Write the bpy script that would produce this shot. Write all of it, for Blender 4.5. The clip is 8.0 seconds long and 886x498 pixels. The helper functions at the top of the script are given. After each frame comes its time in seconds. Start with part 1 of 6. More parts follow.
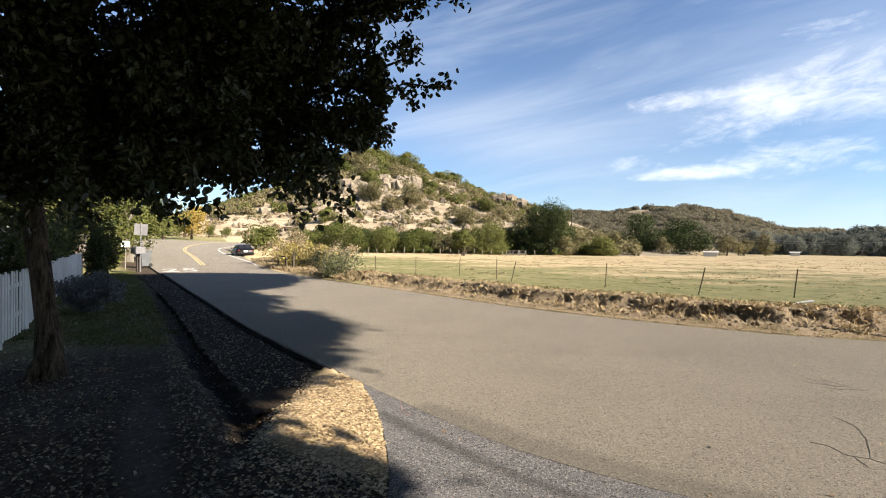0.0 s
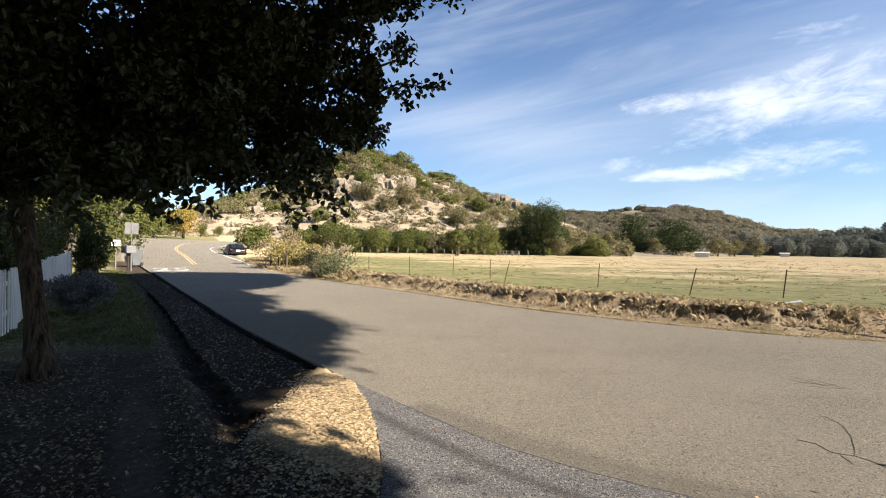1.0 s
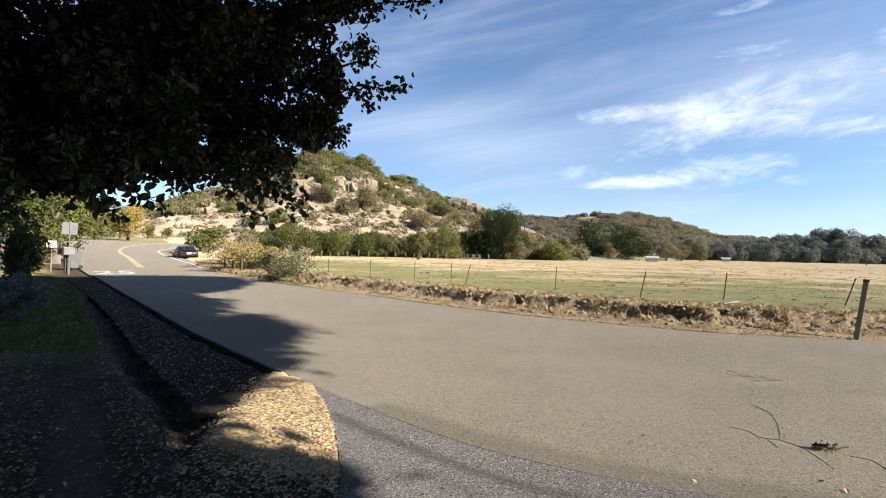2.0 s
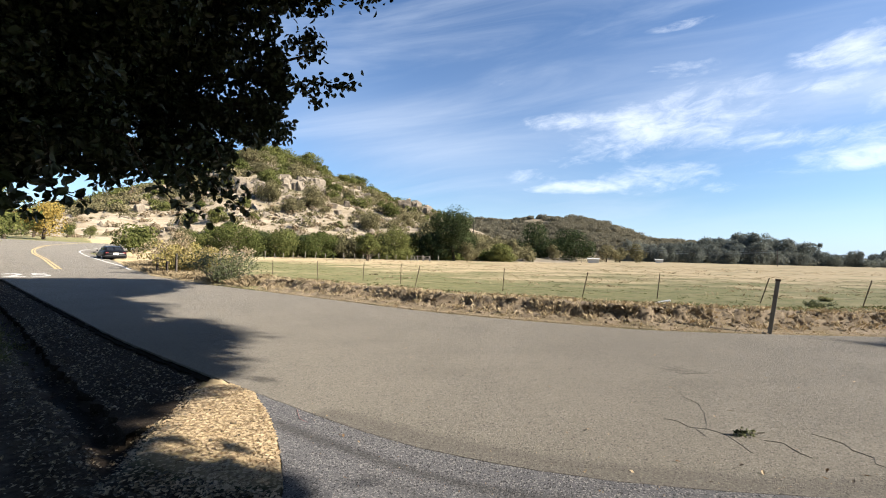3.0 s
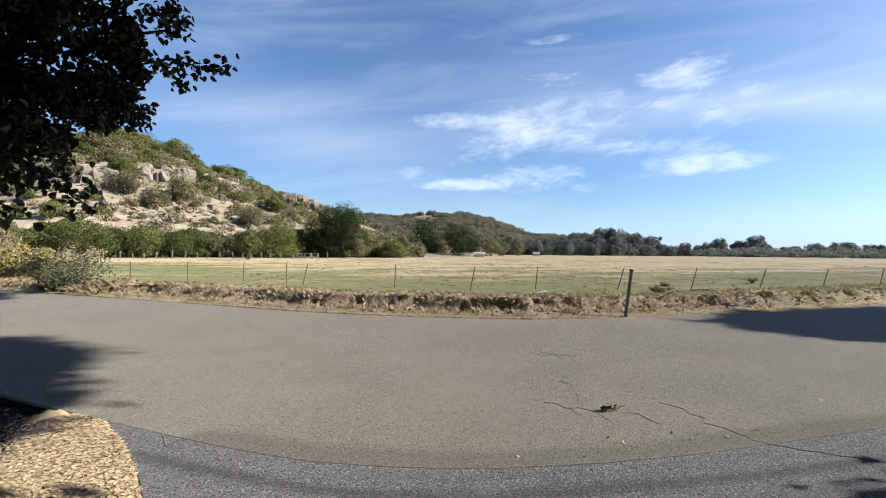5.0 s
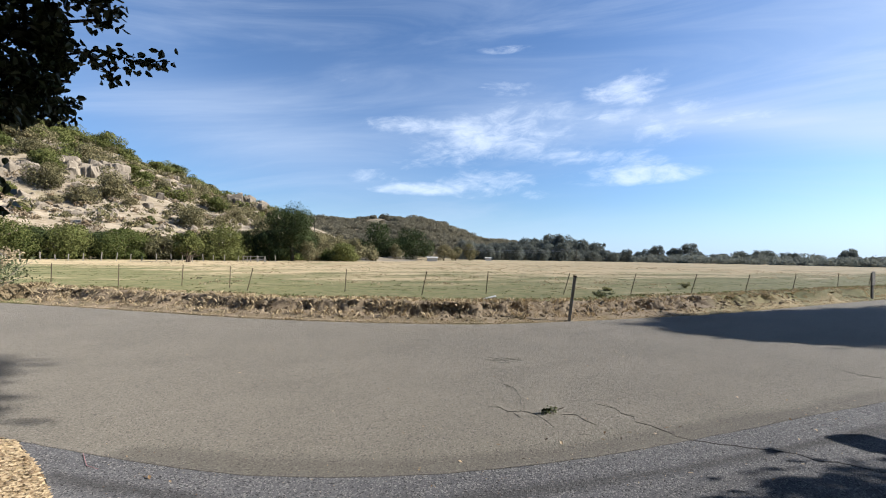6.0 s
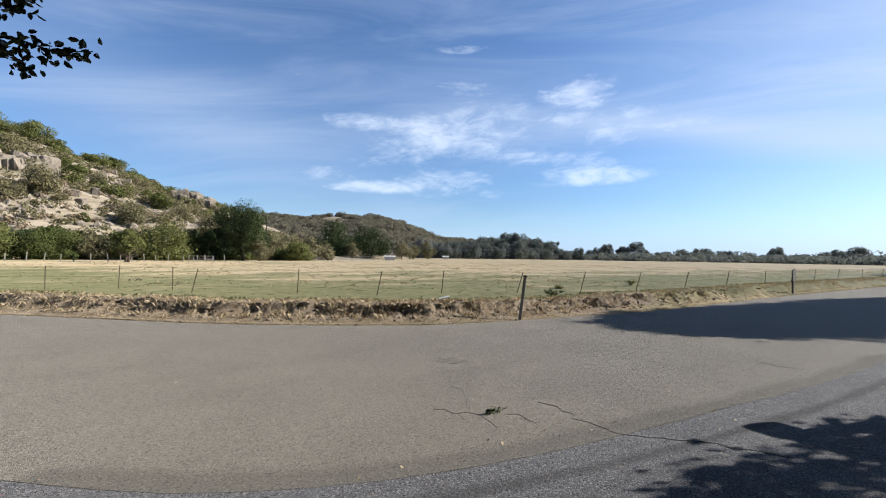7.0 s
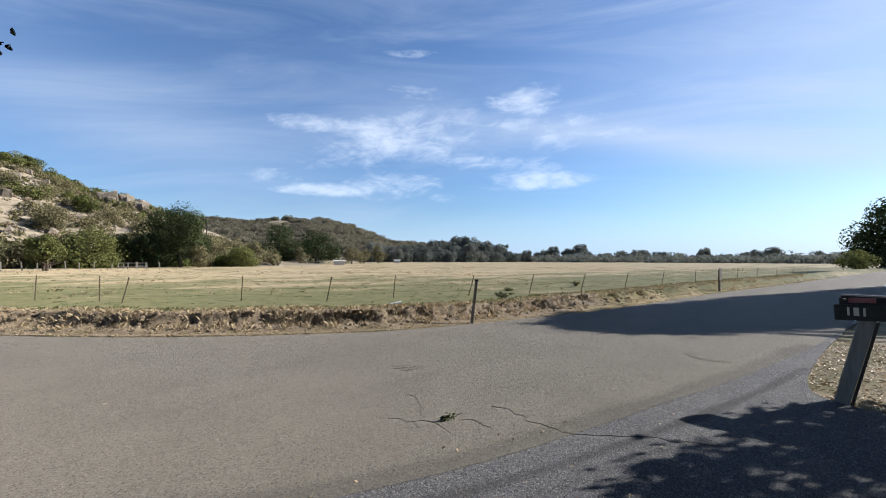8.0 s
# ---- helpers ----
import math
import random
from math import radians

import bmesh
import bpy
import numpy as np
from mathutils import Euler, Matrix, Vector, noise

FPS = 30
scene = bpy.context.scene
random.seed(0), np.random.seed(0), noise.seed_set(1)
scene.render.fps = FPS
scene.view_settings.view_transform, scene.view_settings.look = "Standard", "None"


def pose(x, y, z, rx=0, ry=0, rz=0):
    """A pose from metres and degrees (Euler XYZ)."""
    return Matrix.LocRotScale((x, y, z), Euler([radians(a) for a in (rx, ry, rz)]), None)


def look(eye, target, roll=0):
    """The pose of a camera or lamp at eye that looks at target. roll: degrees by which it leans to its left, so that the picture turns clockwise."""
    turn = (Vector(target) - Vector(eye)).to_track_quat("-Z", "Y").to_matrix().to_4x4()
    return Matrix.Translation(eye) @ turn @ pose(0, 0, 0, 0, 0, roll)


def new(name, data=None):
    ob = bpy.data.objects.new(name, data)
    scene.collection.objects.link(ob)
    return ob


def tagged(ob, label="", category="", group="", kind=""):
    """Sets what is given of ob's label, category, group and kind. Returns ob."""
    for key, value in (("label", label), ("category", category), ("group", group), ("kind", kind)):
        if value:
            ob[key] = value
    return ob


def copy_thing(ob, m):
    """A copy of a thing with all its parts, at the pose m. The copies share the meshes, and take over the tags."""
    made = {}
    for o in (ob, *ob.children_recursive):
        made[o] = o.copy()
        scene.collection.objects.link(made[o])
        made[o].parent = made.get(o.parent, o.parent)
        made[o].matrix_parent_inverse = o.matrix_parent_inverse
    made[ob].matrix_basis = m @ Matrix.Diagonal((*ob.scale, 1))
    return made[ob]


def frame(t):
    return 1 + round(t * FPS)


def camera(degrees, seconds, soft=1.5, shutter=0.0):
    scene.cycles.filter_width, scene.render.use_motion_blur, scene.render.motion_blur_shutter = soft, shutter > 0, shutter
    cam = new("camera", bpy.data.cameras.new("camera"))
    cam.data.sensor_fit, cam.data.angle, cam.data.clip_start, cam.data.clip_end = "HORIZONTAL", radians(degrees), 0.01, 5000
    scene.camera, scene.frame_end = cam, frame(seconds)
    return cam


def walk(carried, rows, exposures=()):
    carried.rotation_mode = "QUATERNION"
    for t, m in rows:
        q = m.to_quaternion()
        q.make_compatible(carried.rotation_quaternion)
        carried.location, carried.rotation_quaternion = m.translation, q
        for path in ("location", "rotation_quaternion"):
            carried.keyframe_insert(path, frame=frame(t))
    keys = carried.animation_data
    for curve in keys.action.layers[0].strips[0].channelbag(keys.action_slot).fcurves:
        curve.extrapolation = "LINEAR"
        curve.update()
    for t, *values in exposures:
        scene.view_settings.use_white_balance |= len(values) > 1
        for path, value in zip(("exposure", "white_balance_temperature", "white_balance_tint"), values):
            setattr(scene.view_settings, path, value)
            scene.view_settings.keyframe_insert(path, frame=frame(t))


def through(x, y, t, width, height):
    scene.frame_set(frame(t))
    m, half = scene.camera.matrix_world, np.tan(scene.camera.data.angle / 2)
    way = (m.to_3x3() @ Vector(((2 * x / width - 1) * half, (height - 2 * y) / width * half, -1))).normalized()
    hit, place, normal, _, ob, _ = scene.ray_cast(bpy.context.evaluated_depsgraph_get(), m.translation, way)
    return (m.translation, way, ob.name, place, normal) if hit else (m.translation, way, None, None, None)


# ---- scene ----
cam = camera(91.68, 8.0, 1.05)


def shot(x, y, z, yaw, pitch, roll):
    """A camera pose from its place and its yaw, pitch and roll in degrees."""
    return Matrix.Translation((x, y, z)) @ pose(0, 0, 0, 0, 0, yaw) @ pose(0, 0, 0, 90 + pitch, 0, 0) @ pose(0, 0, 0, 0, 0, roll)


PATH = [
    (0.0, shot(0.00, 0.00, 1.60, 0.00, -0.34, 0.75)),
    (0.5, shot(0.00, 0.00, 1.60, 0.07, -0.58, 0.95)),
    (1.0, shot(0.00, -0.02, 1.60, -0.84, -0.33, 0.93)),
    (1.5, shot(0.01, -0.08, 1.57, -3.04, 0.03, 1.00)),
    (3.0, shot(0.02, -0.06, 1.57, -12.60, 0.60, 1.38)),
    (3.5, shot(0.03, -0.03, 1.58, -16.07, 0.39, 1.18)),
    (4.0, shot(0.03, -0.02, 1.59, -19.75, 0.43, 1.10)),
    (4.5, shot(0.03, -0.02, 1.60, -23.35, 0.47, 0.63)),
    (5.0, shot(0.03, -0.01, 1.61, -27.04, 0.29, 0.47)),
    (6.5, shot(0.11, -0.13, 1.67, -36.02, 1.05, 1.07)),
    (7.0, shot(0.17, -0.16, 1.70, -38.85, 0.82, 0.83)),
    (7.5, shot(0.19, -0.16, 1.72, -42.01, 1.18, 0.64)),
    (8.0, shot(0.16, -0.14, 1.74, -45.34, 1.33, 0.15)),
]
EXPOSURE = 1.44
walk(cam, PATH, [(0.0, EXPOSURE + 0.32, 6950, 11), (3.0, EXPOSURE + 0.2, 6450, 10), (5.0, EXPOSURE + 0.03, 6080, 10), (6.5, EXPOSURE - 0.08, 5960, 10), (8.0, EXPOSURE - 0.16, 5940, 10)])

# ---- world and sun ----
SUN_AZ, SUN_EL = 120.0, 28.0  # degrees clockwise from +y, and above the horizon
world = bpy.data.worlds.new("sky")
scene.world = world
world.use_nodes = True


class Graph:
    """Small helper to write node trees."""

    def __init__(self, tree):
        self.tree = tree
        tree.nodes.clear()

    def node(self, kind, inputs=None, **props):
        n = self.tree.nodes.new(kind)
        for key, value in props.items():
            setattr(n, key, value)
        for key, value in (inputs or {}).items():
            if isinstance(value, bpy.types.NodeSocket):
                self.tree.links.new(value, n.inputs[key])
            else:
                n.inputs[key].default_value = value
        return n

    def math(self, op, a, b=0.0, c=0.0, clamp=False):
        return self.node("ShaderNodeMath", {0: a, 1: b, 2: c}, operation=op, use_clamp=clamp).outputs[0]

    def mix(self, fac, a, b, blend="MIX"):
        n = self.node("ShaderNodeMix", {0: fac, 6: a, 7: b}, data_type="RGBA", blend_type=blend)
        return n.outputs[2]

    def noise(self, vec, scale, detail=4.0, rough=0.6, distort=0.0):
        ins = {"Scale": scale, "Detail": detail, "Roughness": rough, "Distortion": distort}
        if vec is not None:
            ins["Vector"] = vec
        return self.node("ShaderNodeTexNoise", ins).outputs[0]

    def ramp(self, value, lo, hi):
        return self.node("ShaderNodeMapRange", {0: value, 1: lo, 2: hi}, interpolation_type="SMOOTHSTEP").outputs[0]


def build_sky():
    g = Graph(world.node_tree)
    sky = g.node("ShaderNodeTexSky", sky_type="NISHITA", sun_disc=False, sun_elevation=radians(SUN_EL), sun_rotation=radians(SUN_AZ),
                 air_density=1.0, dust_density=0.6, ozone_density=2.2).outputs[0]
    way = g.node("ShaderNodeTexCoord").outputs["Generated"]
    x, y, z = g.node("ShaderNodeSeparateXYZ", {0: way}).outputs
    az = g.math("MULTIPLY", g.math("ARCTAN2", x, y), 180 / math.pi)
    flat = g.math("SQRT", g.math("ADD", g.math("MULTIPLY", x, x), g.math("MULTIPLY", y, y)))
    el = g.math("DIVIDE", z, g.math("MAXIMUM", flat, 0.01))
    sheet = g.node("ShaderNodeCombineXYZ", {0: g.math("ADD", g.math("MULTIPLY", az, 0.06), g.math("MULTIPLY", el, -1.2)), 1: g.math("MULTIPLY", el, 8.0), 2: 0.0}).outputs[0]
    fluff = g.noise(sheet, 1.9, 8.0, 0.62, 0.5)
    fine = g.noise(sheet, 5.5, 6.0, 0.65, 0.9)
    total = None
    # heaps of fair-weather cloud: azimuth, height, half-width, half-height, weight
    for a, e, ra, re, w in ((39.2, 0.275, 6.5, 0.045, 0.95), (43.5, 0.300, 6.0, 0.040, 0.8), (32.6, 0.245, 4.5, 0.032, 0.75), (28.9, 0.302, 4.5, 0.018, 0.7), (46.8, 0.326, 3.6, 0.024, 0.7),
                            (28.5, 0.220, 3.0, 0.018, 0.6), (38.6, 0.170, 4.6, 0.026, 1.0), (30.0, 0.155, 5.2, 0.012, 1.0), (23.8, 0.174, 2.4, 0.020, 0.6), (42.0, 0.392, 3.0, 0.016, 0.5),
                            (56.5, 0.365, 3.8, 0.032, 0.75), (54.4, 0.311, 3.0, 0.016, 0.65), (59.3, 0.262, 3.2, 0.026, 0.6), (51.4, 0.226, 5.0, 0.018, 0.85), (56.6, 0.180, 6.0, 0.017, 0.95),
                            (57.9, 0.219, 3.2, 0.018, 0.65), (62.1, 0.312, 3.4, 0.016, 0.5), (67.0, 0.276, 4.5, 0.010, 0.5), (45.4, 0.143, 2.0, 0.009, 0.6), (19.8, 0.404, 1.6, 0.018, 0.4), (41.6, 0.480, 3.0, 0.008, 0.4)):
        u = g.math("DIVIDE", g.math("SUBTRACT", az, a), ra)
        v = g.math("DIVIDE", g.math("SUBTRACT", el, e), re)
        r = g.math("ADD", g.math("MULTIPLY", u, u), g.math("MULTIPLY", v, v))
        m = g.math("MULTIPLY", g.math("SUBTRACT", 1.0, g.math("MULTIPLY", r, 0.38), clamp=True), w)
        total = m if total is None else g.math("MAXIMUM", total, m)
    grain = g.math("ADD", g.math("MULTIPLY", fluff, 0.65), g.math("MULTIPLY", fine, 0.35))
    heap = g.ramp(g.math("ADD", total, g.math("MULTIPLY", g.math("SUBTRACT", grain, 0.5), 3.7)), 0.2, 1.5)
    heap = g.math("MULTIPLY", heap, g.ramp(total, 0.0, 0.25))
    # thin streaks that fan out over the whole sky
    lean = g.math("ADD", g.math("MULTIPLY", el, 7.0), g.math("MULTIPLY", g.math("POWER", g.math("SUBTRACT", az, 48.0), 2.0), 0.0003))
    streak = g.noise(g.node("ShaderNodeCombineXYZ", {0: g.math("MULTIPLY", az, 0.022), 1: lean, 2: 3.0}).outputs[0], 1.1, 7.0, 0.6, 0.8)
    thin = g.math("MULTIPLY", g.ramp(streak, 0.38, 0.85), 0.34)
    # broad soft veils of high cloud
    soft = None
    for a, e, ra, re, w in ((83.0, 0.205, 17.0, 0.032, 0.75), (92.0, 0.37, 22.0, 0.13, 0.5), (10.0, 0.25, 20.0, 0.09, 0.3), (50.0, 0.33, 30.0, 0.10, 0.16)):
        u = g.math("DIVIDE", g.math("SUBTRACT", az, a), ra)
        v = g.math("DIVIDE", g.math("ADD", g.math("SUBTRACT", el, e), g.math("MULTIPLY", u, 0.06)), re)
        m = g.math("MULTIPLY", g.math("EXPONENT", g.math("MULTIPLY", g.math("ADD", g.math("MULTIPLY", u, u), g.math("MULTIPLY", v, v)), -1.0)), w)
        soft = m if soft is None else g.math("ADD", soft, m)
    thin = g.math("ADD", thin, g.math("MULTIPLY", soft, g.math("MULTIPLY_ADD", streak, 1.2, 0.4)), clamp=True)
    low = g.math("MULTIPLY", g.ramp(el, 0.125, -0.01), 0.62)
    blue = g.mix(1.0, sky, (0.82, 0.96, 1.14, 1.0), "MULTIPLY")
    veil = g.mix(low, g.mix(thin, blue, (5.6, 6.3, 7.4, 1.0)), (4.7, 6.5, 9.3, 1.0))
    out = g.mix(g.math("MULTIPLY", heap, 0.58), veil, (8.8, 9.2, 9.8, 1.0))
    back = g.node("ShaderNodeBackground", {"Color": out, "Strength": 0.051})
    g.node("ShaderNodeOutputWorld", {"Surface": back.outputs[0]})


build_sky()
sun = new("sun", bpy.data.lights.new("sun", "SUN"))
sun.data.energy, sun.data.angle, sun.data.color = 5.0, radians(0.55), (1.0, 0.91, 0.78)
SUN_WAY = Vector((math.sin(radians(SUN_AZ)) * math.cos(radians(SUN_EL)), math.cos(radians(SUN_AZ)) * math.cos(radians(SUN_EL)), math.sin(radians(SUN_EL))))
sun.matrix_world = look(SUN_WAY * 50, (0, 0, 0))


# ---- materials ----
def surf(name, a, b, scale=1.0, rough=0.9, bump=0.3, fine=30.0, c=None, big=None, metal=0.0, lift=0.02, spec=0.3, vary=0.0, stretch=(1, 1, 1)):
    """A surface whose colour wanders between a and b at one scale and towards c at a larger one, with relief."""
    m = bpy.data.materials.new(name)
    m.use_nodes = True
    g = Graph(m.node_tree)
    at = g.node("ShaderNodeNewGeometry").outputs["Position"] if vary == 0 else g.node("ShaderNodeTexCoord").outputs["Object"]
    at = g.node("ShaderNodeMapping", {0: at, 3: stretch}).outputs[0]
    coarse = g.noise(at, scale, 5.0, 0.6)
    small = g.noise(at, fine, 3.0, 0.6)
    col = g.mix(g.ramp(g.math("ADD", g.math("MULTIPLY", coarse, 0.6), g.math("MULTIPLY", small, 0.4)), 0.34, 0.66), (*a, 1), (*b, 1))
    if c is not None:
        col = g.mix(g.ramp(g.noise(at, big or scale * 0.17, 4.0, 0.55), 0.45, 0.68), col, (*c, 1))
    if vary:
        rnd = g.node("ShaderNodeObjectInfo").outputs["Random"]
        col = g.mix(1.0, col, g.node("ShaderNodeCombineColor", {0: g.math("MULTIPLY_ADD", rnd, vary, 1 - vary / 2), 1: g.math("MULTIPLY_ADD", rnd, vary, 1 - vary / 2),
                                                               2: g.math("MULTIPLY_ADD", rnd, vary, 1 - vary / 2)}).outputs[0], "MULTIPLY")
    p = g.node("ShaderNodeBsdfPrincipled", {"Base Color": col, "Metallic": metal, "Specular IOR Level": spec, "Diffuse Roughness": rough,
                                            "Roughness": g.math("MULTIPLY_ADD", small, 0.2, rough - 0.1, clamp=True)})
    if bump:
        bm = g.node("ShaderNodeBump", {"Strength": bump, "Distance": lift, "Height": g.math("ADD", small, g.math("MULTIPLY", coarse, 0.5))})
        g.tree.links.new(bm.outputs[0], p.inputs["Normal"])
    g.node("ShaderNodeOutputMaterial", {"Surface": p.outputs[0]})
    return m


def leafy(name, a, b, through=0.25, rough=0.55, spec=0.25):
    """Leaves: each island has its own tint between a and b; some light passes through."""
    m = bpy.data.materials.new(name)
    m.use_nodes = True
    g = Graph(m.node_tree)
    rnd = g.node("ShaderNodeNewGeometry").outputs["Random Per Island"]
    at = g.node("ShaderNodeNewGeometry").outputs["Position"]
    own = g.math("MULTIPLY", g.math("SUBTRACT", g.node("ShaderNodeObjectInfo").outputs["Random"], 0.5), 0.55)
    k = g.math("ADD", own, g.math("ADD", g.math("MULTIPLY", rnd, 0.7), g.math("MULTIPLY", g.noise(at, 0.35, 3.0), 0.3)))
    col = g.mix(g.ramp(k, 0.1, 0.9), (*a, 1), (*b, 1))
    p = g.node("ShaderNodeBsdfPrincipled", {"Base Color": col, "Roughness": rough, "Specular IOR Level": spec})
    t = g.node("ShaderNodeBsdfTranslucent", {"Color": col})
    s = g.node("ShaderNodeMixShader", {0: through, 1: p.outputs[0], 2: t.outputs[0]})
    g.node("ShaderNodeOutputMaterial", {"Surface": s.outputs[0]})
    return m


def asphalt(name, a, b, stone, worn, spec=0.1, bold=0.5):
    """Old asphalt with grit, faded patches and long wheel stains."""
    m = bpy.data.materials.new(name)
    m.use_nodes = True
    g = Graph(m.node_tree)
    at = g.node("ShaderNodeNewGeometry").outputs["Position"]
    patch = g.noise(at, 0.55, 6.0, 0.62, 0.4)
    grit = g.node("ShaderNodeTexVoronoi", {"Vector": at, "Scale": stone}).outputs["Color"]
    grit = g.node("ShaderNodeSeparateColor", {0: grit}).outputs[0]
    fine = g.noise(at, 130.0, 2.0)
    col = g.mix(g.ramp(patch, 0.36, 0.66), (*a, 1), (*b, 1))
    col = g.mix(g.math("MULTIPLY", g.ramp(grit, 0.72, 0.98), bold), col, (*worn, 1))
    col = g.mix(g.math("MULTIPLY", g.ramp(grit, 0.24, 0.02), bold * 1.1), col, (0.019, 0.019, 0.020, 1))
    track = g.noise(g.node("ShaderNodeMapping", {0: at, 2: (0, 0, radians(12)), 3: (0.16, 1.5, 1)}).outputs[0], 1.0, 4.0, 0.5)
    col = g.mix(g.math("MULTIPLY", g.ramp(track, 0.5, 0.78), 0.10), col, (0.032, 0.030, 0.027, 1))
    col = g.mix(g.math("MULTIPLY", g.node("ShaderNodeAttribute", attribute_name="stain").outputs["Fac"], 0.7), col, (0.034, 0.032, 0.031, 1))
    p = g.node("ShaderNodeBsdfPrincipled", {"Base Color": col, "Roughness": g.math("MULTIPLY_ADD", fine, 0.25, 0.72), "Specular IOR Level": spec, "Diffuse Roughness": 0.3})
    bump = g.node("ShaderNodeBump", {"Strength": 0.8, "Distance": 0.010, "Height": g.math("ADD", grit, fine)})
    g.tree.links.new(bump.outputs[0], p.inputs["Normal"])
    g.node("ShaderNodeOutputMaterial", {"Surface": p.outputs[0]})
    return m


def ground_mat():
    """The land: short green grass, dry straw, bare clay, leaf cover darkened for shade and painted ditch shade, laid by
    weights kept on the sheet.
    """
    m = bpy.data.materials.new("land")
    m.use_nodes = True
    g = Graph(m.node_tree)
    at = g.node("ShaderNodeNewGeometry").outputs["Position"]
    n1, n2, n3 = g.noise(at, 0.18, 6.0, 0.62), g.noise(at, 1.6, 5.0, 0.65), g.noise(at, 14.0, 4.0, 0.7)
    wide = g.noise(g.node("ShaderNodeMapping", {0: at, 3: (0.05, 0.16, 0.1)}).outputs[0], 1.0, 5.0, 0.6)

    def weight(key):
        return g.node("ShaderNodeAttribute", attribute_name=key).outputs["Fac"]

    grass = g.mix(g.ramp(n2, 0.35, 0.65), (0.100, 0.106, 0.044, 1), (0.160, 0.148, 0.070, 1))
    grass = g.mix(g.ramp(n3, 0.5, 0.75), grass, (0.226, 0.190, 0.112, 1))
    straw = g.mix(g.ramp(n2, 0.32, 0.68), (0.295, 0.228, 0.130, 1), (0.415, 0.332, 0.205, 1))
    straw = g.mix(g.math("MULTIPLY", g.ramp(n3, 0.52, 0.8), 0.5), straw, (0.178, 0.133, 0.074, 1))
    dry = g.math("ADD", weight("dry"), g.math("MULTIPLY", g.math("SUBTRACT", g.math("ADD", g.math("MULTIPLY", wide, 0.65), g.math("MULTIPLY", n1, 0.35)), 0.5), 2.6))
    col = g.mix(g.ramp(dry, 0.25, 0.8), grass, straw)
    clay = g.mix(g.ramp(n2, 0.3, 0.7), (0.160, 0.124, 0.086, 1), (0.270, 0.216, 0.153, 1))
    clay = g.mix(g.ramp(n3, 0.5, 0.72), clay, (0.105, 0.078, 0.052, 1))
    col = g.mix(g.ramp(g.math("ADD", weight("clay"), g.math("MULTIPLY", g.math("SUBTRACT", n2, 0.5), 0.7)), 0.3, 0.7), col, clay)
    # near-black earth that paints the ditch's shade into the colour
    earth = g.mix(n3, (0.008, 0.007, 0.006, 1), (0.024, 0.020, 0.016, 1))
    # leaf cover, its colour lowered to deepen the tree shade
    shade_mould = g.mix(g.ramp(n3, 0.35, 0.65), (0.022, 0.017, 0.013, 1), (0.054, 0.041, 0.030, 1))
    shade_mould = g.mix(g.math("MULTIPLY", g.ramp(n2, 0.45, 0.7), 0.6), shade_mould, (0.076, 0.060, 0.044, 1))
    col = g.mix(weight("shade_mould"), col, shade_mould)
    path = g.mix(g.ramp(n3, 0.3, 0.7), (0.044, 0.037, 0.031, 1), (0.078, 0.067, 0.056, 1))
    col = g.mix(g.ramp(g.math("ADD", weight("path"), g.math("MULTIPLY", g.math("SUBTRACT", n2, 0.5), 0.6)), 0.35, 0.75), col, path)
    col = g.mix(g.ramp(g.math("ADD", weight("ditch_shade"), g.math("MULTIPLY", g.math("SUBTRACT", n3, 0.5), 0.6)), 0.3, 0.7), col, earth)
    p = g.node("ShaderNodeBsdfPrincipled", {"Base Color": col, "Roughness": 0.95, "Specular IOR Level": 0.12, "Diffuse Roughness": 0.5})
    bump = g.node("ShaderNodeBump", {"Strength": 0.6, "Distance": 0.03, "Height": g.math("ADD", n3, n2)})
    g.tree.links.new(bump.outputs[0], p.inputs["Normal"])
    g.node("ShaderNodeOutputMaterial", {"Surface": p.outputs[0]})
    return m


ROAD = asphalt("old_asphalt", (0.162, 0.148, 0.126), (0.180, 0.164, 0.139), 95.0, (0.315, 0.290, 0.247))
APRON = asphalt("coarse_asphalt", (0.096, 0.096, 0.103), (0.118, 0.117, 0.123), 105.0, (0.270, 0.258, 0.250), 0.1, 0.8)
# the shoulder's brown-black includes darkening that deepens the tree shade over it
SHOULDER = asphalt("shaded_broken_asphalt", (0.022, 0.018, 0.015), (0.040, 0.032, 0.026), 70.0, (0.090, 0.072, 0.055), 0.02)
LAND = ground_mat()
HILLSIDE = surf("dry_hillside", (0.305, 0.254, 0.186), (0.180, 0.145, 0.100), 0.22, 0.95, 1.0, 0.9, c=(0.128, 0.110, 0.062), big=0.055, lift=0.6, stretch=(0.5, 0.5, 3.0))
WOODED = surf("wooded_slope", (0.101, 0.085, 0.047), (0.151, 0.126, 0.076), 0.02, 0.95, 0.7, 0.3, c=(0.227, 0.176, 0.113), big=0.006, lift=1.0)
ROCK = surf("weathered_rock", (0.170, 0.142, 0.108), (0.275, 0.232, 0.178), 0.3, 0.9, 1.0, 1.6, c=(0.12, 0.10, 0.078), lift=0.3, stretch=(1, 1, 0.5))
CLOD = surf("clay_clod", (0.140, 0.107, 0.074), (0.235, 0.188, 0.132), 3.0, 0.95, 0.7, 25.0)
BARK = surf("oak_bark", (0.018, 0.014, 0.011), (0.135, 0.105, 0.078), 16.0, 0.97, 1.0, 40.0, lift=0.08, stretch=(1, 1, 0.12), spec=0.05)
GREY_BARK = surf("grey_bark", (0.107, 0.095, 0.079), (0.189, 0.167, 0.139), 3.0, 0.95, 0.8, 14.0, lift=0.03, stretch=(1, 1, 0.25))
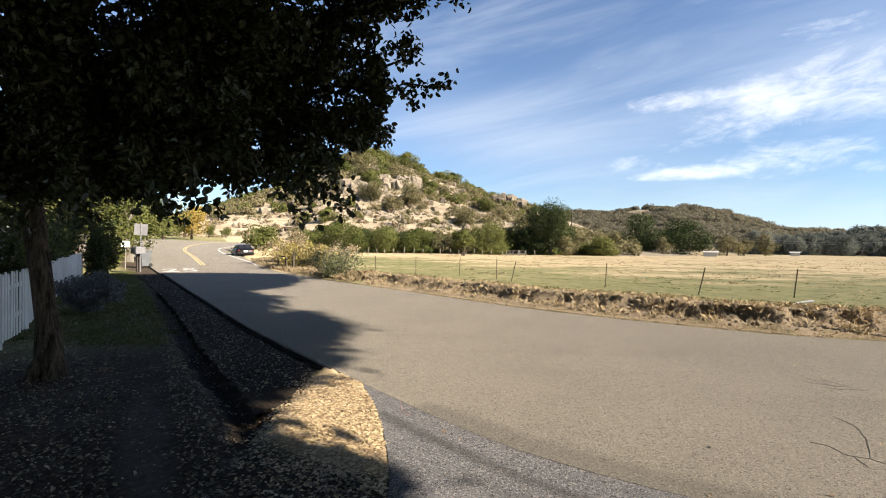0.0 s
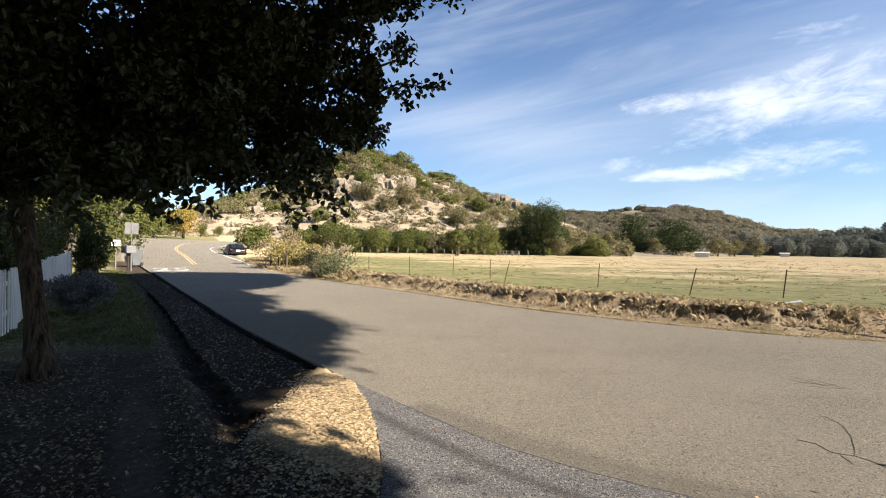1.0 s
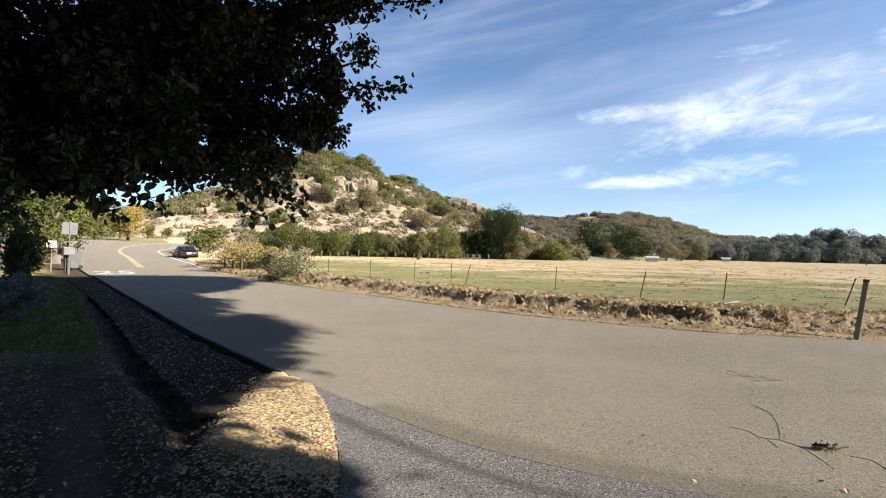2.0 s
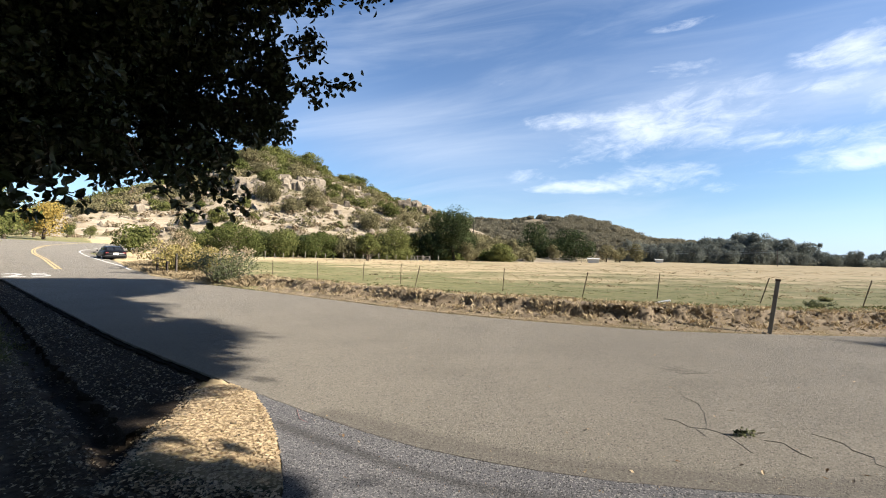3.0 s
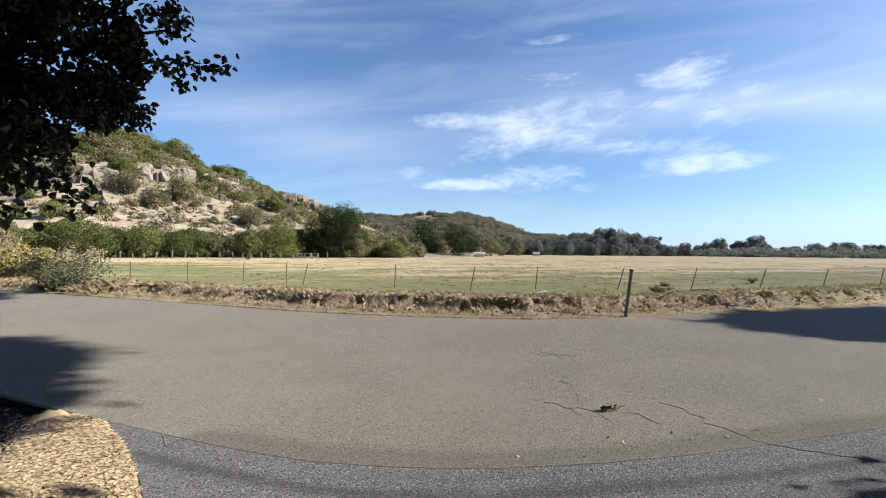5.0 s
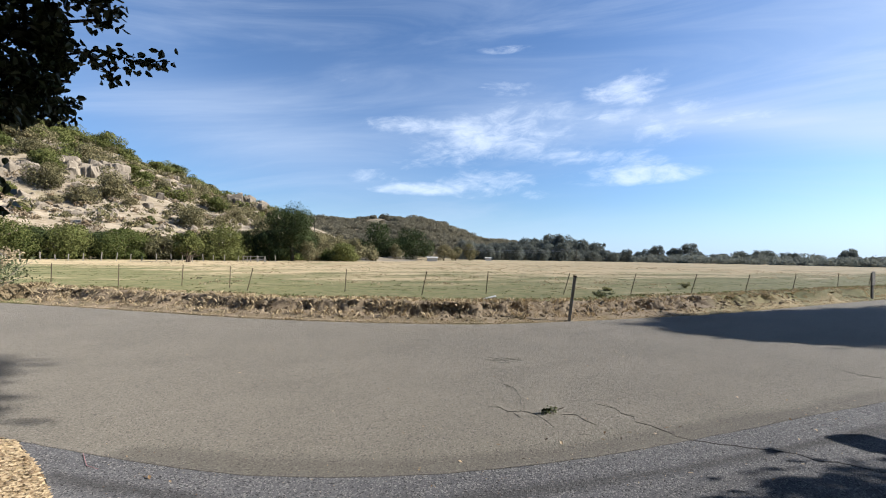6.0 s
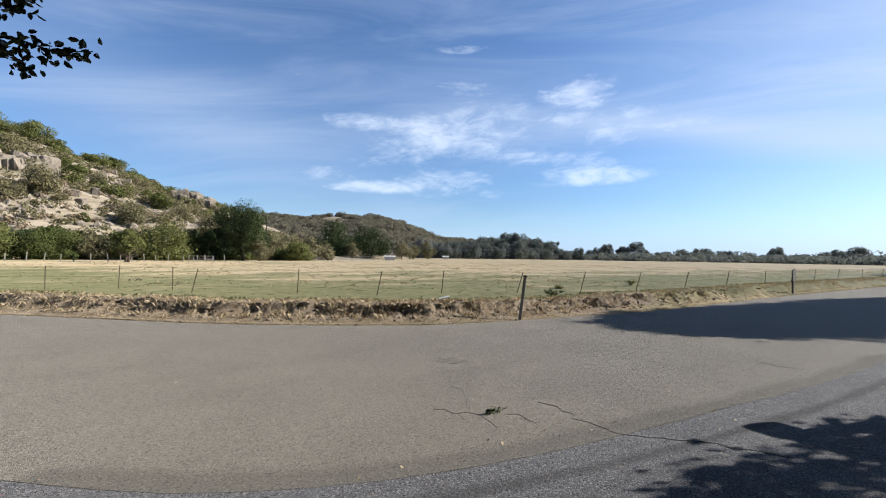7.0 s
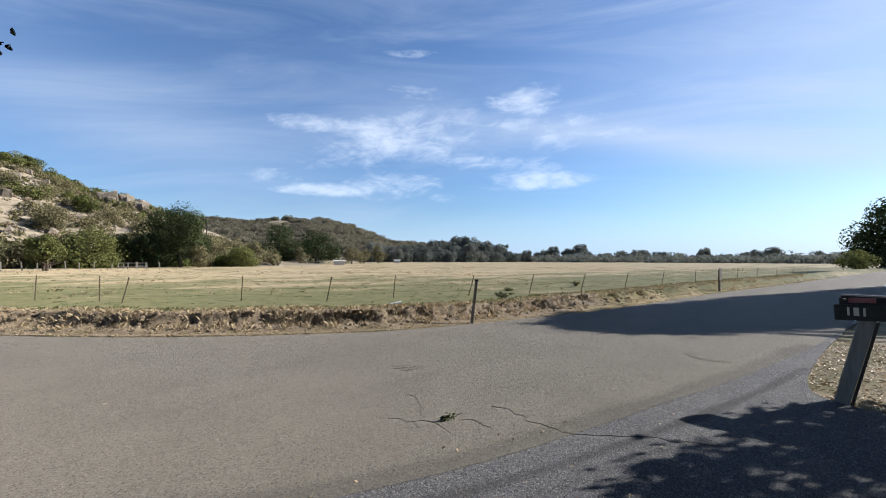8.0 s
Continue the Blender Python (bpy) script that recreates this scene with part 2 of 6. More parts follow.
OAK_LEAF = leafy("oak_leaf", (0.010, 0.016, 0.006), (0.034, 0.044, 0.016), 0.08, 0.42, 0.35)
TREE_LEAF = leafy("dark_leaf", (0.022, 0.034, 0.015), (0.062, 0.076, 0.031), 0.25, 0.8, 0.06)
OLIVE_LEAF = leafy("olive_leaf", (0.058, 0.072, 0.021), (0.142, 0.147, 0.050), 0.3, 0.8, 0.06)
SCRUB_LEAF = leafy("scrub_leaf", (0.105, 0.098, 0.050), (0.205, 0.178, 0.098), 0.3, 0.8, 0.05)
# distant leaves, with air haze painted in as a paler colour
HAZY_FAR_LEAF = leafy("hazy_far_leaf", (0.098, 0.110, 0.097), (0.150, 0.158, 0.137), 0.4, 0.85, 0.03)
BUSH_LEAF = leafy("bush_leaf", (0.070, 0.085, 0.038), (0.175, 0.178, 0.092), 0.25)
YELLOW_LEAF = leafy("yellow_leaf", (0.214, 0.176, 0.057), (0.353, 0.290, 0.107), 0.3)
AUTUMN_LEAF = leafy("autumn_leaf", (0.260, 0.185, 0.045), (0.430, 0.320, 0.095), 0.35)
GARDEN_LEAF = leafy("garden_leaf", (0.026, 0.038, 0.010), (0.088, 0.096, 0.025), 0.3)
LAVENDER = leafy("lavender_leaf", (0.075, 0.086, 0.088), (0.165, 0.170, 0.188), 0.15)
STRAW = leafy("straw", (0.260, 0.203, 0.122), (0.470, 0.385, 0.250), 0.42)
GREEN_BLADE = leafy("grass_blade", (0.095, 0.108, 0.040), (0.210, 0.195, 0.090), 0.42)
LITTER = leafy("fallen_leaf", (0.150, 0.092, 0.046), (0.560, 0.440, 0.280), 0.15)
DRY_BRUSH = leafy("dead_brush", (0.150, 0.112, 0.072), (0.270, 0.212, 0.140), 0.3, 0.9, 0.03)
DRY_DARK = leafy("shrivelled_leaf", (0.035, 0.026, 0.018), (0.075, 0.056, 0.036), 0.05)
# darker copy of the fallen leaves, for litter outside the sunlit corner
SHADE_LITTER = leafy("shaded_fallen_leaf", (0.030, 0.023, 0.016), (0.330, 0.270, 0.180), 0.05)
# soil blackened to stand in for the shadow under the lane's edge
SOIL_SHADE = surf("soil_and_shade_black", (0.006, 0.005, 0.005), (0.018, 0.015, 0.012), 6.0, 0.98, 0.8, 40.0, spec=0.02)
WHITE = surf("white_paint", (0.74, 0.75, 0.76), (0.62, 0.62, 0.61), 2.0, 0.6, 0.15, 40.0, c=(0.5, 0.49, 0.46))
PALE_WOOD = surf("bleached_timber", (0.25, 0.235, 0.21), (0.37, 0.35, 0.32), 3.0, 0.9, 0.5, 40.0, stretch=(1, 1, 0.12))
# hill woodland leaves paled and evened out to imitate haze
HAZY_HILL_LEAF = leafy("hazy_hill_woodland_leaf", (0.130, 0.120, 0.086), (0.172, 0.156, 0.113), 0.45, 0.9, 0.02)
WOOD = surf("grey_wood", (0.170, 0.151, 0.126), (0.252, 0.227, 0.195), 3.0, 0.9, 0.5, 40.0, stretch=(1, 1, 0.12))
DARK_WOOD = surf("dark_post", (0.047, 0.039, 0.033), (0.095, 0.079, 0.066), 4.0, 0.9, 0.5, 40.0, stretch=(1, 1, 0.15))
STEEL = surf("rusty_steel", (0.063, 0.041, 0.028), (0.120, 0.088, 0.066), 6.0, 0.75, 0.3, 50.0, metal=0.3)
ZINC = surf("galvanised", (0.24, 0.25, 0.27), (0.33, 0.34, 0.36), 5.0, 0.5, 0.1, 30.0, metal=0.6)
SIGN_BACK = surf("bare_aluminium", (0.13, 0.13, 0.14), (0.18, 0.18, 0.19), 3.0, 0.6, 0.1, 30.0, metal=0.2)
BIN = surf("grey_plastic", (0.085, 0.092, 0.100), (0.115, 0.122, 0.130), 3.0, 0.5, 0.1, 30.0)
BLACK_METAL = surf("black_enamel", (0.022, 0.021, 0.021), (0.045, 0.042, 0.040), 6.0, 0.45, 0.2, 40.0)
RED = surf("faded_red", (0.30, 0.10, 0.11), (0.40, 0.17, 0.17), 8.0, 0.5, 0.1, 40.0)
PALE = surf("pale_figures", (0.62, 0.60, 0.55), (0.70, 0.68, 0.62), 8.0, 0.6, 0.1, 40.0)
CAR_PAINT = surf("black_car_paint", (0.004, 0.004, 0.005), (0.007, 0.007, 0.008), 2.0, 0.32, 0.0, 30.0, spec=0.16)
CAR_GLASS = surf("car_glass", (0.012, 0.014, 0.016), (0.018, 0.020, 0.022), 2.0, 0.12, 0.0, 30.0, spec=0.3)
TYRE = surf("tyre_rubber", (0.018, 0.018, 0.018), (0.03, 0.03, 0.03), 8.0, 0.85, 0.1, 40.0)
CHROME = surf("bright_metal", (0.55, 0.56, 0.57), (0.62, 0.63, 0.64), 4.0, 0.3, 0.0, 30.0, metal=0.9)
TAIL = surf("tail_lamp_red", (0.13, 0.012, 0.012), (0.17, 0.02, 0.02), 6.0, 0.25, 0.0, 30.0)
ROAD_YELLOW = surf("worn_yellow_paint", (0.36, 0.265, 0.115), (0.27, 0.215, 0.125), 1.5, 0.8, 0.2, 60.0)
FADED_WHITE = surf("faded_white_paint", (0.42, 0.42, 0.41), (0.17, 0.165, 0.155), 5.0, 0.8, 0.2, 60.0)
ROAD_WHITE = surf("worn_white_paint", (0.58, 0.57, 0.54), (0.22, 0.21, 0.20), 2.5, 0.8, 0.2, 60.0)
TAR = surf("tar_seam", (0.054, 0.052, 0.050), (0.088, 0.085, 0.081), 5.0, 0.85, 0.3, 60.0)
HOUSE_WALL = surf("house_wall", (0.44, 0.43, 0.40), (0.52, 0.51, 0.48), 0.5, 0.8, 0.1, 5.0)
HOUSE_ROOF = surf("house_roof", (0.126, 0.107, 0.095), (0.176, 0.151, 0.132), 0.8, 0.9, 0.3, 6.0)


# ---- building helpers ----
def part(name, bm, material, parent, label=""):
    """Link a bmesh as one mesh object under a thing or a part."""
    me = bpy.data.meshes.new(name)
    bm.to_mesh(me)
    bm.free()
    me.materials.append(material)
    ob = new(name, me)
    ob.parent = parent
    return tagged(ob, label)


def thing(name, at, label, category, group="", turn=0.0):
    ob = new(name)
    ob.empty_display_size = 0.2
    ob.matrix_basis = pose(*at, 0, 0, turn)
    return tagged(ob, label, category, group)


def fast_mesh(name, verts, faces, material, smooth=False):
    """A mesh from arrays; all faces have the same number of corners."""
    verts, faces = np.asarray(verts, np.float32), np.asarray(faces, np.int32)
    me = bpy.data.meshes.new(name)
    me.vertices.add(len(verts))
    me.vertices.foreach_set("co", verts.ravel())
    k = faces.shape[1]
    me.loops.add(faces.size)
    me.loops.foreach_set("vertex_index", faces.ravel())
    me.polygons.add(len(faces))
    me.polygons.foreach_set("loop_start", np.arange(0, faces.size, k, dtype=np.int32))
    me.polygons.foreach_set("use_smooth", np.full(len(faces), smooth))
    me.update(calc_edges=True)
    me.materials.append(material)
    return me


def child(name, me, parent, label=""):
    ob = new(name, me)
    ob.parent = parent
    return tagged(ob, label)


def box(bm, sx, sy, sz, at=(0, 0, 0), turn=None, bevel=0.0, segments=1):
    """Add a box to bm: its size, its middle and an optional turn; bevel rounds its edges."""
    m = Matrix.Translation(at) @ (turn or Matrix()) @ Matrix.Diagonal((sx, sy, sz, 1))
    made = bmesh.ops.create_cube(bm, size=1.0, matrix=m)["verts"]
    if bevel:
        edges = list({e for v in made for e in v.link_edges})
        bmesh.ops.bevel(bm, geom=edges, offset=bevel, segments=segments, affect="EDGES", profile=0.6)
    return bm


def rod(bm, a, b, r0, r1=None, sides=8):
    """Add a tapered rod from a to b."""
    a, b = Vector(a), Vector(b)
    m = Matrix.Translation((a + b) / 2) @ (b - a).to_track_quat("Z", "Y").to_matrix().to_4x4()
    bmesh.ops.create_cone(bm, cap_ends=True, segments=sides, radius1=r0, radius2=r0 if r1 is None else r1, depth=(b - a).length, matrix=m)
    return bm


def limb_into(verts, faces, points, radii, sides=8, rough=0.06, rng=random):
    """A bent, uneven limb through points, appended to vertex and face lists."""
    base = len(verts)
    for i, (p, r) in enumerate(zip(points, radii)):
        p = Vector(p)
        way = (Vector(points[min(i + 1, len(points) - 1)]) - Vector(points[max(i - 1, 0)])).normalized()
        u = way.orthogonal().normalized()
        v = way.cross(u)
        for k in range(sides):
            a = 2 * math.pi * k / sides
            rr = r * (1 + rng.uniform(-rough, rough) * 2)
            verts.append(tuple(p + (u * math.cos(a) + v * math.sin(a)) * rr))
    for i in range(len(points) - 1):
        for k in range(sides):
            q, w = base + i * sides + k, base + i * sides + (k + 1) % sides
            faces.append((q, w, w + sides, q + sides))


def bend(a, b, n, wobble, rng, sag=0.0):
    """n points from a to b with a random sway."""
    a, b = Vector(a), Vector(b)
    size = (b - a).length
    pts = []
    for i in range(n):
        k = i / (n - 1)
        e = math.sin(math.pi * k)
        pts.append(a.lerp(b, k) + Vector((rng.uniform(-1, 1), rng.uniform(-1, 1), rng.uniform(-1, 1))) * wobble * size * e + Vector((0, 0, sag * size * e)))
    return pts


def leaves(rng, pts, length, width, droop=0.0, fold=0.25, kind="hex", out=None):
    """Leaves at points, turned at random or facing roughly the way out: arrays of vertices and faces."""
    n = len(pts)
    u = rng.normal(size=(n, 3))
    if out is not None:
        face = out + rng.normal(size=(n, 3)) * 0.27
        u = np.cross(face, u)
    u[:, 2] -= droop
    u /= np.linalg.norm(u, axis=1)[:, None]
    w = rng.normal(size=(n, 3)) if out is None else face
    v = np.cross(w, u)
    v /= np.linalg.norm(v, axis=1)[:, None] + 1e-9
    nn = np.cross(u, v)
    s = rng.uniform(0.65, 1.3, (n, 1))
    L, W = length * s, width * s * rng.uniform(0.8, 1.2, (n, 1))
    if kind == "hex":
        spots = ((0, 0, 0), (0.3, 0.5, 1), (0.72, 0.42, 1), (1, 0, 0), (0.72, -0.42, 1), (0.3, -0.5, 1))
        faces = ((0, 1, 2, 3), (0, 3, 4, 5))
    else:
        spots = ((0, 0, 0), (0.5, 0.5, 1), (1, 0, 0), (0.5, -0.5, 1))
        faces = ((0, 1, 2, 3),)
    k = len(spots)
    verts = np.stack([pts + u * (L * a) + v * (W * b) + nn * (W * fold * c) for a, b, c in spots], 1).reshape(-1, 3)
    idx = (np.arange(n) * k)[:, None, None] + np.array(faces)[None]
    return verts, idx.reshape(-1, len(faces[0]))


def in_blob(rng, n, centre, radii, shell=0.5):
    """n points in an ellipsoid, more of them near its skin."""
    d = rng.normal(size=(n, 3))
    d /= np.linalg.norm(d, axis=1)[:, None]
    r = rng.uniform(shell, 1.0, (n, 1)) ** 0.7
    return np.asarray(centre) + d * r * np.asarray(radii)


def in_lump(rng, n, centre, radii, shell=0.5):
    """As in_blob, with the way out of the lump at each point."""
    pts = in_blob(rng, n, centre, radii, shell)
    out = (pts - np.asarray(centre)) / np.asarray(radii)
    return pts, out / (np.linalg.norm(out, axis=1)[:, None] + 1e-9)


# ---- the land ----
def spline(points, step):
    """Points every step metres along a smooth line through the given ones."""
    p = np.array(points, float)
    s = np.r_[0, np.cumsum(np.hypot(*np.diff(p[:, :2], axis=0).T))]
    fine = np.arange(0, s[-1], step)
    ext = np.vstack([2 * p[0] - p[1], p, 2 * p[-1] - p[-2]])
    i = np.clip(np.searchsorted(s, fine, side="right") - 1, 0, len(p) - 2)
    k = ((fine - s[i]) / (s[i + 1] - s[i]))[:, None]
    a, b, c, d = ext[i], ext[i + 1], ext[i + 2], ext[i + 3]
    return 0.5 * (2 * b + (c - a) * k + (2 * a - 5 * b + 4 * c - d) * k**2 + (3 * b - 3 * c + d - a) * k**3)


FAR_EDGE = [(-22.4, 48.0), (-15.4, 35.0), (-10.2, 25.9), (-6.3, 20.8), (-3.4, 17.5), (-0.5, 14.3), (1.8, 11.7), (3.6, 10.1), (5.3, 8.9), (6.7, 8.1), (9.0, 7.45),
            (12.4, 6.75), (15.8, 6.25), (26.9, 5.35), (40.0, 3.9), (69.0, 1.2), (98.0, -2.0), (160.0, -12.0)]
NEAR_EDGE = [(-24.0, 33.5), (-19.5, 28.6), (-14.5, 22.3), (-9.5, 15.75), (-6.6, 12.0), (-3.9, 8.5), (-2.1, 6.36), (-1.24, 5.36), (-0.8, 4.86), (-0.1, 4.08), (0.55, 3.45), (1.2, 3.0),
             (2.0, 2.6), (3.2, 2.2), (4.8, 1.84), (5.9, 1.63), (7.8, 1.24), (11.6, 0.66), (14.5, 0.36), (26.0, -0.9), (40.0, -2.4), (69.0, -5.2), (98.0, -8.6), (160.0, -19.0)]


FOOTWAY = [(-6.3, 9.2), (-4.62, 6.65), (-3.3, 4.75), (-1.87, 2.75), (-1.2, 1.8), (-0.6, 0.8)]
DITCH = [(-9.6, 14.6), (-8.0, 12.2), (-6.31, 9.95), (-4.28, 7.2), (-3.09, 5.64), (-2.36, 4.72), (-1.76, 3.93), (-1.5, 3.5)]


def side_of(pts, line):
    """Distance of points from a line, positive to the left of its run, and how far along it they lie."""
    line = np.asarray(line, float)[:, :2]
    best = np.full(len(pts), 1e9)
    sign = np.ones(len(pts))
    for a, b in zip(line[:-1], line[1:]):
        ab = b - a
        k = np.clip(((pts - a) @ ab) / (ab @ ab), 0, 1)
        off = pts - a - k[:, None] * ab
        d = np.hypot(*off.T)
        near = d < best
        cross = ab[0] * (pts[:, 1] - a[1]) - ab[1] * (pts[:, 0] - a[0])
        best = np.where(near, d, best)
        sign = np.where(near, np.sign(cross), sign)
    return best * sign


def inside(poly, x, y):
    """Which points lie inside a closed outline."""
    hit = np.zeros(len(x), bool)
    for (ax, ay), (bx, by) in zip(poly, poly[1:] + poly[:1]):
        cut = ((ay > y) != (by > y)) & (x < (bx - ax) * (y - ay) / (by - ay + 1e-12) + ax)
        hit ^= cut
    return hit


FAR_SIDE = [(-1500, 2790)] + FAR_EDGE + [(4000, -630), (4000, 5000), (-1500, 5000)]
NEAR_SIDE = [(-3000, 3270)] + NEAR_EDGE + [(4000, -650), (4000, -5000), (-5000, -5000), (-5000, 3270)]


def past_far(x, y):
    """Distance past the road's far edge; negative on this side of it."""
    d = np.abs(side_of(np.stack([x, y], 1), FAR_EDGE))
    return np.where(inside(FAR_SIDE, x, y), d, -d)


def past_near(x, y):
    """Distance on this side of the road's near edge; negative on the road and past it."""
    d = np.abs(side_of(np.stack([x, y], 1), NEAR_EDGE))
    return np.where(inside(NEAR_SIDE, x, y), d, -d)


def step(v, lo, hi):
    k = np.clip((v - lo) / (hi - lo), 0, 1)
    return k * k * (3 - 2 * k)


def wavy(x, y, s, seed=0.0):
    """Cheap smooth noise, -1 to 1."""
    return (np.sin(x * s + 1.7 * np.sin(y * s * 0.7 + seed)) + np.sin(y * s * 1.13 + 1.3 * np.sin(x * s * 0.83 + seed * 2.1)) + np.sin((x + y) * s * 0.61 + seed * 3.3)) / 3


def rise(x, y):
    """The main road climbs gently away to the crest past the junction."""
    d = np.hypot(x, y)
    az = np.degrees(np.arctan2(x, y))
    up = np.interp(d, [36, 45, 62, 75, 90, 125, 300], [0, 0.12, 0.6, 1.0, 1.9, 3.2, 6.0])
    return up * step(az, -75, -45) * (1 - step(az, -21, -14))


def bank_foot(x, y, ragged):
    return 0.55 + 0.22 * wavy(x, y, 1.7, 1.0) + ragged, 0.42 + ragged * 0.4


def drive_edge(y):
    """The drive's edge beside the heaped corner."""
    return np.interp(y, [1.0, 2.7, 3.15, 3.5, 3.95, 4.4, 4.97], [-0.25, -0.33, -0.38, -0.45, -0.56, -0.70, -0.92])


def heap(x, y):
    """Weight of the sand and leaf-heaped corner between the shoulder and the drive."""
    e = drive_edge(y)
    return step(x, -1.75, -1.35) * step(y, 2.0, 2.5) * (1 - step(x, e - 0.02, e + 0.04))


def land(x, y):
    """Height of the land and the weights of its covers."""
    df, dn = past_far(x, y), past_near(x, y)
    r = np.hypot(x, y)
    z = np.full(len(x), -0.12)
    far, near = df > 0, (dn > 0) & (df <= 0)
    # far side: verge, crumbling clay bank, then the pasture half a metre below the road
    ragged = 0.10 * wavy(x, y, 2.3) + 0.07 * wavy(x, y, 5.1, 2.0) + 0.03 * wavy(x, y, 11.0, 4.0)
    crest = 0.40 + 0.05 * wavy(x, y, 1.1, 5.0)
    foot, width = bank_foot(x, y, ragged)
    bank = 0.02 + 0.10 * step(df, 0.1, foot) + (crest - 0.12) * step(df, foot, foot + width) + 0.05 * ragged * step(df, 0.3, 0.8)
    crease = step(1 - np.abs(wavy(x, y, 4.3, 7.0)), 0.90, 1.0) + step(1 - np.abs(wavy(x, y, 7.7, 9.0)), 0.92, 1.0)
    face = step(df, foot - 0.1, foot + 0.1) * (1 - step(df, foot + 0.5, foot + 0.8))
    bank = bank - (0.13 * crease + 0.035 * wavy(x, y, 21.0, 3.0)) * face
    bank_w = step(x, -5.0, -2.5) * 1.0
    bank = bank * bank_w + 0.04 * (1 - bank_w)
    drop = step(df, 1.6, 6.5)
    pasture = -0.5 + 0.05 * wavy(x, y, 0.35) + 0.03 * wavy(x, y, 1.3, 3.0)
    zf = bank * (1 - drop) + pasture * drop
    zf = zf + rise(x, y)
    z = np.where(far, zf, z)
    # near side: broken shoulder, shallow ditch, foot path, then the level ground by the pickets
    left = 1 - step(x, -0.9, 0.0)
    dd = np.abs(side_of(np.stack([x, y], 1), DITCH)) + 0.05 * wavy(x, y, 5.0, 2.0) + 0.03 * wavy(x, y, 13.0, 1.0)
    strip = -0.07 - 0.11 * (1 - step(dd, 0.05, 0.28)) - 0.02 * step(dn, 1.6, 2.4)
    zn = strip * left * (1 - step(dn, 3.2, 5.0)) + 0.03 * wavy(x, y, 1.4) * step(dn, 0.5, 3.0) + 0.012 * wavy(x, y, 6.0)
    zn = zn - 0.03 * (1 - left)
    zn = zn * (1 - heap(x, y)) + (0.006 + 0.012 * wavy(x, y, 3.0, 2.0)) * heap(x, y)
    zn = zn - 0.14 * step(x, drive_edge(y), drive_edge(y) + 0.08) * (1 - step(x, 6.0, 6.6))
    z = np.where(near, zn + rise(x, y), z)
    z = np.where(~far & ~near, -0.12 + rise(x, y), z)
    clay = np.where(far, np.maximum(step(df, 0.25, 0.6), 0.62) * (1 - step(df, 1.15, 1.7)) * bank_w * (1 - 0.75 * step(x + 1.5 * wavy(x, y, 1.9, 4.0), 12, 19)), 0.0)
    clay = np.where(near, 0.0, clay)
    # pale cover follows the sunlit part of the corner, so sunlight is painted in
    lit_sand = heap(x, y) * step(y + 0.55 * (x + 0.4) + 0.1 * wavy(x, y, 4.0, 1.0), 2.7, 3.15)
    # weight of the shade painted along the ditch bed
    ditch_shade = np.where(near & (x < 0), (1 - step(dd + 0.05 * wavy(x, y, 3.1, 6.0), 0.02, 0.12)) * (1 - 0.75 * step(np.hypot(x, y), 5.5, 10.0)) * (1 - heap(x, y)), 0.0)
    dry = np.where(far, 0.22 + 0.50 * step(df, 11, 45) + 0.3 * (1 - step(df, 0.0, 2.2)), 0.35)
    dry = np.where(near & (x < 0), -0.2, dry)
    dry = np.where(near, np.maximum(dry, 1.6 * lit_sand - 0.2), dry)
    dry = np.where(far, np.maximum(dry, 0.75 * (1 - step(x + 0.35 * (y - 20), -7.0, 0.0))), dry)
    shade_mould = np.where(far, 0.0, 1 - 0.9 * step(dn, 1.1, 1.7) * step(r + 0.6 * wavy(x, y, 1.5), 7.6, 9.8) * (x < 0))
    shade_mould = np.where(near & (x > 5), 0.0, shade_mould)
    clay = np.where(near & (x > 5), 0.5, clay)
    shade_mould = np.where(r > 60, 0.0, shade_mould) * (1 - lit_sand)
    path = np.where(near & (x < 0), (1 - step(np.abs(side_of(np.stack([x, y], 1), FOOTWAY)) + 0.08 * wavy(x, y, 2.7, 3.0), 0.0, 0.4)) * 0.72 * (1 - step(r, 5, 8)), 0.0)
    return z, {"clay": clay, "dry": dry, "shade_mould": shade_mould, "path": path, "ditch_shade": ditch_shade}


def height(x, y):
    return float(land(np.array([float(x)]), np.array([float(y)]))[0][0])


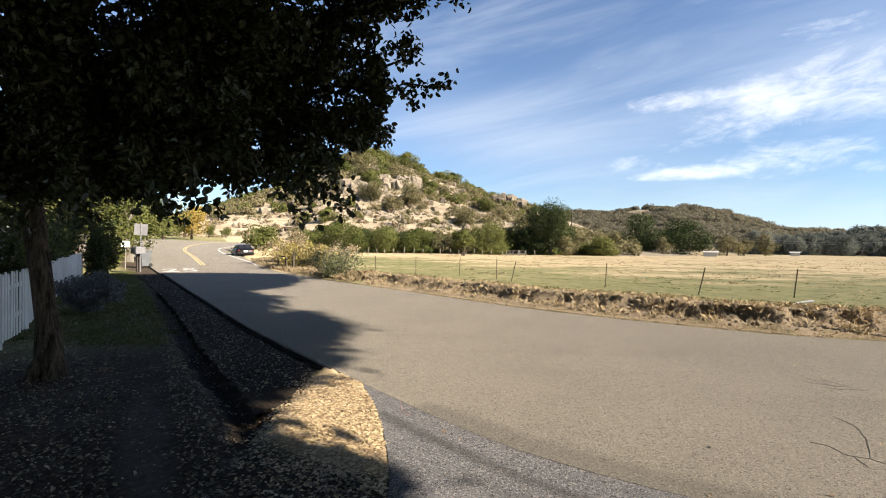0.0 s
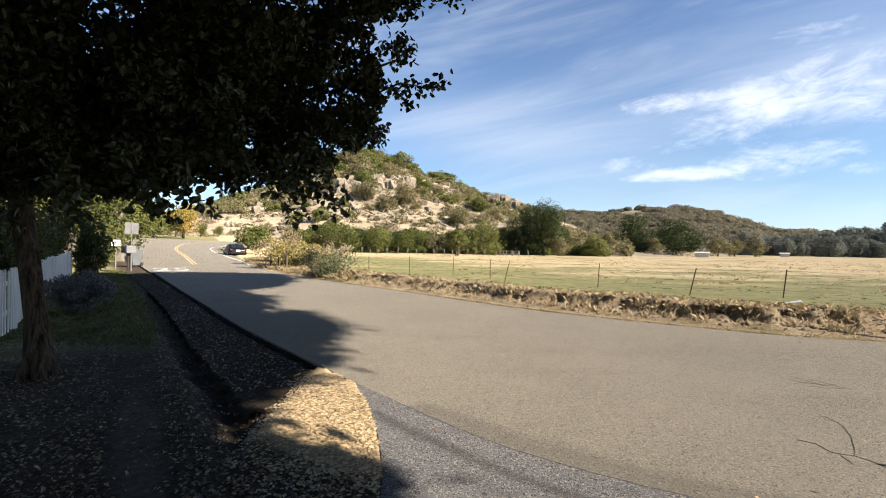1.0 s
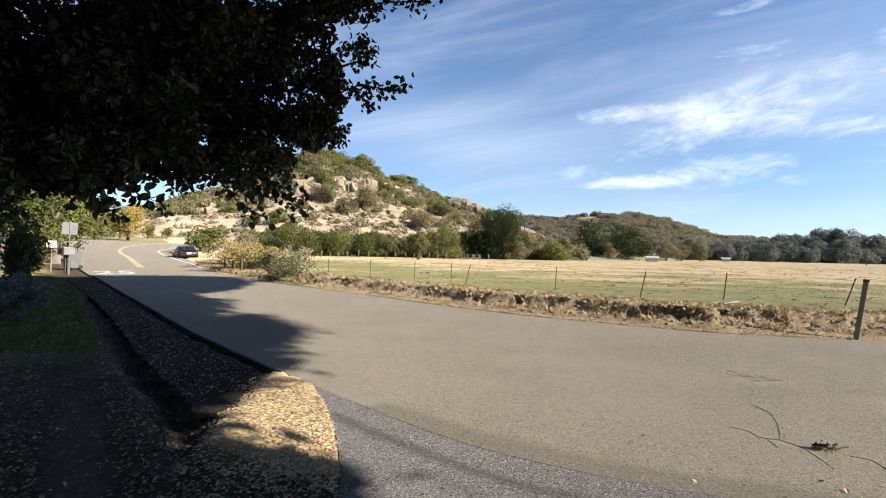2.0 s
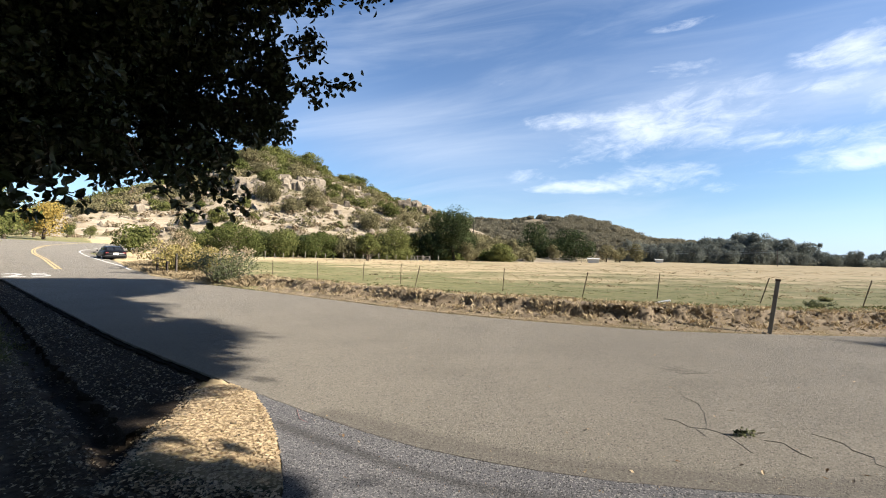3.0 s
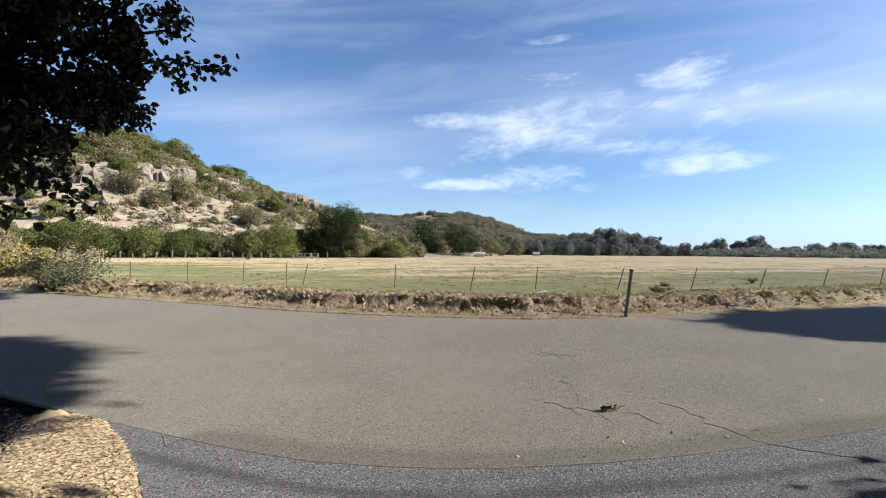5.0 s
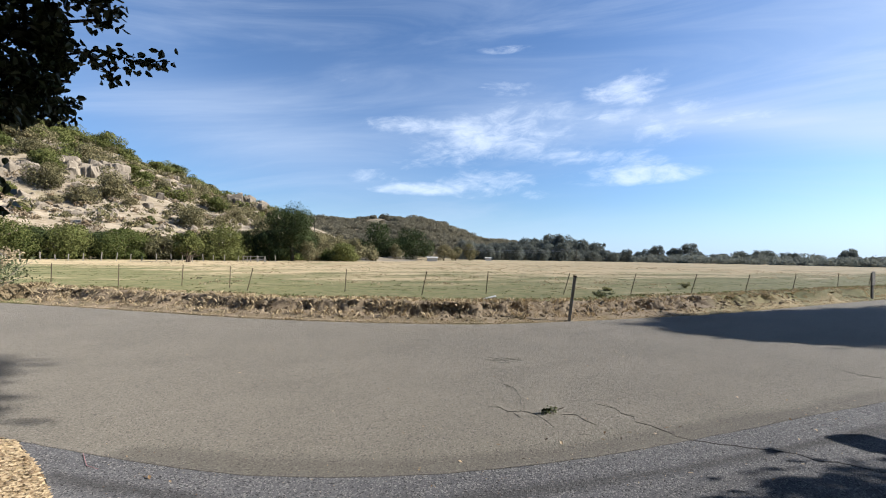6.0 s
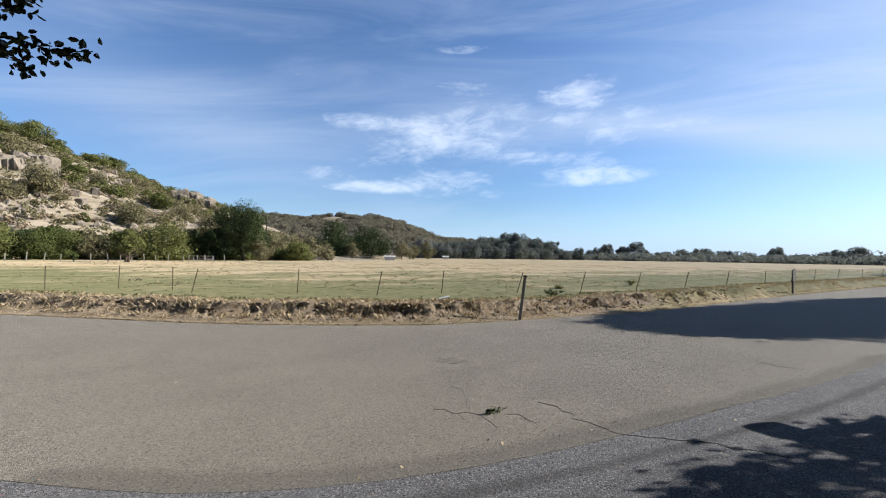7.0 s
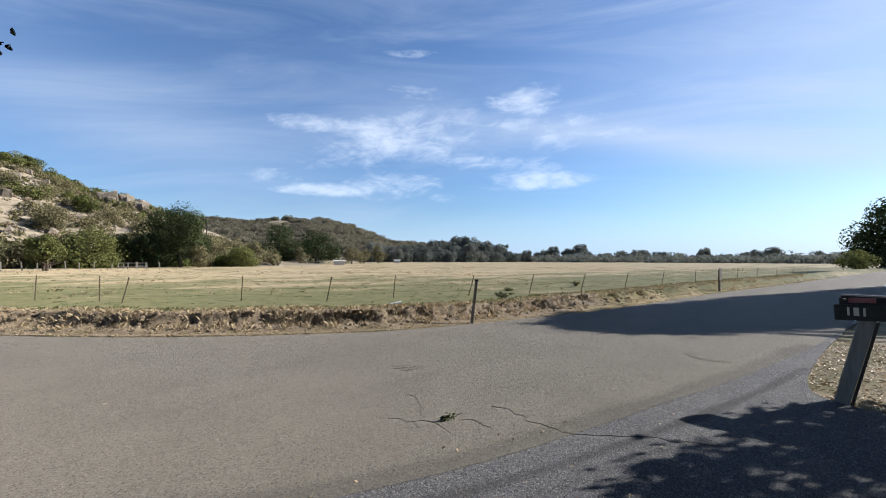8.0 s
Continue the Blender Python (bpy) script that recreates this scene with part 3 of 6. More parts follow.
def build_ground():
    az = np.radians(np.r_[np.arange(-72, -34, 0.5), np.arange(-34, -12, 0.36), np.arange(-12, 66, 0.3), np.arange(66, 110, 0.5), np.arange(110, 288, 4.0)])
    rr = np.r_[0.004, np.exp(np.arange(math.log(0.7), math.log(8), 0.02)), np.exp(np.arange(math.log(8.05), math.log(21), 0.0058)), np.exp(np.arange(math.log(21.2), math.log(42), 0.0145)), np.exp(np.arange(math.log(43), math.log(4200), 0.05))]
    A, R = np.meshgrid(az, rr)
    x, y = (R * np.sin(A)).ravel(), (R * np.cos(A)).ravel()
    z, w = land(x, y)
    n, k = len(rr), len(az)
    i, j = np.meshgrid(np.arange(n - 1), np.arange(k), indexing="ij")
    q = np.stack([i * k + j, i * k + (j + 1) % k, (i + 1) * k + (j + 1) % k, (i + 1) * k + j], -1).reshape(-1, 4)[:, ::-1]
    # the bank's face is undercut, so that its grassy lip hangs over hollows
    df = past_far(x, y)
    k = (df > 0.2) & (df < 1.8) & (x > -5) & (R.ravel() < 40)
    bx, by, e = x[k], y[k], 0.02
    n = np.stack([past_far(bx + e, by) - df[k], past_far(bx, by + e) - df[k]], 1)
    n /= np.linalg.norm(n, axis=1)[:, None] + 1e-9
    ragged = 0.10 * wavy(bx, by, 2.3) + 0.07 * wavy(bx, by, 5.1, 2.0) + 0.03 * wavy(bx, by, 11.0, 4.0)
    foot, width = bank_foot(bx, by, ragged)
    rel = (df[k] - foot) / width
    hollow = step(wavy(bx, by, 2.6, 8.0) + 0.7 * wavy(bx, by, 6.3, 3.0), 0.1, 0.65)
    push = (0.05 + 0.30 * hollow) * step(rel, 0.05, 0.4) * (1 - step(rel, 0.72, 1.0))
    x[k] += n[:, 0] * push
    y[k] += n[:, 1] * push
    n, k = len(rr), len(az)
    verts = np.stack([x, y, z], 1)
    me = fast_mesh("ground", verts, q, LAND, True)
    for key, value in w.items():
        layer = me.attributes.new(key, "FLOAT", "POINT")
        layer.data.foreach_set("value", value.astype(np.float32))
    ground = tagged(new("ground", me), "pasture, crumbling clay bank and leaf-strewn roadside earth", "ground", kind="structure")
    return ground


build_ground()


def ribbon(name, a, b, material, label, across=14, thick=0.12, lift=0.0, jag=0.02, seed=3, category="road", crowd=1.0, stains=()):
    """A slab of paving between two edge lines that run the same way. stains: rows of a line, its half-width and weight."""
    rng = np.random.default_rng(seed)
    n = max(len(a), len(b))
    ia, ib = np.linspace(0, len(a) - 1, n), np.linspace(0, len(b) - 1, n)
    A = np.stack([np.interp(ia, np.arange(len(a)), a[:, c]) for c in (0, 1)], 1)
    B = np.stack([np.interp(ib, np.arange(len(b)), b[:, c]) for c in (0, 1)], 1)
    out = (B - A) / np.linalg.norm(B - A, axis=1)[:, None]
    A = A + out * rng.uniform(-jag, jag, (n, 1))
    B = B + out * rng.uniform(-jag, jag, (n, 1))
    k = np.linspace(0, 1, across) ** crowd
    P = A[:, None] * (1 - k[None, :, None]) + B[:, None] * k[None, :, None]
    x, y = P[..., 0].ravel(), P[..., 1].ravel()
    z = rise(x, y) + lift
    top = np.stack([x, y, z], 1).reshape(n, across, 3)
    skirt_a, skirt_b = top[:, :1] - (0, 0, thick), top[:, -1:] - (0, 0, thick)
    grid = np.concatenate([skirt_a, top, skirt_b], 1)
    w = across + 2
    i, j = np.meshgrid(np.arange(n - 1), np.arange(w - 1), indexing="ij")
    q = np.stack([i * w + j, i * w + j + 1, (i + 1) * w + j + 1, (i + 1) * w + j], -1).reshape(-1, 4)
    ob = new(name, fast_mesh(name, grid.reshape(-1, 3), q, material))
    if stains:
        at = grid.reshape(-1, 3)[:, :2]
        weight = np.zeros(len(at))
        for line, half, power in stains:
            d = np.abs(side_of(at, line)) + 0.25 * half * wavy(at[:, 0], at[:, 1], 4.1, 2.0)
            weight = np.maximum(weight, power * (1 - step(d, 0.25 * half, half)) * (0.8 + 0.2 * wavy(at[:, 0], at[:, 1], 1.3, 5.0)))
        layer = ob.data.attributes.new("stain", "FLOAT", "POINT")
        layer.data.foreach_set("value", weight.astype(np.float32))
    return tagged(ob, label, category, kind="structure")


# matching stretches of both edges keep the slab square to its run
SEAM_LINE = [(-0.1, 4.18), (0.55, 3.55), (1.2, 3.1), (2.0, 2.7), (3.2, 2.3), (4.8, 1.94), (5.9, 1.73), (7.8, 1.34), (11.6, 0.76)]
WHEEL_LINE = [(-0.57, 4.1), (-0.31, 3.81), (-0.02, 3.53), (0.28, 3.24), (0.6, 2.96), (1.0, 2.68), (1.7, 2.31), (2.6, 2.02), (3.4, 1.77), (4.4, 1.5), (5.7, 1.2), (7.3, 0.88), (9.2, 0.6)]
INNER_LINE = [(0.2, 3.0), (0.7, 2.52), (1.4, 2.1), (2.2, 1.8), (3.2, 1.55), (4.3, 1.28)]
far_line, near_line = spline(FAR_EDGE[2:], 0.12), spline(NEAR_EDGE[2:], 0.12)
ribbon("road", near_line, far_line, ROAD, "sunlit worn grey asphalt country lane", 60, jag=0.006, crowd=2.0, stains=((SEAM_LINE, 0.26, 0.55),))
main_left = spline([(-14.5, 22.1), (-19.5, 28.6), (-26.5, 37.5), (-38.0, 50.0), (-50.0, 64.0), (-58.0, 84.0)], 0.5)
main_right = spline([(-10.2, 25.9), (-14.3, 33.6), (-18.0, 40.5), (-25.0, 51.0), (-30.0, 61.0), (-30.0, 80.0)], 0.5)
ribbon("main_road", main_left, main_right, ROAD, "asphalt main road climbing and bending away past the junction", 16, jag=0.04)

drive_left = spline([(-0.92, 4.97), (-0.7, 4.4), (-0.56, 3.95), (-0.45, 3.5), (-0.38, 3.15), (-0.33, 2.7), (-0.25, 1.0), (-0.2, -3.0), (-0.2, -9.0)], 0.12)
drive_right = spline([(15.0, 0.26), (12.0, 0.45), (9.6, 0.53), (8.2, 0.5), (7.5, 0.3), (7.15, -0.3), (6.9, -1.5), (6.6, -4.0), (6.4, -9.0)], 0.12)
ribbon("driveway", drive_left, drive_right, APRON, "coarse bluish asphalt driveway apron", 190, 0.1, -0.002, 0.004, 5, "driveway", 1.0, ((WHEEL_LINE, 0.10, 0.95), (INNER_LINE, 0.10, 0.4)))
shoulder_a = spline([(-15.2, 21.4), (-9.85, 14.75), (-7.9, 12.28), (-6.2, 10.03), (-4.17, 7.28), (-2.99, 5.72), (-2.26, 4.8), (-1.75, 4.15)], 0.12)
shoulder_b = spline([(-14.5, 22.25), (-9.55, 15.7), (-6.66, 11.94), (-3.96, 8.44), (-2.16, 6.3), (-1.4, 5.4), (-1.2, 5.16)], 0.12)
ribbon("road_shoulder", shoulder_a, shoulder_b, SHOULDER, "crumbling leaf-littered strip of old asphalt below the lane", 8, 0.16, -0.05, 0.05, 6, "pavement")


def stripe(name, points, width, material, label, lift=0.006, wobble=0.0, seed=1, parent=None, step_m=0.25, taper=False):
    """A thin painted or sealed line laid on the paving."""
    rng = np.random.default_rng(seed)
    line = spline(points, step_m)
    way = np.gradient(line, axis=0)
    way /= np.linalg.norm(way, axis=1)[:, None] + 1e-9
    side = np.stack([-way[:, 1], way[:, 0]], 1)
    w = np.full((len(line), 1), width / 2)
    if wobble:
        knots = np.arange(0, len(line) + 4, 3)
        sway = np.interp(np.arange(len(line)), knots, rng.normal(size=len(knots)))[:, None]
        swell = np.interp(np.arange(len(line)), knots, rng.uniform(0.55, 1.35, len(knots)))[:, None]
        line, w = line + side * sway * wobble * 2, w * swell
    if taper:
        w = w * np.sin(np.linspace(0.15, math.pi - 0.15, len(line)))[:, None]
    a, b = line + side * w, line - side * w
    xy = np.stack([a, b], 1).reshape(-1, 2)
    z = rise(xy[:, 0], xy[:, 1]) + lift
    top = np.column_stack([xy, z])
    low = np.column_stack([xy, z - 0.012])
    n = len(line)
    i = np.arange(n - 1) * 2
    q = np.vstack([np.stack([i, i + 2, i + 3, i + 1], 1), np.stack([i + 2 * n, i + 2 * n + 2, i + 2, i], 1), np.stack([i + 1, i + 3, i + 3 + 2 * n, i + 1 + 2 * n], 1)])
    ob = new(name, fast_mesh(name, np.vstack([top, low]), q, material))
    ob.parent = parent
    return ob if parent else tagged(ob, label, "road marking", kind="structure")


for k, off in enumerate((-0.13, 0.13)):
    stripe("yellow_line", [(-17.6 + off, 31.6), (-24.6 + off, 42.5), (-32.4 + off, 54.0), (-38.6 + off, 65.0), (-41.0 + off, 73.0), (-40.6 + off, 82.0)], 0.12, ROAD_YELLOW, "worn double yellow centre line", step_m=1.0)
stripe("edge_line", [(-13.9, 32.2), (-17.0, 37.6), (-22.0, 45.0), (-27.6, 53.5), (-32.2, 62.0), (-34.0, 70.0), (-33.0, 78.0)], 0.14, ROAD_WHITE, "worn white edge line", step_m=1.0)
stripe("edge_line", [(-20.2, 29.2), (-22.6, 32.2), (-25.8, 36.2)], 0.14, ROAD_WHITE, "worn white edge line", step_m=1.0)
lane_road = bpy.data.objects["road"]
drive = bpy.data.objects["driveway"]
for i, pts in enumerate(([(3.81, 4.12), (3.72, 3.83), (3.52, 3.5), (3.36, 3.32)], [(3.09, 3.59), (3.17, 3.49), (3.27, 3.32), (3.39, 3.18), (3.37, 3.0), (3.31, 2.8)], [(3.65, 3.04), (3.77, 2.94), (3.72, 2.78), (3.68, 2.65)],
                         [(4.2, 3.05), (4.27, 2.86), (4.24, 2.65), (4.15, 2.45), (4.13, 2.28), (4.12, 2.1)], [(8.95, 2.3), (8.7, 1.85), (8.8, 1.5)], [(3.3, 3.42), (3.22, 3.32), (3.2, 3.15)])):
    stripe("crack", pts, 0.0055, TAR, "", 0.003, 0.012, 20 + i, lane_road, 0.04, True)
for i, pts in enumerate(([(4.45, 5.3), (4.6, 5.15), (4.85, 5.1)], [(4.6, 5.45), (4.65, 5.2), (4.6, 4.95)], [(4.75, 5.35), (4.8, 5.15), (4.9, 4.95)], [(4.5, 5.05), (4.7, 4.98), (4.95, 5.0)])):
    stripe("crack", pts, 0.0035, TAR, "", 0.002, 0.012, 50 + i, lane_road, 0.04, True)
stripe("crack", [(4.12, 2.1), (4.16, 1.95), (4.3, 1.8), (4.42, 1.62), (4.6, 1.42), (4.7, 1.15), (4.9, 0.8)], 0.007, TAR, "", 0.002, 0.012, 31, drive, 0.04, True)
# dark strip laid where the lane's broken edge drops into shadow
edge_shade = spline(NEAR_EDGE[2:9], 0.5)[:-1]
way = np.gradient(edge_shade, axis=0)
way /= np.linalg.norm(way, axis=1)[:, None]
edge_shade = edge_shade + np.stack([way[:, 1], -way[:, 0]], 1) * 0.045
stripe("soil_line", [tuple(q) for q in edge_shade], 0.11, SOIL_SHADE, "black strip of soil and painted shade along the lane's broken edge", -0.03, 0.008, 34, None, 0.08)


def lettering():
    """The worn speed figure on the lane."""
    cu = bpy.data.curves.new("speed_figure", "FONT")
    cu.body, cu.size, cu.align_x, cu.extrude = "25", 1.45, "CENTER", 0.003
    cu.materials.append(FADED_WHITE)
    ob = new("speed_figure", cu)
    ob.matrix_basis = pose(-14.6, 24.0, 0.008, 0, 0, 33) @ Matrix.Diagonal((1.35, 3.3, 1, 1))
    tagged(ob, "worn white speed figure painted on the asphalt", "road marking", kind="structure")


lettering()


# ---- hills ----
def polar(az, d, z=0.0):
    a = radians(az)
    return Vector((math.sin(a) * d, math.cos(a) * d, z))


CREST_AZ = [-62, -45, -38, -33, -29.7, -24.4, -21, -17.2, -13.3, -10, -4.8, 1.4, 6.8, 9.5, 14, 20, 30]
CREST_UP = [0.01, 0.025, 0.035, 0.044, 0.062, 0.098, 0.122, 0.152, 0.198, 0.212, 0.190, 0.154, 0.114, 0.102, 0.075, 0.04, 0.0]


def rocky_hill(az, d):
    """Height of the rocky hill over azimuth (degrees) and distance."""
    el = np.interp(az, CREST_AZ, CREST_UP)
    foot = 138.0 + 4 * np.sin(az * 0.5)
    top = 330.0
    k = np.clip((d - foot) / (top - foot), 0, 1.6)
    line = np.where(k <= 1, k**0.86, 1 - (k - 1) ** 2 * 1.2)
    x, y = d * np.sin(np.radians(az)), d * np.cos(np.radians(az))
    broken = wavy(x, y, 0.045, 1.0) * 2.2 + wavy(x, y, 0.12, 4.0) * 1.1 + wavy(x, y, 0.33, 2.0) * 0.6 + wavy(x, y, 0.9, 6.0) * 0.4
    ledge = 2.0 * step(np.abs(np.sin(line * 15.0 + 0.8 * wavy(x, y, 0.03))), 0.75, 1.0)
    amp = np.clip(k * 3, 0, 1) * np.clip(el / 0.1, 0.15, 1)
    return -0.6 + np.maximum(el, 0) * top * line + (broken + ledge) * amp * np.where(k > 0.9, 0.35, 1.0)


def far_hill(az, d):
    el = np.interp(az, [4, 10, 16.5, 21, 24.2, 28, 31, 34.6, 38.3, 42, 48, 54], [0.05, 0.075, 0.083, 0.080, 0.087, 0.087, 0.085, 0.066, 0.040, 0.034, 0.03, 0.0])
    k = np.clip((d - 420) / (880 - 420), 0, 1.5)
    line = np.where(k <= 1, k**0.9, 1 - (k - 1) ** 2)
    x, y = d * np.sin(np.radians(az)), d * np.cos(np.radians(az))
    return -1.0 + el * 880 * line + (wavy(x, y, 0.02) * 5 + wavy(x, y, 0.06, 2.0) * 2) * np.clip(k * 3, 0, 1) * np.where(k > 0.9, 0.3, 1)


def hill_sheet(name, fn, az0, az1, da, d0, d1, dd, material, label):
    az, d = np.arange(az0, az1, da), np.arange(d0, d1, dd)
    A, D = np.meshgrid(az, d)
    z = fn(A.ravel(), D.ravel())
    x, y = (D * np.sin(np.radians(A))).ravel(), (D * np.cos(np.radians(A))).ravel()
    k = len(az)
    i, j = np.meshgrid(np.arange(len(d) - 1), np.arange(k - 1), indexing="ij")
    q = np.stack([i * k + j, (i + 1) * k + j, (i + 1) * k + j + 1, i * k + j + 1], -1).reshape(-1, 4)
    return tagged(new(name, fast_mesh(name, np.stack([x, y, z], 1), q, material, True)), label, "hill", kind="structure")


hill_sheet("hill", rocky_hill, -62, 30, 0.22, 130, 440, 1.6, HILLSIDE, "dry straw-coloured rocky hill with sandstone ledges")
hill_sheet("hill_far", far_hill, 4, 54, 0.25, 410, 1200, 8, WOODED, "distant hill covered in oak woodland")


# ---- foliage of the distance ----
def clump_cloud(rng, spots, leaf, per, kind="quad"):
    """Leaf arrays for many bushes: spots are rows of x, y, z, radius, height."""
    vs, fs, base = [], [], 0
    for x, y, z, r, h in spots:
        n = max(30, int(per * r))
        lumps = rng.integers(3, 6)
        pts, outs = [], []
        for _ in range(lumps):
            c = (x + rng.uniform(-0.5, 0.5) * r, y + rng.uniform(-0.5, 0.5) * r, z + h * rng.uniform(0.3, 0.62))
            q = r * rng.uniform(0.45, 0.75)
            p, o = in_lump(rng, n // lumps, c, (q, q, h * rng.uniform(0.26, 0.42)), 0.7)
            pts.append(p)
            outs.append(o)
        v, f = leaves(rng, np.vstack(pts), leaf, leaf * 0.75, kind=kind, out=np.vstack(outs))
        vs.append(v)
        fs.append(f + base)
        base += len(v)
    return np.vstack(vs), np.vstack(fs)


def scrub(name, fn, az0, az1, d0, d1, count, r0, r1, leaf, per, material, label, seed, keep=None, flat=1.0):
    rng = np.random.default_rng(seed)
    spots = []
    while len(spots) < count:
        az, d = rng.uniform(az0, az1), math.sqrt(rng.uniform(d0 * d0, d1 * d1))
        if keep is not None and rng.random() > keep(az, d):
            continue
        z = float(fn(np.array([az]), np.array([d]))[0])
        p = polar(az, d)
        r = rng.uniform(r0, r1) * rng.uniform(0.7, 1.2)
        spots.append((p.x, p.y, z - 0.3, r, r * rng.uniform(1.0, 1.5) * flat))
    v, f = clump_cloud(rng, spots, leaf, per)
    return tagged(new(name, fast_mesh(name, v, f, material)), label, "bushes", kind="stuff")


scrub("hillside_scrub", rocky_hill, -40, 14, 146, 335, 1050, 1.3, 3.9, 0.85, 40, SCRUB_LEAF, "grey-olive scrub scattered over the rocky hill", 11,
      lambda az, d: 0.06 if az < -3 and d < 214 else (0.22 if -3 < az < 6 and 165 < d < 228 else 1.0))
scrub("hillside_oaks", rocky_hill, -34, 13, 215, 350, 330, 2.2, 5.2, 0.9, 66, OLIVE_LEAF, "dark green oaks along the top of the rocky hill", 12,
      lambda az, d: 1.0 if d > 300 else 0.2)
scrub("far_woodland", far_hill, 8, 53, 430, 900, 1700, 5.0, 11.0, 2.2, 24, HAZY_HILL_LEAF, "oak woodland covering the distant hill", 13,
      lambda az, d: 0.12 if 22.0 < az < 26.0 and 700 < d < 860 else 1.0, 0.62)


def boulders():
    rng = random.Random(5)
    shapes = []
    for s in range(6):
        bm = bmesh.new()
        bmesh.ops.create_icosphere(bm, subdivisions=2, radius=1.0)
        for v in bm.verts:
            n = noise.noise(v.co * 1.3 + Vector((s * 7.1, 0, 0)))
            v.co = Vector([math.copysign(abs(c) ** 0.42, c) for c in v.co])
            v.co *= 0.85 + 0.32 * n + 0.12 * noise.noise(v.co * 4 + Vector((0, s * 3, 0)))
            v.co.z *= 0.9
        me = bpy.data.meshes.new("rock_outcrop")
        bm.to_mesh(me)
        bm.free()
        me.materials.append(ROCK)
        shapes.append(me)
    # the broken cliff under the top, the ledges on the shoulder, and loose blocks
    for az0, az1, d0, d1, count, size in ((-8.6, -3.0, 216, 226, 56, 2.4), (-9.0, -2.5, 244, 256, 26, 2.2), (-12.8, -9.8, 203, 213, 40, 2.3), (0.0, 4.0, 236, 280, 16, 2.2), (7.4, 10.6, 272, 312, 34, 3.3), (-24, -8, 200, 290, 26, 1.6), (-6, 8, 180, 260, 22, 1.3)):
        for _ in range(count):
            az, d = rng.uniform(az0, az1), rng.uniform(d0, d1)
            p = polar(az, d, float(rocky_hill(np.array([az]), np.array([d]))[0]))
            ob = new("rock_outcrop", rng.choice(shapes))
            s = size * rng.uniform(0.55, 1.25)
            ob.matrix_basis = pose(p.x, p.y, p.z + 0.15 * s, rng.uniform(-15, 15), rng.uniform(-15, 15), rng.uniform(0, 360)) @ Matrix.Diagonal((s * rng.uniform(0.8, 1.3), s, s * rng.uniform(0.9, 2.1), 1))
            tagged(ob, "weathered sandstone boulder on the dry hillside", "rock", "hillside boulders")


boulders()


def rubble():
    """Loose angular stones over the bare slopes, joined."""
    rng = np.random.default_rng(6)
    bm = bmesh.new()
    bmesh.ops.create_icosphere(bm, subdivisions=1, radius=1.0)
    ball = np.array([v.co[:] for v in bm.verts])
    tri = np.array([[v.index for v in f.verts] for f in bm.faces])
    bm.free()
    n = 1500
    az, d = rng.uniform(-26, 10, n), rng.uniform(155, 305, n)
    x, y = d * np.sin(np.radians(az)), d * np.cos(np.radians(az))
    k = wavy(x, y, 0.11, 3.0) + 0.7 * wavy(x, y, 0.31, 5.0) > 0.05
    az, d, x, y = az[k], d[k], x[k], y[k]
    z = rocky_hill(az, d)
    s = rng.gamma(2.0, 0.28, len(x)) + 0.25
    jag = 1 + 0.28 * rng.normal(size=(len(x), len(ball), 1))
    v = ball[None] * jag * (s[:, None, None] * rng.uniform(0.6, 1.5, (len(x), 1, 3))) + np.stack([x, y, z], 1)[:, None]
    f = tri[None] + (np.arange(len(x)) * len(ball))[:, None, None]
    tagged(new("hillside_rubble", fast_mesh("hillside_rubble", v.reshape(-1, 3), f.reshape(-1, 3), ROCK)), "loose sandstone blocks over the bare slope", "rocks", kind="stuff")


rubble()


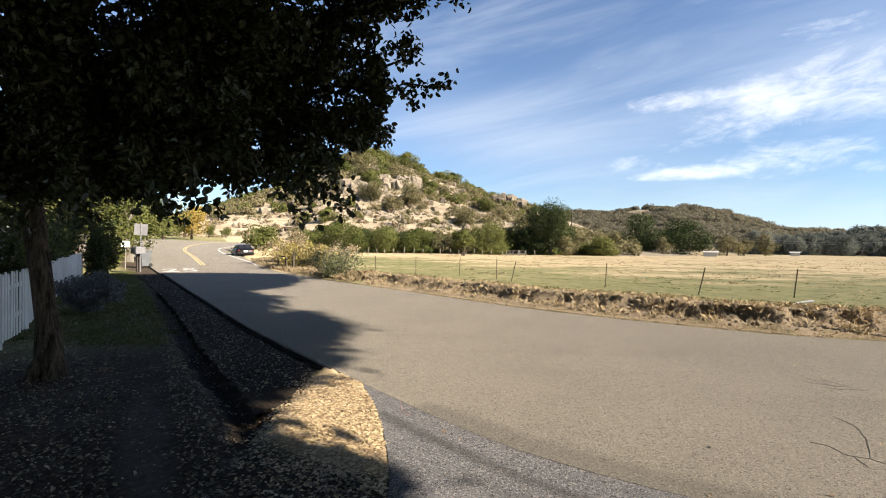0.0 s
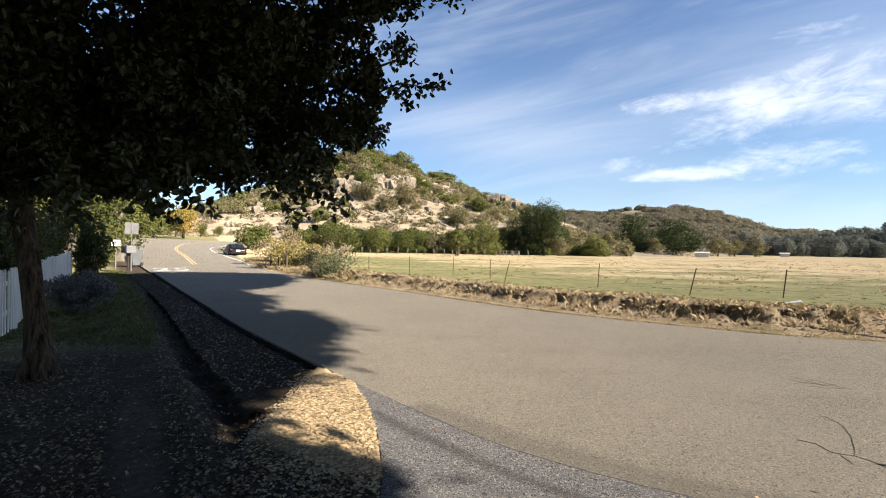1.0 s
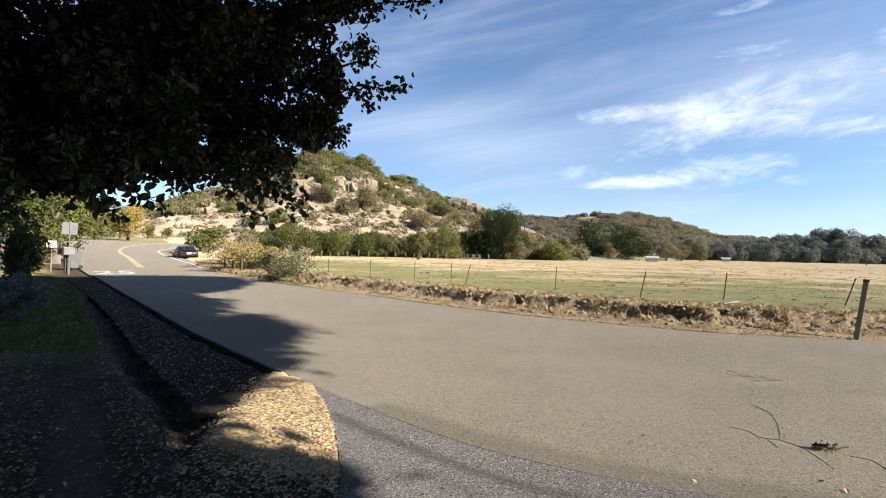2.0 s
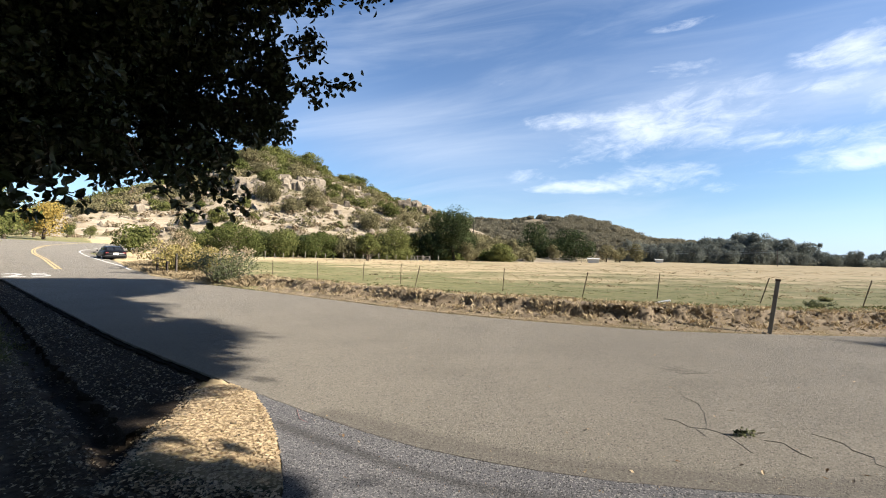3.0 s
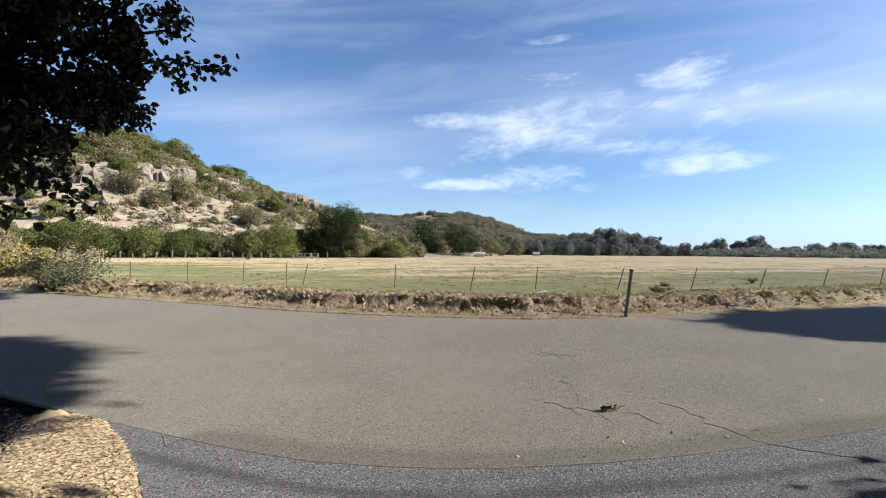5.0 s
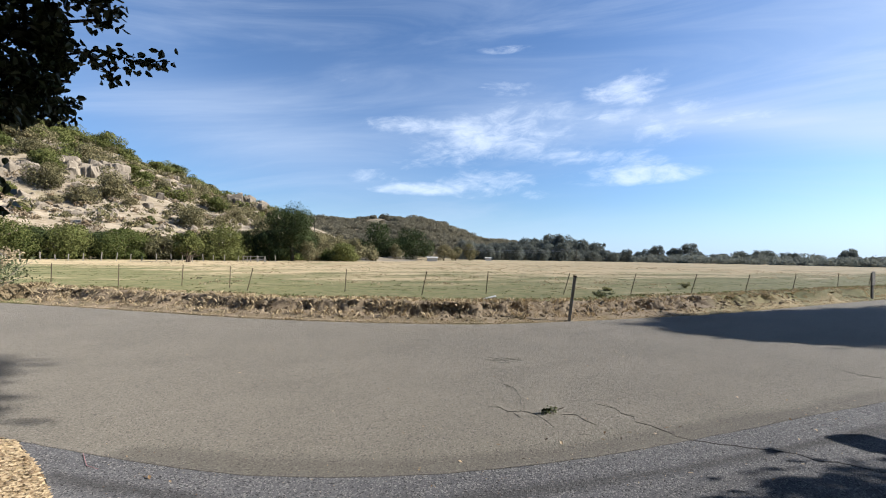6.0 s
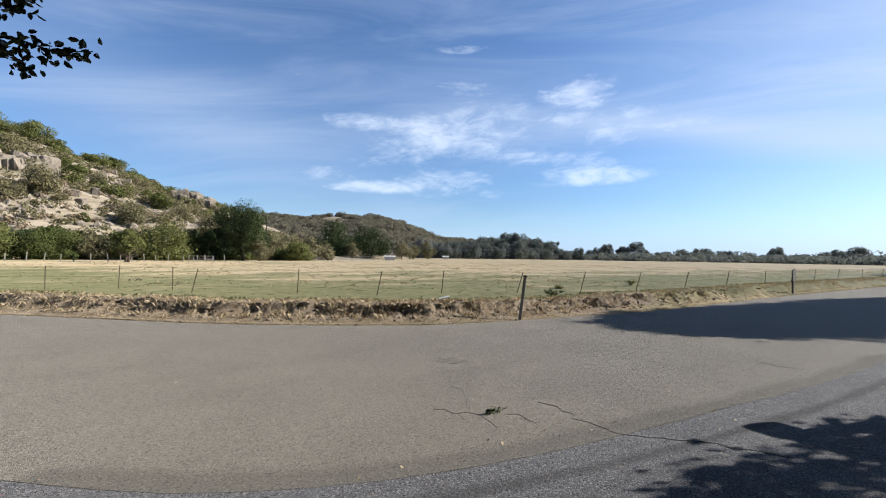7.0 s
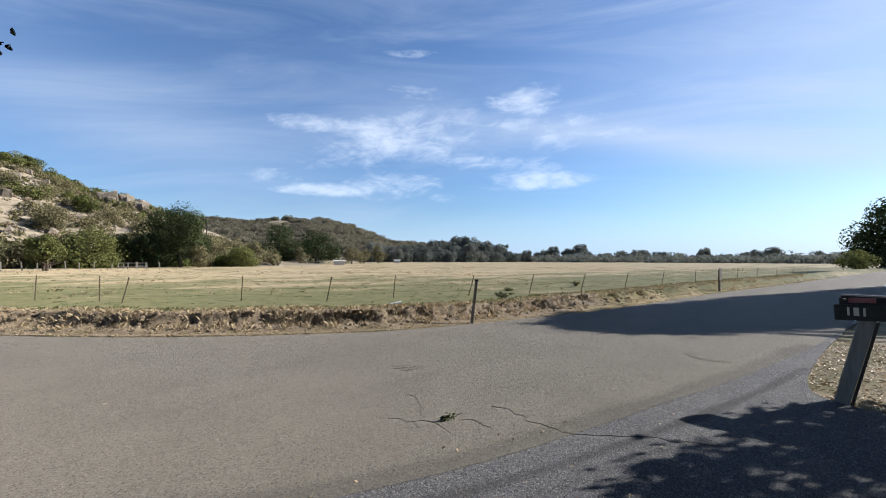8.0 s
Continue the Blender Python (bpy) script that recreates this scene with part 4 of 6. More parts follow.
# ---- trees ----
def make_tree(name, at, tall, wide, material, label, seed, leaf=0.5, count=2600, bare=0.2, bark=BARK, lumps=14, category="tree", group="", trunks=1, kind="quad"):
    """A tree: trunk with limbs, and a crown of many leaves in uneven lumps. bare: the share of its height with no leaves."""
    rng, pr = np.random.default_rng(seed), random.Random(seed)
    tree = thing(name, at, label, category, group)
    for _ in range(trunks):
        verts, faces = [], []
        off = Vector((pr.uniform(-0.5, 0.5), pr.uniform(-0.5, 0.5), 0)) * (trunks - 1)
        top = Vector((pr.uniform(-0.06, 0.06) * tall, pr.uniform(-0.06, 0.06) * tall, tall * 0.62)) + off
        pts = bend(off - Vector((0, 0, 0.3)), top, 7, 0.04, pr)
        r = tall * 0.028 + 0.04
        limb_into(verts, faces, pts, [r * (1.25 - 0.16 * i) for i in range(7)], 8, 0.05, pr)
        for _ in range(6):
            a, k = pr.uniform(0, 2 * math.pi), pr.randint(2, 5)
            end = pts[k] + Vector((math.cos(a) * wide * 0.36, math.sin(a) * wide * 0.36, tall * pr.uniform(0.1, 0.3)))
            v, f = [], []
            limb_into(v, f, bend(pts[k], end, 5, 0.07, pr), [r * 0.5, r * 0.4, r * 0.3, r * 0.2, r * 0.1], 6, 0.05, pr)
            child("limb", fast_mesh("limb", v, f, bark, True), tree)
        child("trunk", fast_mesh("trunk", verts, faces, bark, True), tree, "rough bark")
    cloud, outs = [], []
    mid, half = tall * (1 + bare) / 2, tall * (1 - bare) / 2
    for i in range(lumps):
        a, e = rng.uniform(0, 2 * math.pi), rng.uniform(-0.9, 1.0)
        s = math.sqrt(1 - e * e) * rng.uniform(0.3, 0.8)
        c = (math.cos(a) * s * wide / 2, math.sin(a) * s * wide / 2, mid + e * half * 0.66)
        q = wide * rng.uniform(0.15, 0.27)
        p, o = in_lump(rng, count // lumps, c, (q, q, q * rng.uniform(0.6, 0.9) * min(1.4, half * 2 / wide + 0.3)), 0.6)
        cloud.append(p)
        outs.append(o)
    v, f = leaves(rng, np.vstack(cloud), leaf, leaf * 0.7, kind=kind, out=np.vstack(outs))
    child("crown", fast_mesh("crown", v, f, material), tree)
    return tree


def spread(base, places, seed, low=0.8, high=1.2):
    """Copies of a tree at places (azimuth, distance, ground height)."""
    pr = random.Random(seed)
    for az, d, z in places:
        p = polar(az, d, z)
        s = pr.uniform(low, high)
        copy_thing(base, pose(p.x, p.y, p.z, 0, 0, pr.uniform(0, 360)) @ Matrix.Diagonal((s * pr.uniform(0.9, 1.15), s, s * pr.uniform(0.88, 1.12), 1)))


make_tree("oak_tree", polar(14.0, 126, -0.6), 15.6, 17.5, TREE_LEAF, "large dark green oak at the pasture's far edge", 21, 0.42, 15000, 0.0, lumps=25)
make_tree("oak_tree", polar(11.3, 124, -0.6), 8.4, 8.0, TREE_LEAF, "small dark oak beside the large one", 22, 0.45, 4200, -0.05, lumps=18)
make_tree("oak_tree", polar(24.3, 172, -0.6), 14.6, 19.0, TREE_LEAF, "round dark oak behind the pasture", 23, 0.6, 6800, -0.1, lumps=17)
make_tree("oak_tree", polar(29.0, 178, -0.6), 13.6, 20.5, TREE_LEAF, "broad dark oak behind the pasture", 24, 0.6, 7200, -0.1, lumps=18)
# olive oaks along the foot of the hill: azimuth, distance, height, width, leaf, seed
for az, d, tall, wide, mat, seed in ((-16.4, 127, 5.6, 9.0, OLIVE_LEAF, 261), (-12.8, 124, 9.4, 14.5, OLIVE_LEAF, 262), (-10.3, 128, 7.6, 9.0, TREE_LEAF, 263), (-8.0, 125, 7.5, 13.0, OLIVE_LEAF, 264), (-5.4, 129, 6.4, 8.0, TREE_LEAF, 265),
                                     (-3.2, 126, 7.0, 13.5, OLIVE_LEAF, 266), (0.3, 127, 6.2, 9.5, SCRUB_LEAF, 267), (2.8, 125, 7.0, 10.0, OLIVE_LEAF, 268), (6.2, 121, 9.6, 13.0, OLIVE_LEAF, 269), (4.4, 124, 7.8, 7.0, TREE_LEAF, 270),
                                     (8.6, 129, 8.2, 10.0, OLIVE_LEAF, 271), (20.3, 128, 5.4, 9.0, OLIVE_LEAF, 272)):
    text = {"olive_leaf": "rounded olive-green oak at the foot of the hill", "dark_leaf": "dark green oak at the foot of the hill", "scrub_leaf": "grey-olive bush at the foot of the hill"}[mat.name]
    make_tree("scrub_oak", polar(az, d, -0.65), tall, wide, mat, text, seed, 0.4, int(520 * wide), -0.1, lumps=24, group="oaks at the foot of the hill")
grey = make_tree("scrub_oak", polar(17.2, 140, -0.6), 8.5, 10.0, SCRUB_LEAF, "grey-green bush at the foot of the hill", 27, 0.5, 2400, 0.0, group="grey bushes at the foot of the hill")
spread(grey, [(15.9, 122, -0.6), (18.6, 150, -0.6), (21.8, 150, -0.6), (27.0, 165, -0.6), (33.4, 200, -0.6), (35.0, 205, -0.6), (36.8, 215, -0.6), (-18.5, 132, 0.5)], 4, 0.6, 1.0)
woods = make_tree("woodland_tree", polar(40, 300, -0.6), 13.0, 15.0, HAZY_FAR_LEAF, "dark woodland tree beyond the pasture", 28, 0.9, 3200, -0.2, lumps=20, group="woodland beyond the pasture")
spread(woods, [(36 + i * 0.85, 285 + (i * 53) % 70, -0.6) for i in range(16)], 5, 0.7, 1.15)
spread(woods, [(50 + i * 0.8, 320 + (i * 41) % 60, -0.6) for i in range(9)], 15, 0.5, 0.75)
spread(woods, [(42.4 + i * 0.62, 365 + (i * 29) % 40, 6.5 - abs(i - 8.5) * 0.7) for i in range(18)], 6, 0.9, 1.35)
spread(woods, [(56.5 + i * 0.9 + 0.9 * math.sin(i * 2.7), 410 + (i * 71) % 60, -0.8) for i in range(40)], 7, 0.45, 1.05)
tall = make_tree("eucalyptus_tree", polar(63.1, 430, -0.6), 21.0, 14.0, HAZY_FAR_LEAF, "tall airy eucalyptus beyond the pasture", 29, 0.8, 4200, 0.0, lumps=16, group="tall trees beyond the pasture")
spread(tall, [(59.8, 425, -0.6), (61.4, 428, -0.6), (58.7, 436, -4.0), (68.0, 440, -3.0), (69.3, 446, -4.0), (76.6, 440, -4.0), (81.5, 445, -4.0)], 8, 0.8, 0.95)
p = polar(91.6, 118, 0.0)
make_tree("oak_tree", p, 13.0, 15.0, TREE_LEAF, "dark round oak beside the lane", 30, 0.5, 14000, -0.15, lumps=26)
p = polar(89.2, 96, 0.2)
make_tree("roadside_bush", p, 3.0, 5.5, OLIVE_LEAF, "low green bush at the lane's verge", 31, 0.3, 1600, 0.0, category="bush")
# woods behind the junction and the garden trees past the picket fence
back = make_tree("woodland_tree", polar(-36, 74, 1.0), 10.0, 9.0, OLIVE_LEAF, "green tree behind the road junction", 32, 0.4, 3200, 0.0, group="trees behind the junction")
spread(back, [(-33.0, 100, 2.4), (-34.5, 92, 2.0), (-37.5, 62, 0.6), (-39.0, 52, 0.4), (-41.5, 44, 0.2), (-44.5, 38, 0.0), (-48, 34, 0.0), (-31.0, 118, 3.0)], 9, 0.55, 0.95)
spread(back, [(-28.6, 126, 3.2), (-26.8, 124, 3.2), (-23.2, 100, 0.5)], 19, 0.3, 0.42)
p = polar(-30.3, 104, 2.7)
make_tree("yellow_tree", p, 6.6, 8.0, AUTUMN_LEAF, "golden autumn tree beyond the road bend", 33, 0.4, 2400, 0.05)
p = polar(-22.8, 62, 1.0)
make_tree("roadside_bush", p, 3.0, 6.0, OLIVE_LEAF, "olive bush behind the parked car", 34, 0.32, 2200, 0.0, category="bush")
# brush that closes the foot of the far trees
scrub("far_brush", lambda a, d: np.full(len(a), -0.8), 35, 92, 330, 400, 460, 2.8, 6.2, 1.3, 22, HAZY_FAR_LEAF, "low brush along the pasture's far side", 14)
scrub("crest_oaks", rocky_hill, -17, 4.0, 318, 334, 40, 2.6, 7.2, 0.7, 150, OLIVE_LEAF, "dark oaks along the skyline of the rocky hill", 15)
crest_z = float(rocky_hill(np.array([-11.2]), np.array([327.0]))[0])
crest = make_tree("crest_oak", polar(-11.2, 327, crest_z - 1.0), 9.5, 11.0, TREE_LEAF, "dark oak standing on the hill's skyline", 39, 0.75, 1500, 0.05, lumps=14, group="oaks on the skyline")
spread(crest, [(az, 327, float(rocky_hill(np.array([az]), np.array([327.0]))[0]) - 1.2) for az in (-13.2, -9.6, -8.9, -6.7, -4.9, -3.1, -1.0, 1.3, 4.6, 9.3)], 14, 0.45, 1.05)
round_bush = make_tree("hillside_oak", polar(-9.4, 213, float(rocky_hill(np.array([-9.4]), np.array([213.0]))[0]) - 0.5), 9.0, 12.0, OLIVE_LEAF, "rounded green oak alone on the bare hillside", 301, 0.6, 3600, -0.1, lumps=20, group="oaks on the hillside")
brown_bush = make_tree("hillside_bush", polar(-4.1, 184, float(rocky_hill(np.array([-4.1]), np.array([184.0]))[0]) - 0.5), 9.0, 12.0, SCRUB_LEAF, "olive-brown thicket on the rocky slope", 302, 0.6, 3400, -0.1, lumps=22, group="thickets on the hillside")
for base, places in ((round_bush, ((-12.35, 181, 5.8), (-15.0, 161, 8), (-11.2, 167, 5), (-2.2, 223, 12), (-2.9, 232, 9), (1.2, 326, 13), (-4.6, 326, 17), (-7.7, 252, 12), (6.7, 308, 10), (4.3, 235, 5.5), (5.7, 225, 10), (-1.05, 165, 4.5),
                                   (-14.8, 176, 4.5), (-14.2, 220, 8), (-13.3, 259, 14), (-16.9, 187, 6), (-20.2, 200, 7), (-18.0, 168, 6), (-9.0, 323, 12), (-12.0, 326, 10))),
                     (brown_bush, ((-9.6, 190, 11), (-9.2, 178, 6), (2.4, 228, 9), (2.8, 173, 12), (0.2, 221, 9), (-6.7, 180, 9), (-2.9, 181, 6), (-6.0, 240, 14), (-10.5, 240, 13), (-11.5, 275, 15), (3.6, 255, 10), (-1.0, 205, 8), (7.2, 196, 9), (-17.2, 240, 10)))):
    for az, d, wide in places:
        p = polar(az, d, float(rocky_hill(np.array([az]), np.array([float(d)]))[0]) - 0.04 * wide)
        k = wide / 12.0
        copy_thing(base, pose(p.x, p.y, p.z, 0, 0, az * 67) @ Matrix.Diagonal((k, k, k * (0.85 + 0.25 * math.sin(az * 9)), 1)))
scrub("hill_foot_brush", rocky_hill, -19, 21, 132, 150, 130, 1.8, 3.4, 0.6, 110, OLIVE_LEAF, "olive brush along the foot of the rocky hill", 16)
scrub("slope_brush", rocky_hill, 10, 24, 138, 235, 520, 1.6, 3.8, 0.7, 60, SCRUB_LEAF, "grey-olive brush on the hill's low shoulder", 19)
scrub("dry_brush", rocky_hill, -36, 12, 150, 320, 480, 0.8, 2.4, 0.68, 36, DRY_BRUSH, "brown dead brush over the rocky hill", 17)
scrub("low_brush", rocky_hill, -36, 12, 146, 320, 800, 0.6, 1.7, 0.5, 34, SCRUB_LEAF, "low grey brush dotted over the rocky hill", 18)
make_tree("pasture_tree", polar(2.7, 100, -0.6), 6.4, 6.5, OLIVE_LEAF, "small tree with several brown stems in the pasture", 37, 0.4, 3400, 0.25, BARK, trunks=2)


# ---- the evergreen oak over the roadside ----
def roadside_oak():
    rng, pr = np.random.default_rng(41), random.Random(41)
    tree = thing("evergreen_oak", (-4.85, 5.4, -0.05), "large leaning evergreen oak with dense dark leaves beside the picket fence", "tree")
    o = Vector((-4.85, 5.4, -0.05))
    verts, faces = [], []
    fork = Vector((-5.42, 5.6, 2.6))
    stem = [Vector((-4.9, 5.4, -0.15)), Vector((-4.92, 5.4, 0.12)), Vector((-4.98, 5.42, 0.6)), Vector((-5.1, 5.45, 1.2)), Vector((-5.24, 5.5, 1.9)), fork]
    limb_into(verts, faces, [q - o for q in stem], [0.185, 0.145, 0.124, 0.115, 0.112, 0.12], 14, 0.07, pr)
    child("trunk", fast_mesh("trunk", verts, faces, BARK, True), tree, "leaning trunk with rough split bark")
    for dx, dy, r in ((-0.17, -0.08, 0.06), (-0.08, -0.16, 0.065), (0.07, -0.12, 0.06)):
        v, f = [], []
        limb_into(v, f, [(dx * 1.5, dy * 1.5, -0.12), (dx * 1.15, dy * 1.15, 0.06), (dx * 0.7, dy * 0.7, 0.24), (dx * 0.3 - 0.02, dy * 0.3, 0.55)], [r * 0.8, r, r * 0.9, r * 0.5], 8, 0.08, pr)
        child("root", fast_mesh("root", v, f, BARK, True), tree)
    cloud = []

    def limb(end, start=None, spread=0.6, leafn=1500, r=0.09, run=0.55):
        """A limb from the fork (or start) to end, with leaves round its outer run."""
        a = Vector(start) if start else fork
        e = Vector(end)
        pts = bend(a, e, 7, 0.05, pr, 0.03)
        v, f = [], []
        limb_into(v, f, [q - o for q in pts], [r * (1 - 0.14 * i) for i in range(7)], 7, 0.05, pr)
        child("limb", fast_mesh("limb", v, f, BARK, True), tree)
        for i in range(14):
            k = 1 - run * (i / 13)
            c = a.lerp(e, k) + Vector((pr.uniform(-1, 1), pr.uniform(-1, 1), pr.uniform(-0.8, 0.8))) * spread * 0.55
            q = spread * pr.uniform(0.35, 0.62)
            cloud.append(in_blob(rng, leafn // 10, c - o, (q, q, q * 0.8), 0.1))

    def twig(path, leafn, size=0.12):
        """A thin hanging spray."""
        v, f = [], []
        pts = [Vector(q) for q in path]
        limb_into(v, f, [q - o for q in pts], [0.012 - 0.002 * min(i, 4) for i in range(len(pts))], 5, 0.1, pr)
        child("twig", fast_mesh("twig", v, f, BARK), tree)
        for a, b in zip(pts[:-1], pts[1:]):
            k = rng.uniform(0, 1, (leafn, 1))
            cloud.append(np.array(a - o) * (1 - k) + np.array(b - o) * k + rng.normal(size=(leafn, 3)) * size * 0.45)

    limb((-0.95, 5.5, 3.35), spread=0.55, leafn=2300)
    limb((-1.65, 5.4, 2.55), spread=0.5, leafn=1900)
    limb((-0.75, 5.1, 4.3), spread=0.6, leafn=2300)
    limb((-1.7, 5.25, 3.8), spread=0.8, leafn=3000)
    limb((-2.0, 4.4, 2.62), spread=0.42, leafn=1600)
    limb((-2.2, 4.6, 3.0), spread=0.8, leafn=3200)
    limb((-3.2, 5.0, 3.7), spread=0.9, leafn=1700)
    limb((-3.3, 5.1, 2.75), spread=0.65, leafn=1200)
    limb((-3.9, 4.6, 3.1), spread=0.8, leafn=1300)
    limb((-4.6, 4.7, 2.55), spread=0.6, leafn=1000)
    limb((-3.4, 3.7, 3.5), spread=0.8, leafn=1200)
    limb((-2.1, 4.0, 3.85), spread=0.8, leafn=2600)
    limb((-1.4, 4.3, 4.2), spread=0.8, leafn=2600)
    limb((-4.3, 5.6, 2.75), spread=0.6, leafn=800)
    limb((-6.2, 6.5, 3.2), spread=0.9, leafn=2600)
    limb((-6.0, 4.5, 3.1), spread=0.8, leafn=2600)
    # the upper crown, over the shoulder and out over the lane
    limb((-1.0, 4.4, 5.0), spread=0.9, leafn=2200)
    limb((0.2, 3.9, 5.6), spread=0.8, leafn=1500)
    limb((-2.6, 2.6, 5.0), spread=1.0, leafn=2200)
    limb((-0.9, 2.2, 5.4), spread=0.9, leafn=1700)
    limb((-4.0, 2.0, 4.8), spread=1.1, leafn=2200)
    limb((-5.5, 3.0, 5.2), spread=1.1, leafn=1800)
    limb((-3.0, 5.0, 6.0), spread=1.1, leafn=2200)
    limb((-6.5, 6.0, 5.6), spread=1.2, leafn=1800)
    limb((1.0, 1.2, 5.2), start=(-0.9, 2.2, 5.3), spread=0.7, leafn=900, run=0.8)
    limb((1.6, -0.8, 4.9), start=(-0.9, 2.2, 5.3), spread=0.7, leafn=900, run=0.6)
    # sprays that hang clear of the crown
    twig(((-0.9, 5.5, 3.5), (-0.5, 5.55, 3.7), (-0.2, 5.58, 3.66), (0.1, 5.6, 3.76)), 38, 0.11)
    twig(((-0.6, 5.55, 3.62), (-0.42, 5.58, 3.48), (-0.36, 5.6, 3.42)), 26, 0.1)
    twig(((-0.7, 5.1, 4.4), (-0.2, 5.05, 4.5), (0.3, 5.0, 4.52)), 60, 0.16)
    twig(((-2.6, 4.3, 2.6), (-2.36, 4.05, 2.3), (-2.19, 3.8, 2.0), (-1.96, 3.86, 1.9)), 26, 0.1)
    twig(((-2.0, 4.4, 2.6), (-1.75, 4.4, 2.2), (-1.55, 4.4, 1.98), (-1.32, 4.4, 1.87)), 26, 0.1)
    twig(((-2.9, 4.0, 2.6), (-2.7, 3.8, 2.3), (-2.5, 3.65, 1.98), (-2.36, 3.65, 1.9)), 30, 0.1)
    twig(((-1.6, 4.6, 2.6), (-1.4, 4.6, 2.35), (-1.25, 4.6, 2.15)), 30, 0.12)
    for a in range(13):
        x = -5.3 + 0.33 * a
        y = 4.5 + 0.5 * math.sin(a * 2.3)
        z = 2.5 + 0.12 * math.sin(a * 1.7)
        if 7 <= a <= 10:
            continue
        low = 1.78 + 0.16 * math.sin(a * 3.1) + 0.02 * a
        twig(((x, y, z), (x + 0.12, y - 0.05, (z + low) / 2 + 0.08), (x + 0.2, y - 0.08, low + 0.12), (x + 0.34, y - 0.1, low)), 34, 0.16)
    limb((-4.4, 4.7, 2.25), spread=0.4, leafn=900, run=0.4)
    limb((-3.4, 4.9, 2.3), spread=0.4, leafn=900, run=0.4)
    limb((-0.55, 5.45, 3.95), spread=0.45, leafn=1500, run=0.4)
    limb((-0.72, 5.5, 3.3), spread=0.4, leafn=1300, run=0.35)
    limb((-0.3, 5.0, 4.6), spread=0.5, leafn=1300, run=0.4)
    limb((-1.25, 5.3, 2.75), spread=0.4, leafn=1200, run=0.35)
    limb((-3.9, 5.2, 2.45), spread=0.5, leafn=800, run=0.7)
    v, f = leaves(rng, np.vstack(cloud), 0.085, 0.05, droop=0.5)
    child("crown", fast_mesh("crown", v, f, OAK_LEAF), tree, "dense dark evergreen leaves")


roadside_oak()


# ---- overhead shade: unseen crowns above and behind the viewer ----
def canopy(name, base, shade, low, high, clusters, leaf, label, seed, trunk_r=0.24):
    """An unseen spreading oak, its crown shaped to roof the ground that lies in its shade, above and beside the open
    view.
    """
    rng, pr = np.random.default_rng(seed), random.Random(seed)
    tree = thing(name, base, label, "tree")
    o = np.array(base)
    xs, ys = [p[0] for p in shade], [p[1] for p in shade]
    gx, gy = rng.uniform(min(xs), max(xs), clusters * 6), rng.uniform(min(ys), max(ys), clusters * 6)
    keep = inside(shade, gx, gy)
    gx, gy = gx[keep][:clusters], gy[keep][:clusters]
    stray = rng.random(len(gx)) < 0.12
    gx, gy = np.tile(gx + stray * rng.normal(size=len(gx)) * 0.22, 8), np.tile(gy + stray * rng.normal(size=len(gy)) * 0.16, 8)
    h = np.sort(rng.uniform(low, high, (8, len(gx) // 8)), 0).ravel()
    slope = math.cos(radians(SUN_EL)) / math.sin(radians(SUN_EL))
    c = np.stack([gx + h * slope * math.sin(radians(SUN_AZ)), gy + h * slope * math.cos(radians(SUN_AZ)), h], 1)
    flat = np.hypot(c[:, 0], c[:, 1])
    az = np.degrees(np.arctan2(c[:, 0], c[:, 1]))
    clear = ~(((h - 2.4) / np.maximum(flat, 0.1) < 0.64) & (az > -52) & (az < 98))
    # the lowest clear height for each spot of shade
    spot = np.tile(np.arange(len(gx) // 8), 8)
    first = np.unique(spot[clear], return_index=True)[1]
    c = c[clear][first]
    per = 40
    pts = np.repeat(c, per, 0) + rng.normal(size=(len(c) * per, 3)) * (0.17, 0.17, 0.12)
    v, f = leaves(rng, pts - o, leaf, leaf * 0.6, kind="quad")
    verts, faces = [], []
    fork = Vector((0, 0, low))
    limb_into(verts, faces, bend((0, 0, -0.2), fork, 5, 0.03, pr), [trunk_r * k for k in (1.4, 1.1, 1.0, 0.95, 0.9)], 10, 0.05, pr)
    for q in c[:: max(1, len(c) // 26)]:
        limb_into(verts, faces, bend(fork, Vector(q - o), 5, 0.05, pr, 0.05), [0.1, 0.08, 0.06, 0.04, 0.02], 6, 0.05, pr)
    child("trunk", fast_mesh("trunk", verts, faces, BARK, True), tree)
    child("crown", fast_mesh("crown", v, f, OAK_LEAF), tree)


canopy("spreading_oak", (-2.2, -4.5, 0),
       [(-22, 20.5), (-16, 22.3), (-12, 23.2), (-8.2, 23.0), (-5.9, 17.2), (-6.9, 14.6), (-5.1, 13.0), (-4.0, 11.8), (-2.75, 9.7), (-2.0, 8.5), (-2.1, 7.5), (-1.85, 6.9), (-1.6, 6.05), (-1.5, 5.6), (-1.85, 5.2), (-1.95, 4.6), (-2.05, 4.2), (-2.1, 3.85),
        (-1.8, 3.5), (-1.3, 3.36), (-1.02, 3.42), (-0.74, 3.15), (-0.56, 2.85), (-0.58, 2.3), (-0.8, 0.5), (-3, -3), (-12, -3), (-22, 6)], 4.2, 14.0, 6400, 0.24, "tall spreading evergreen oak shading the roadside path", 51, 0.34)
canopy("spreading_oak", (10.5, -7.0, 0),
       [(3.0, 1.2), (3.8, 1.12), (4.3, 0.95), (4.9, 0.72), (5.5, 0.5), (6.3, 0.5), (7.1, 0.2), (7.6, -0.45), (8.6, -1.1), (12, -2.2), (12, -6), (2.8, -6), (2.7, 0.3)], 2.6, 7.5, 900, 0.15,
       "dense evergreen oak beside the drive", 52)
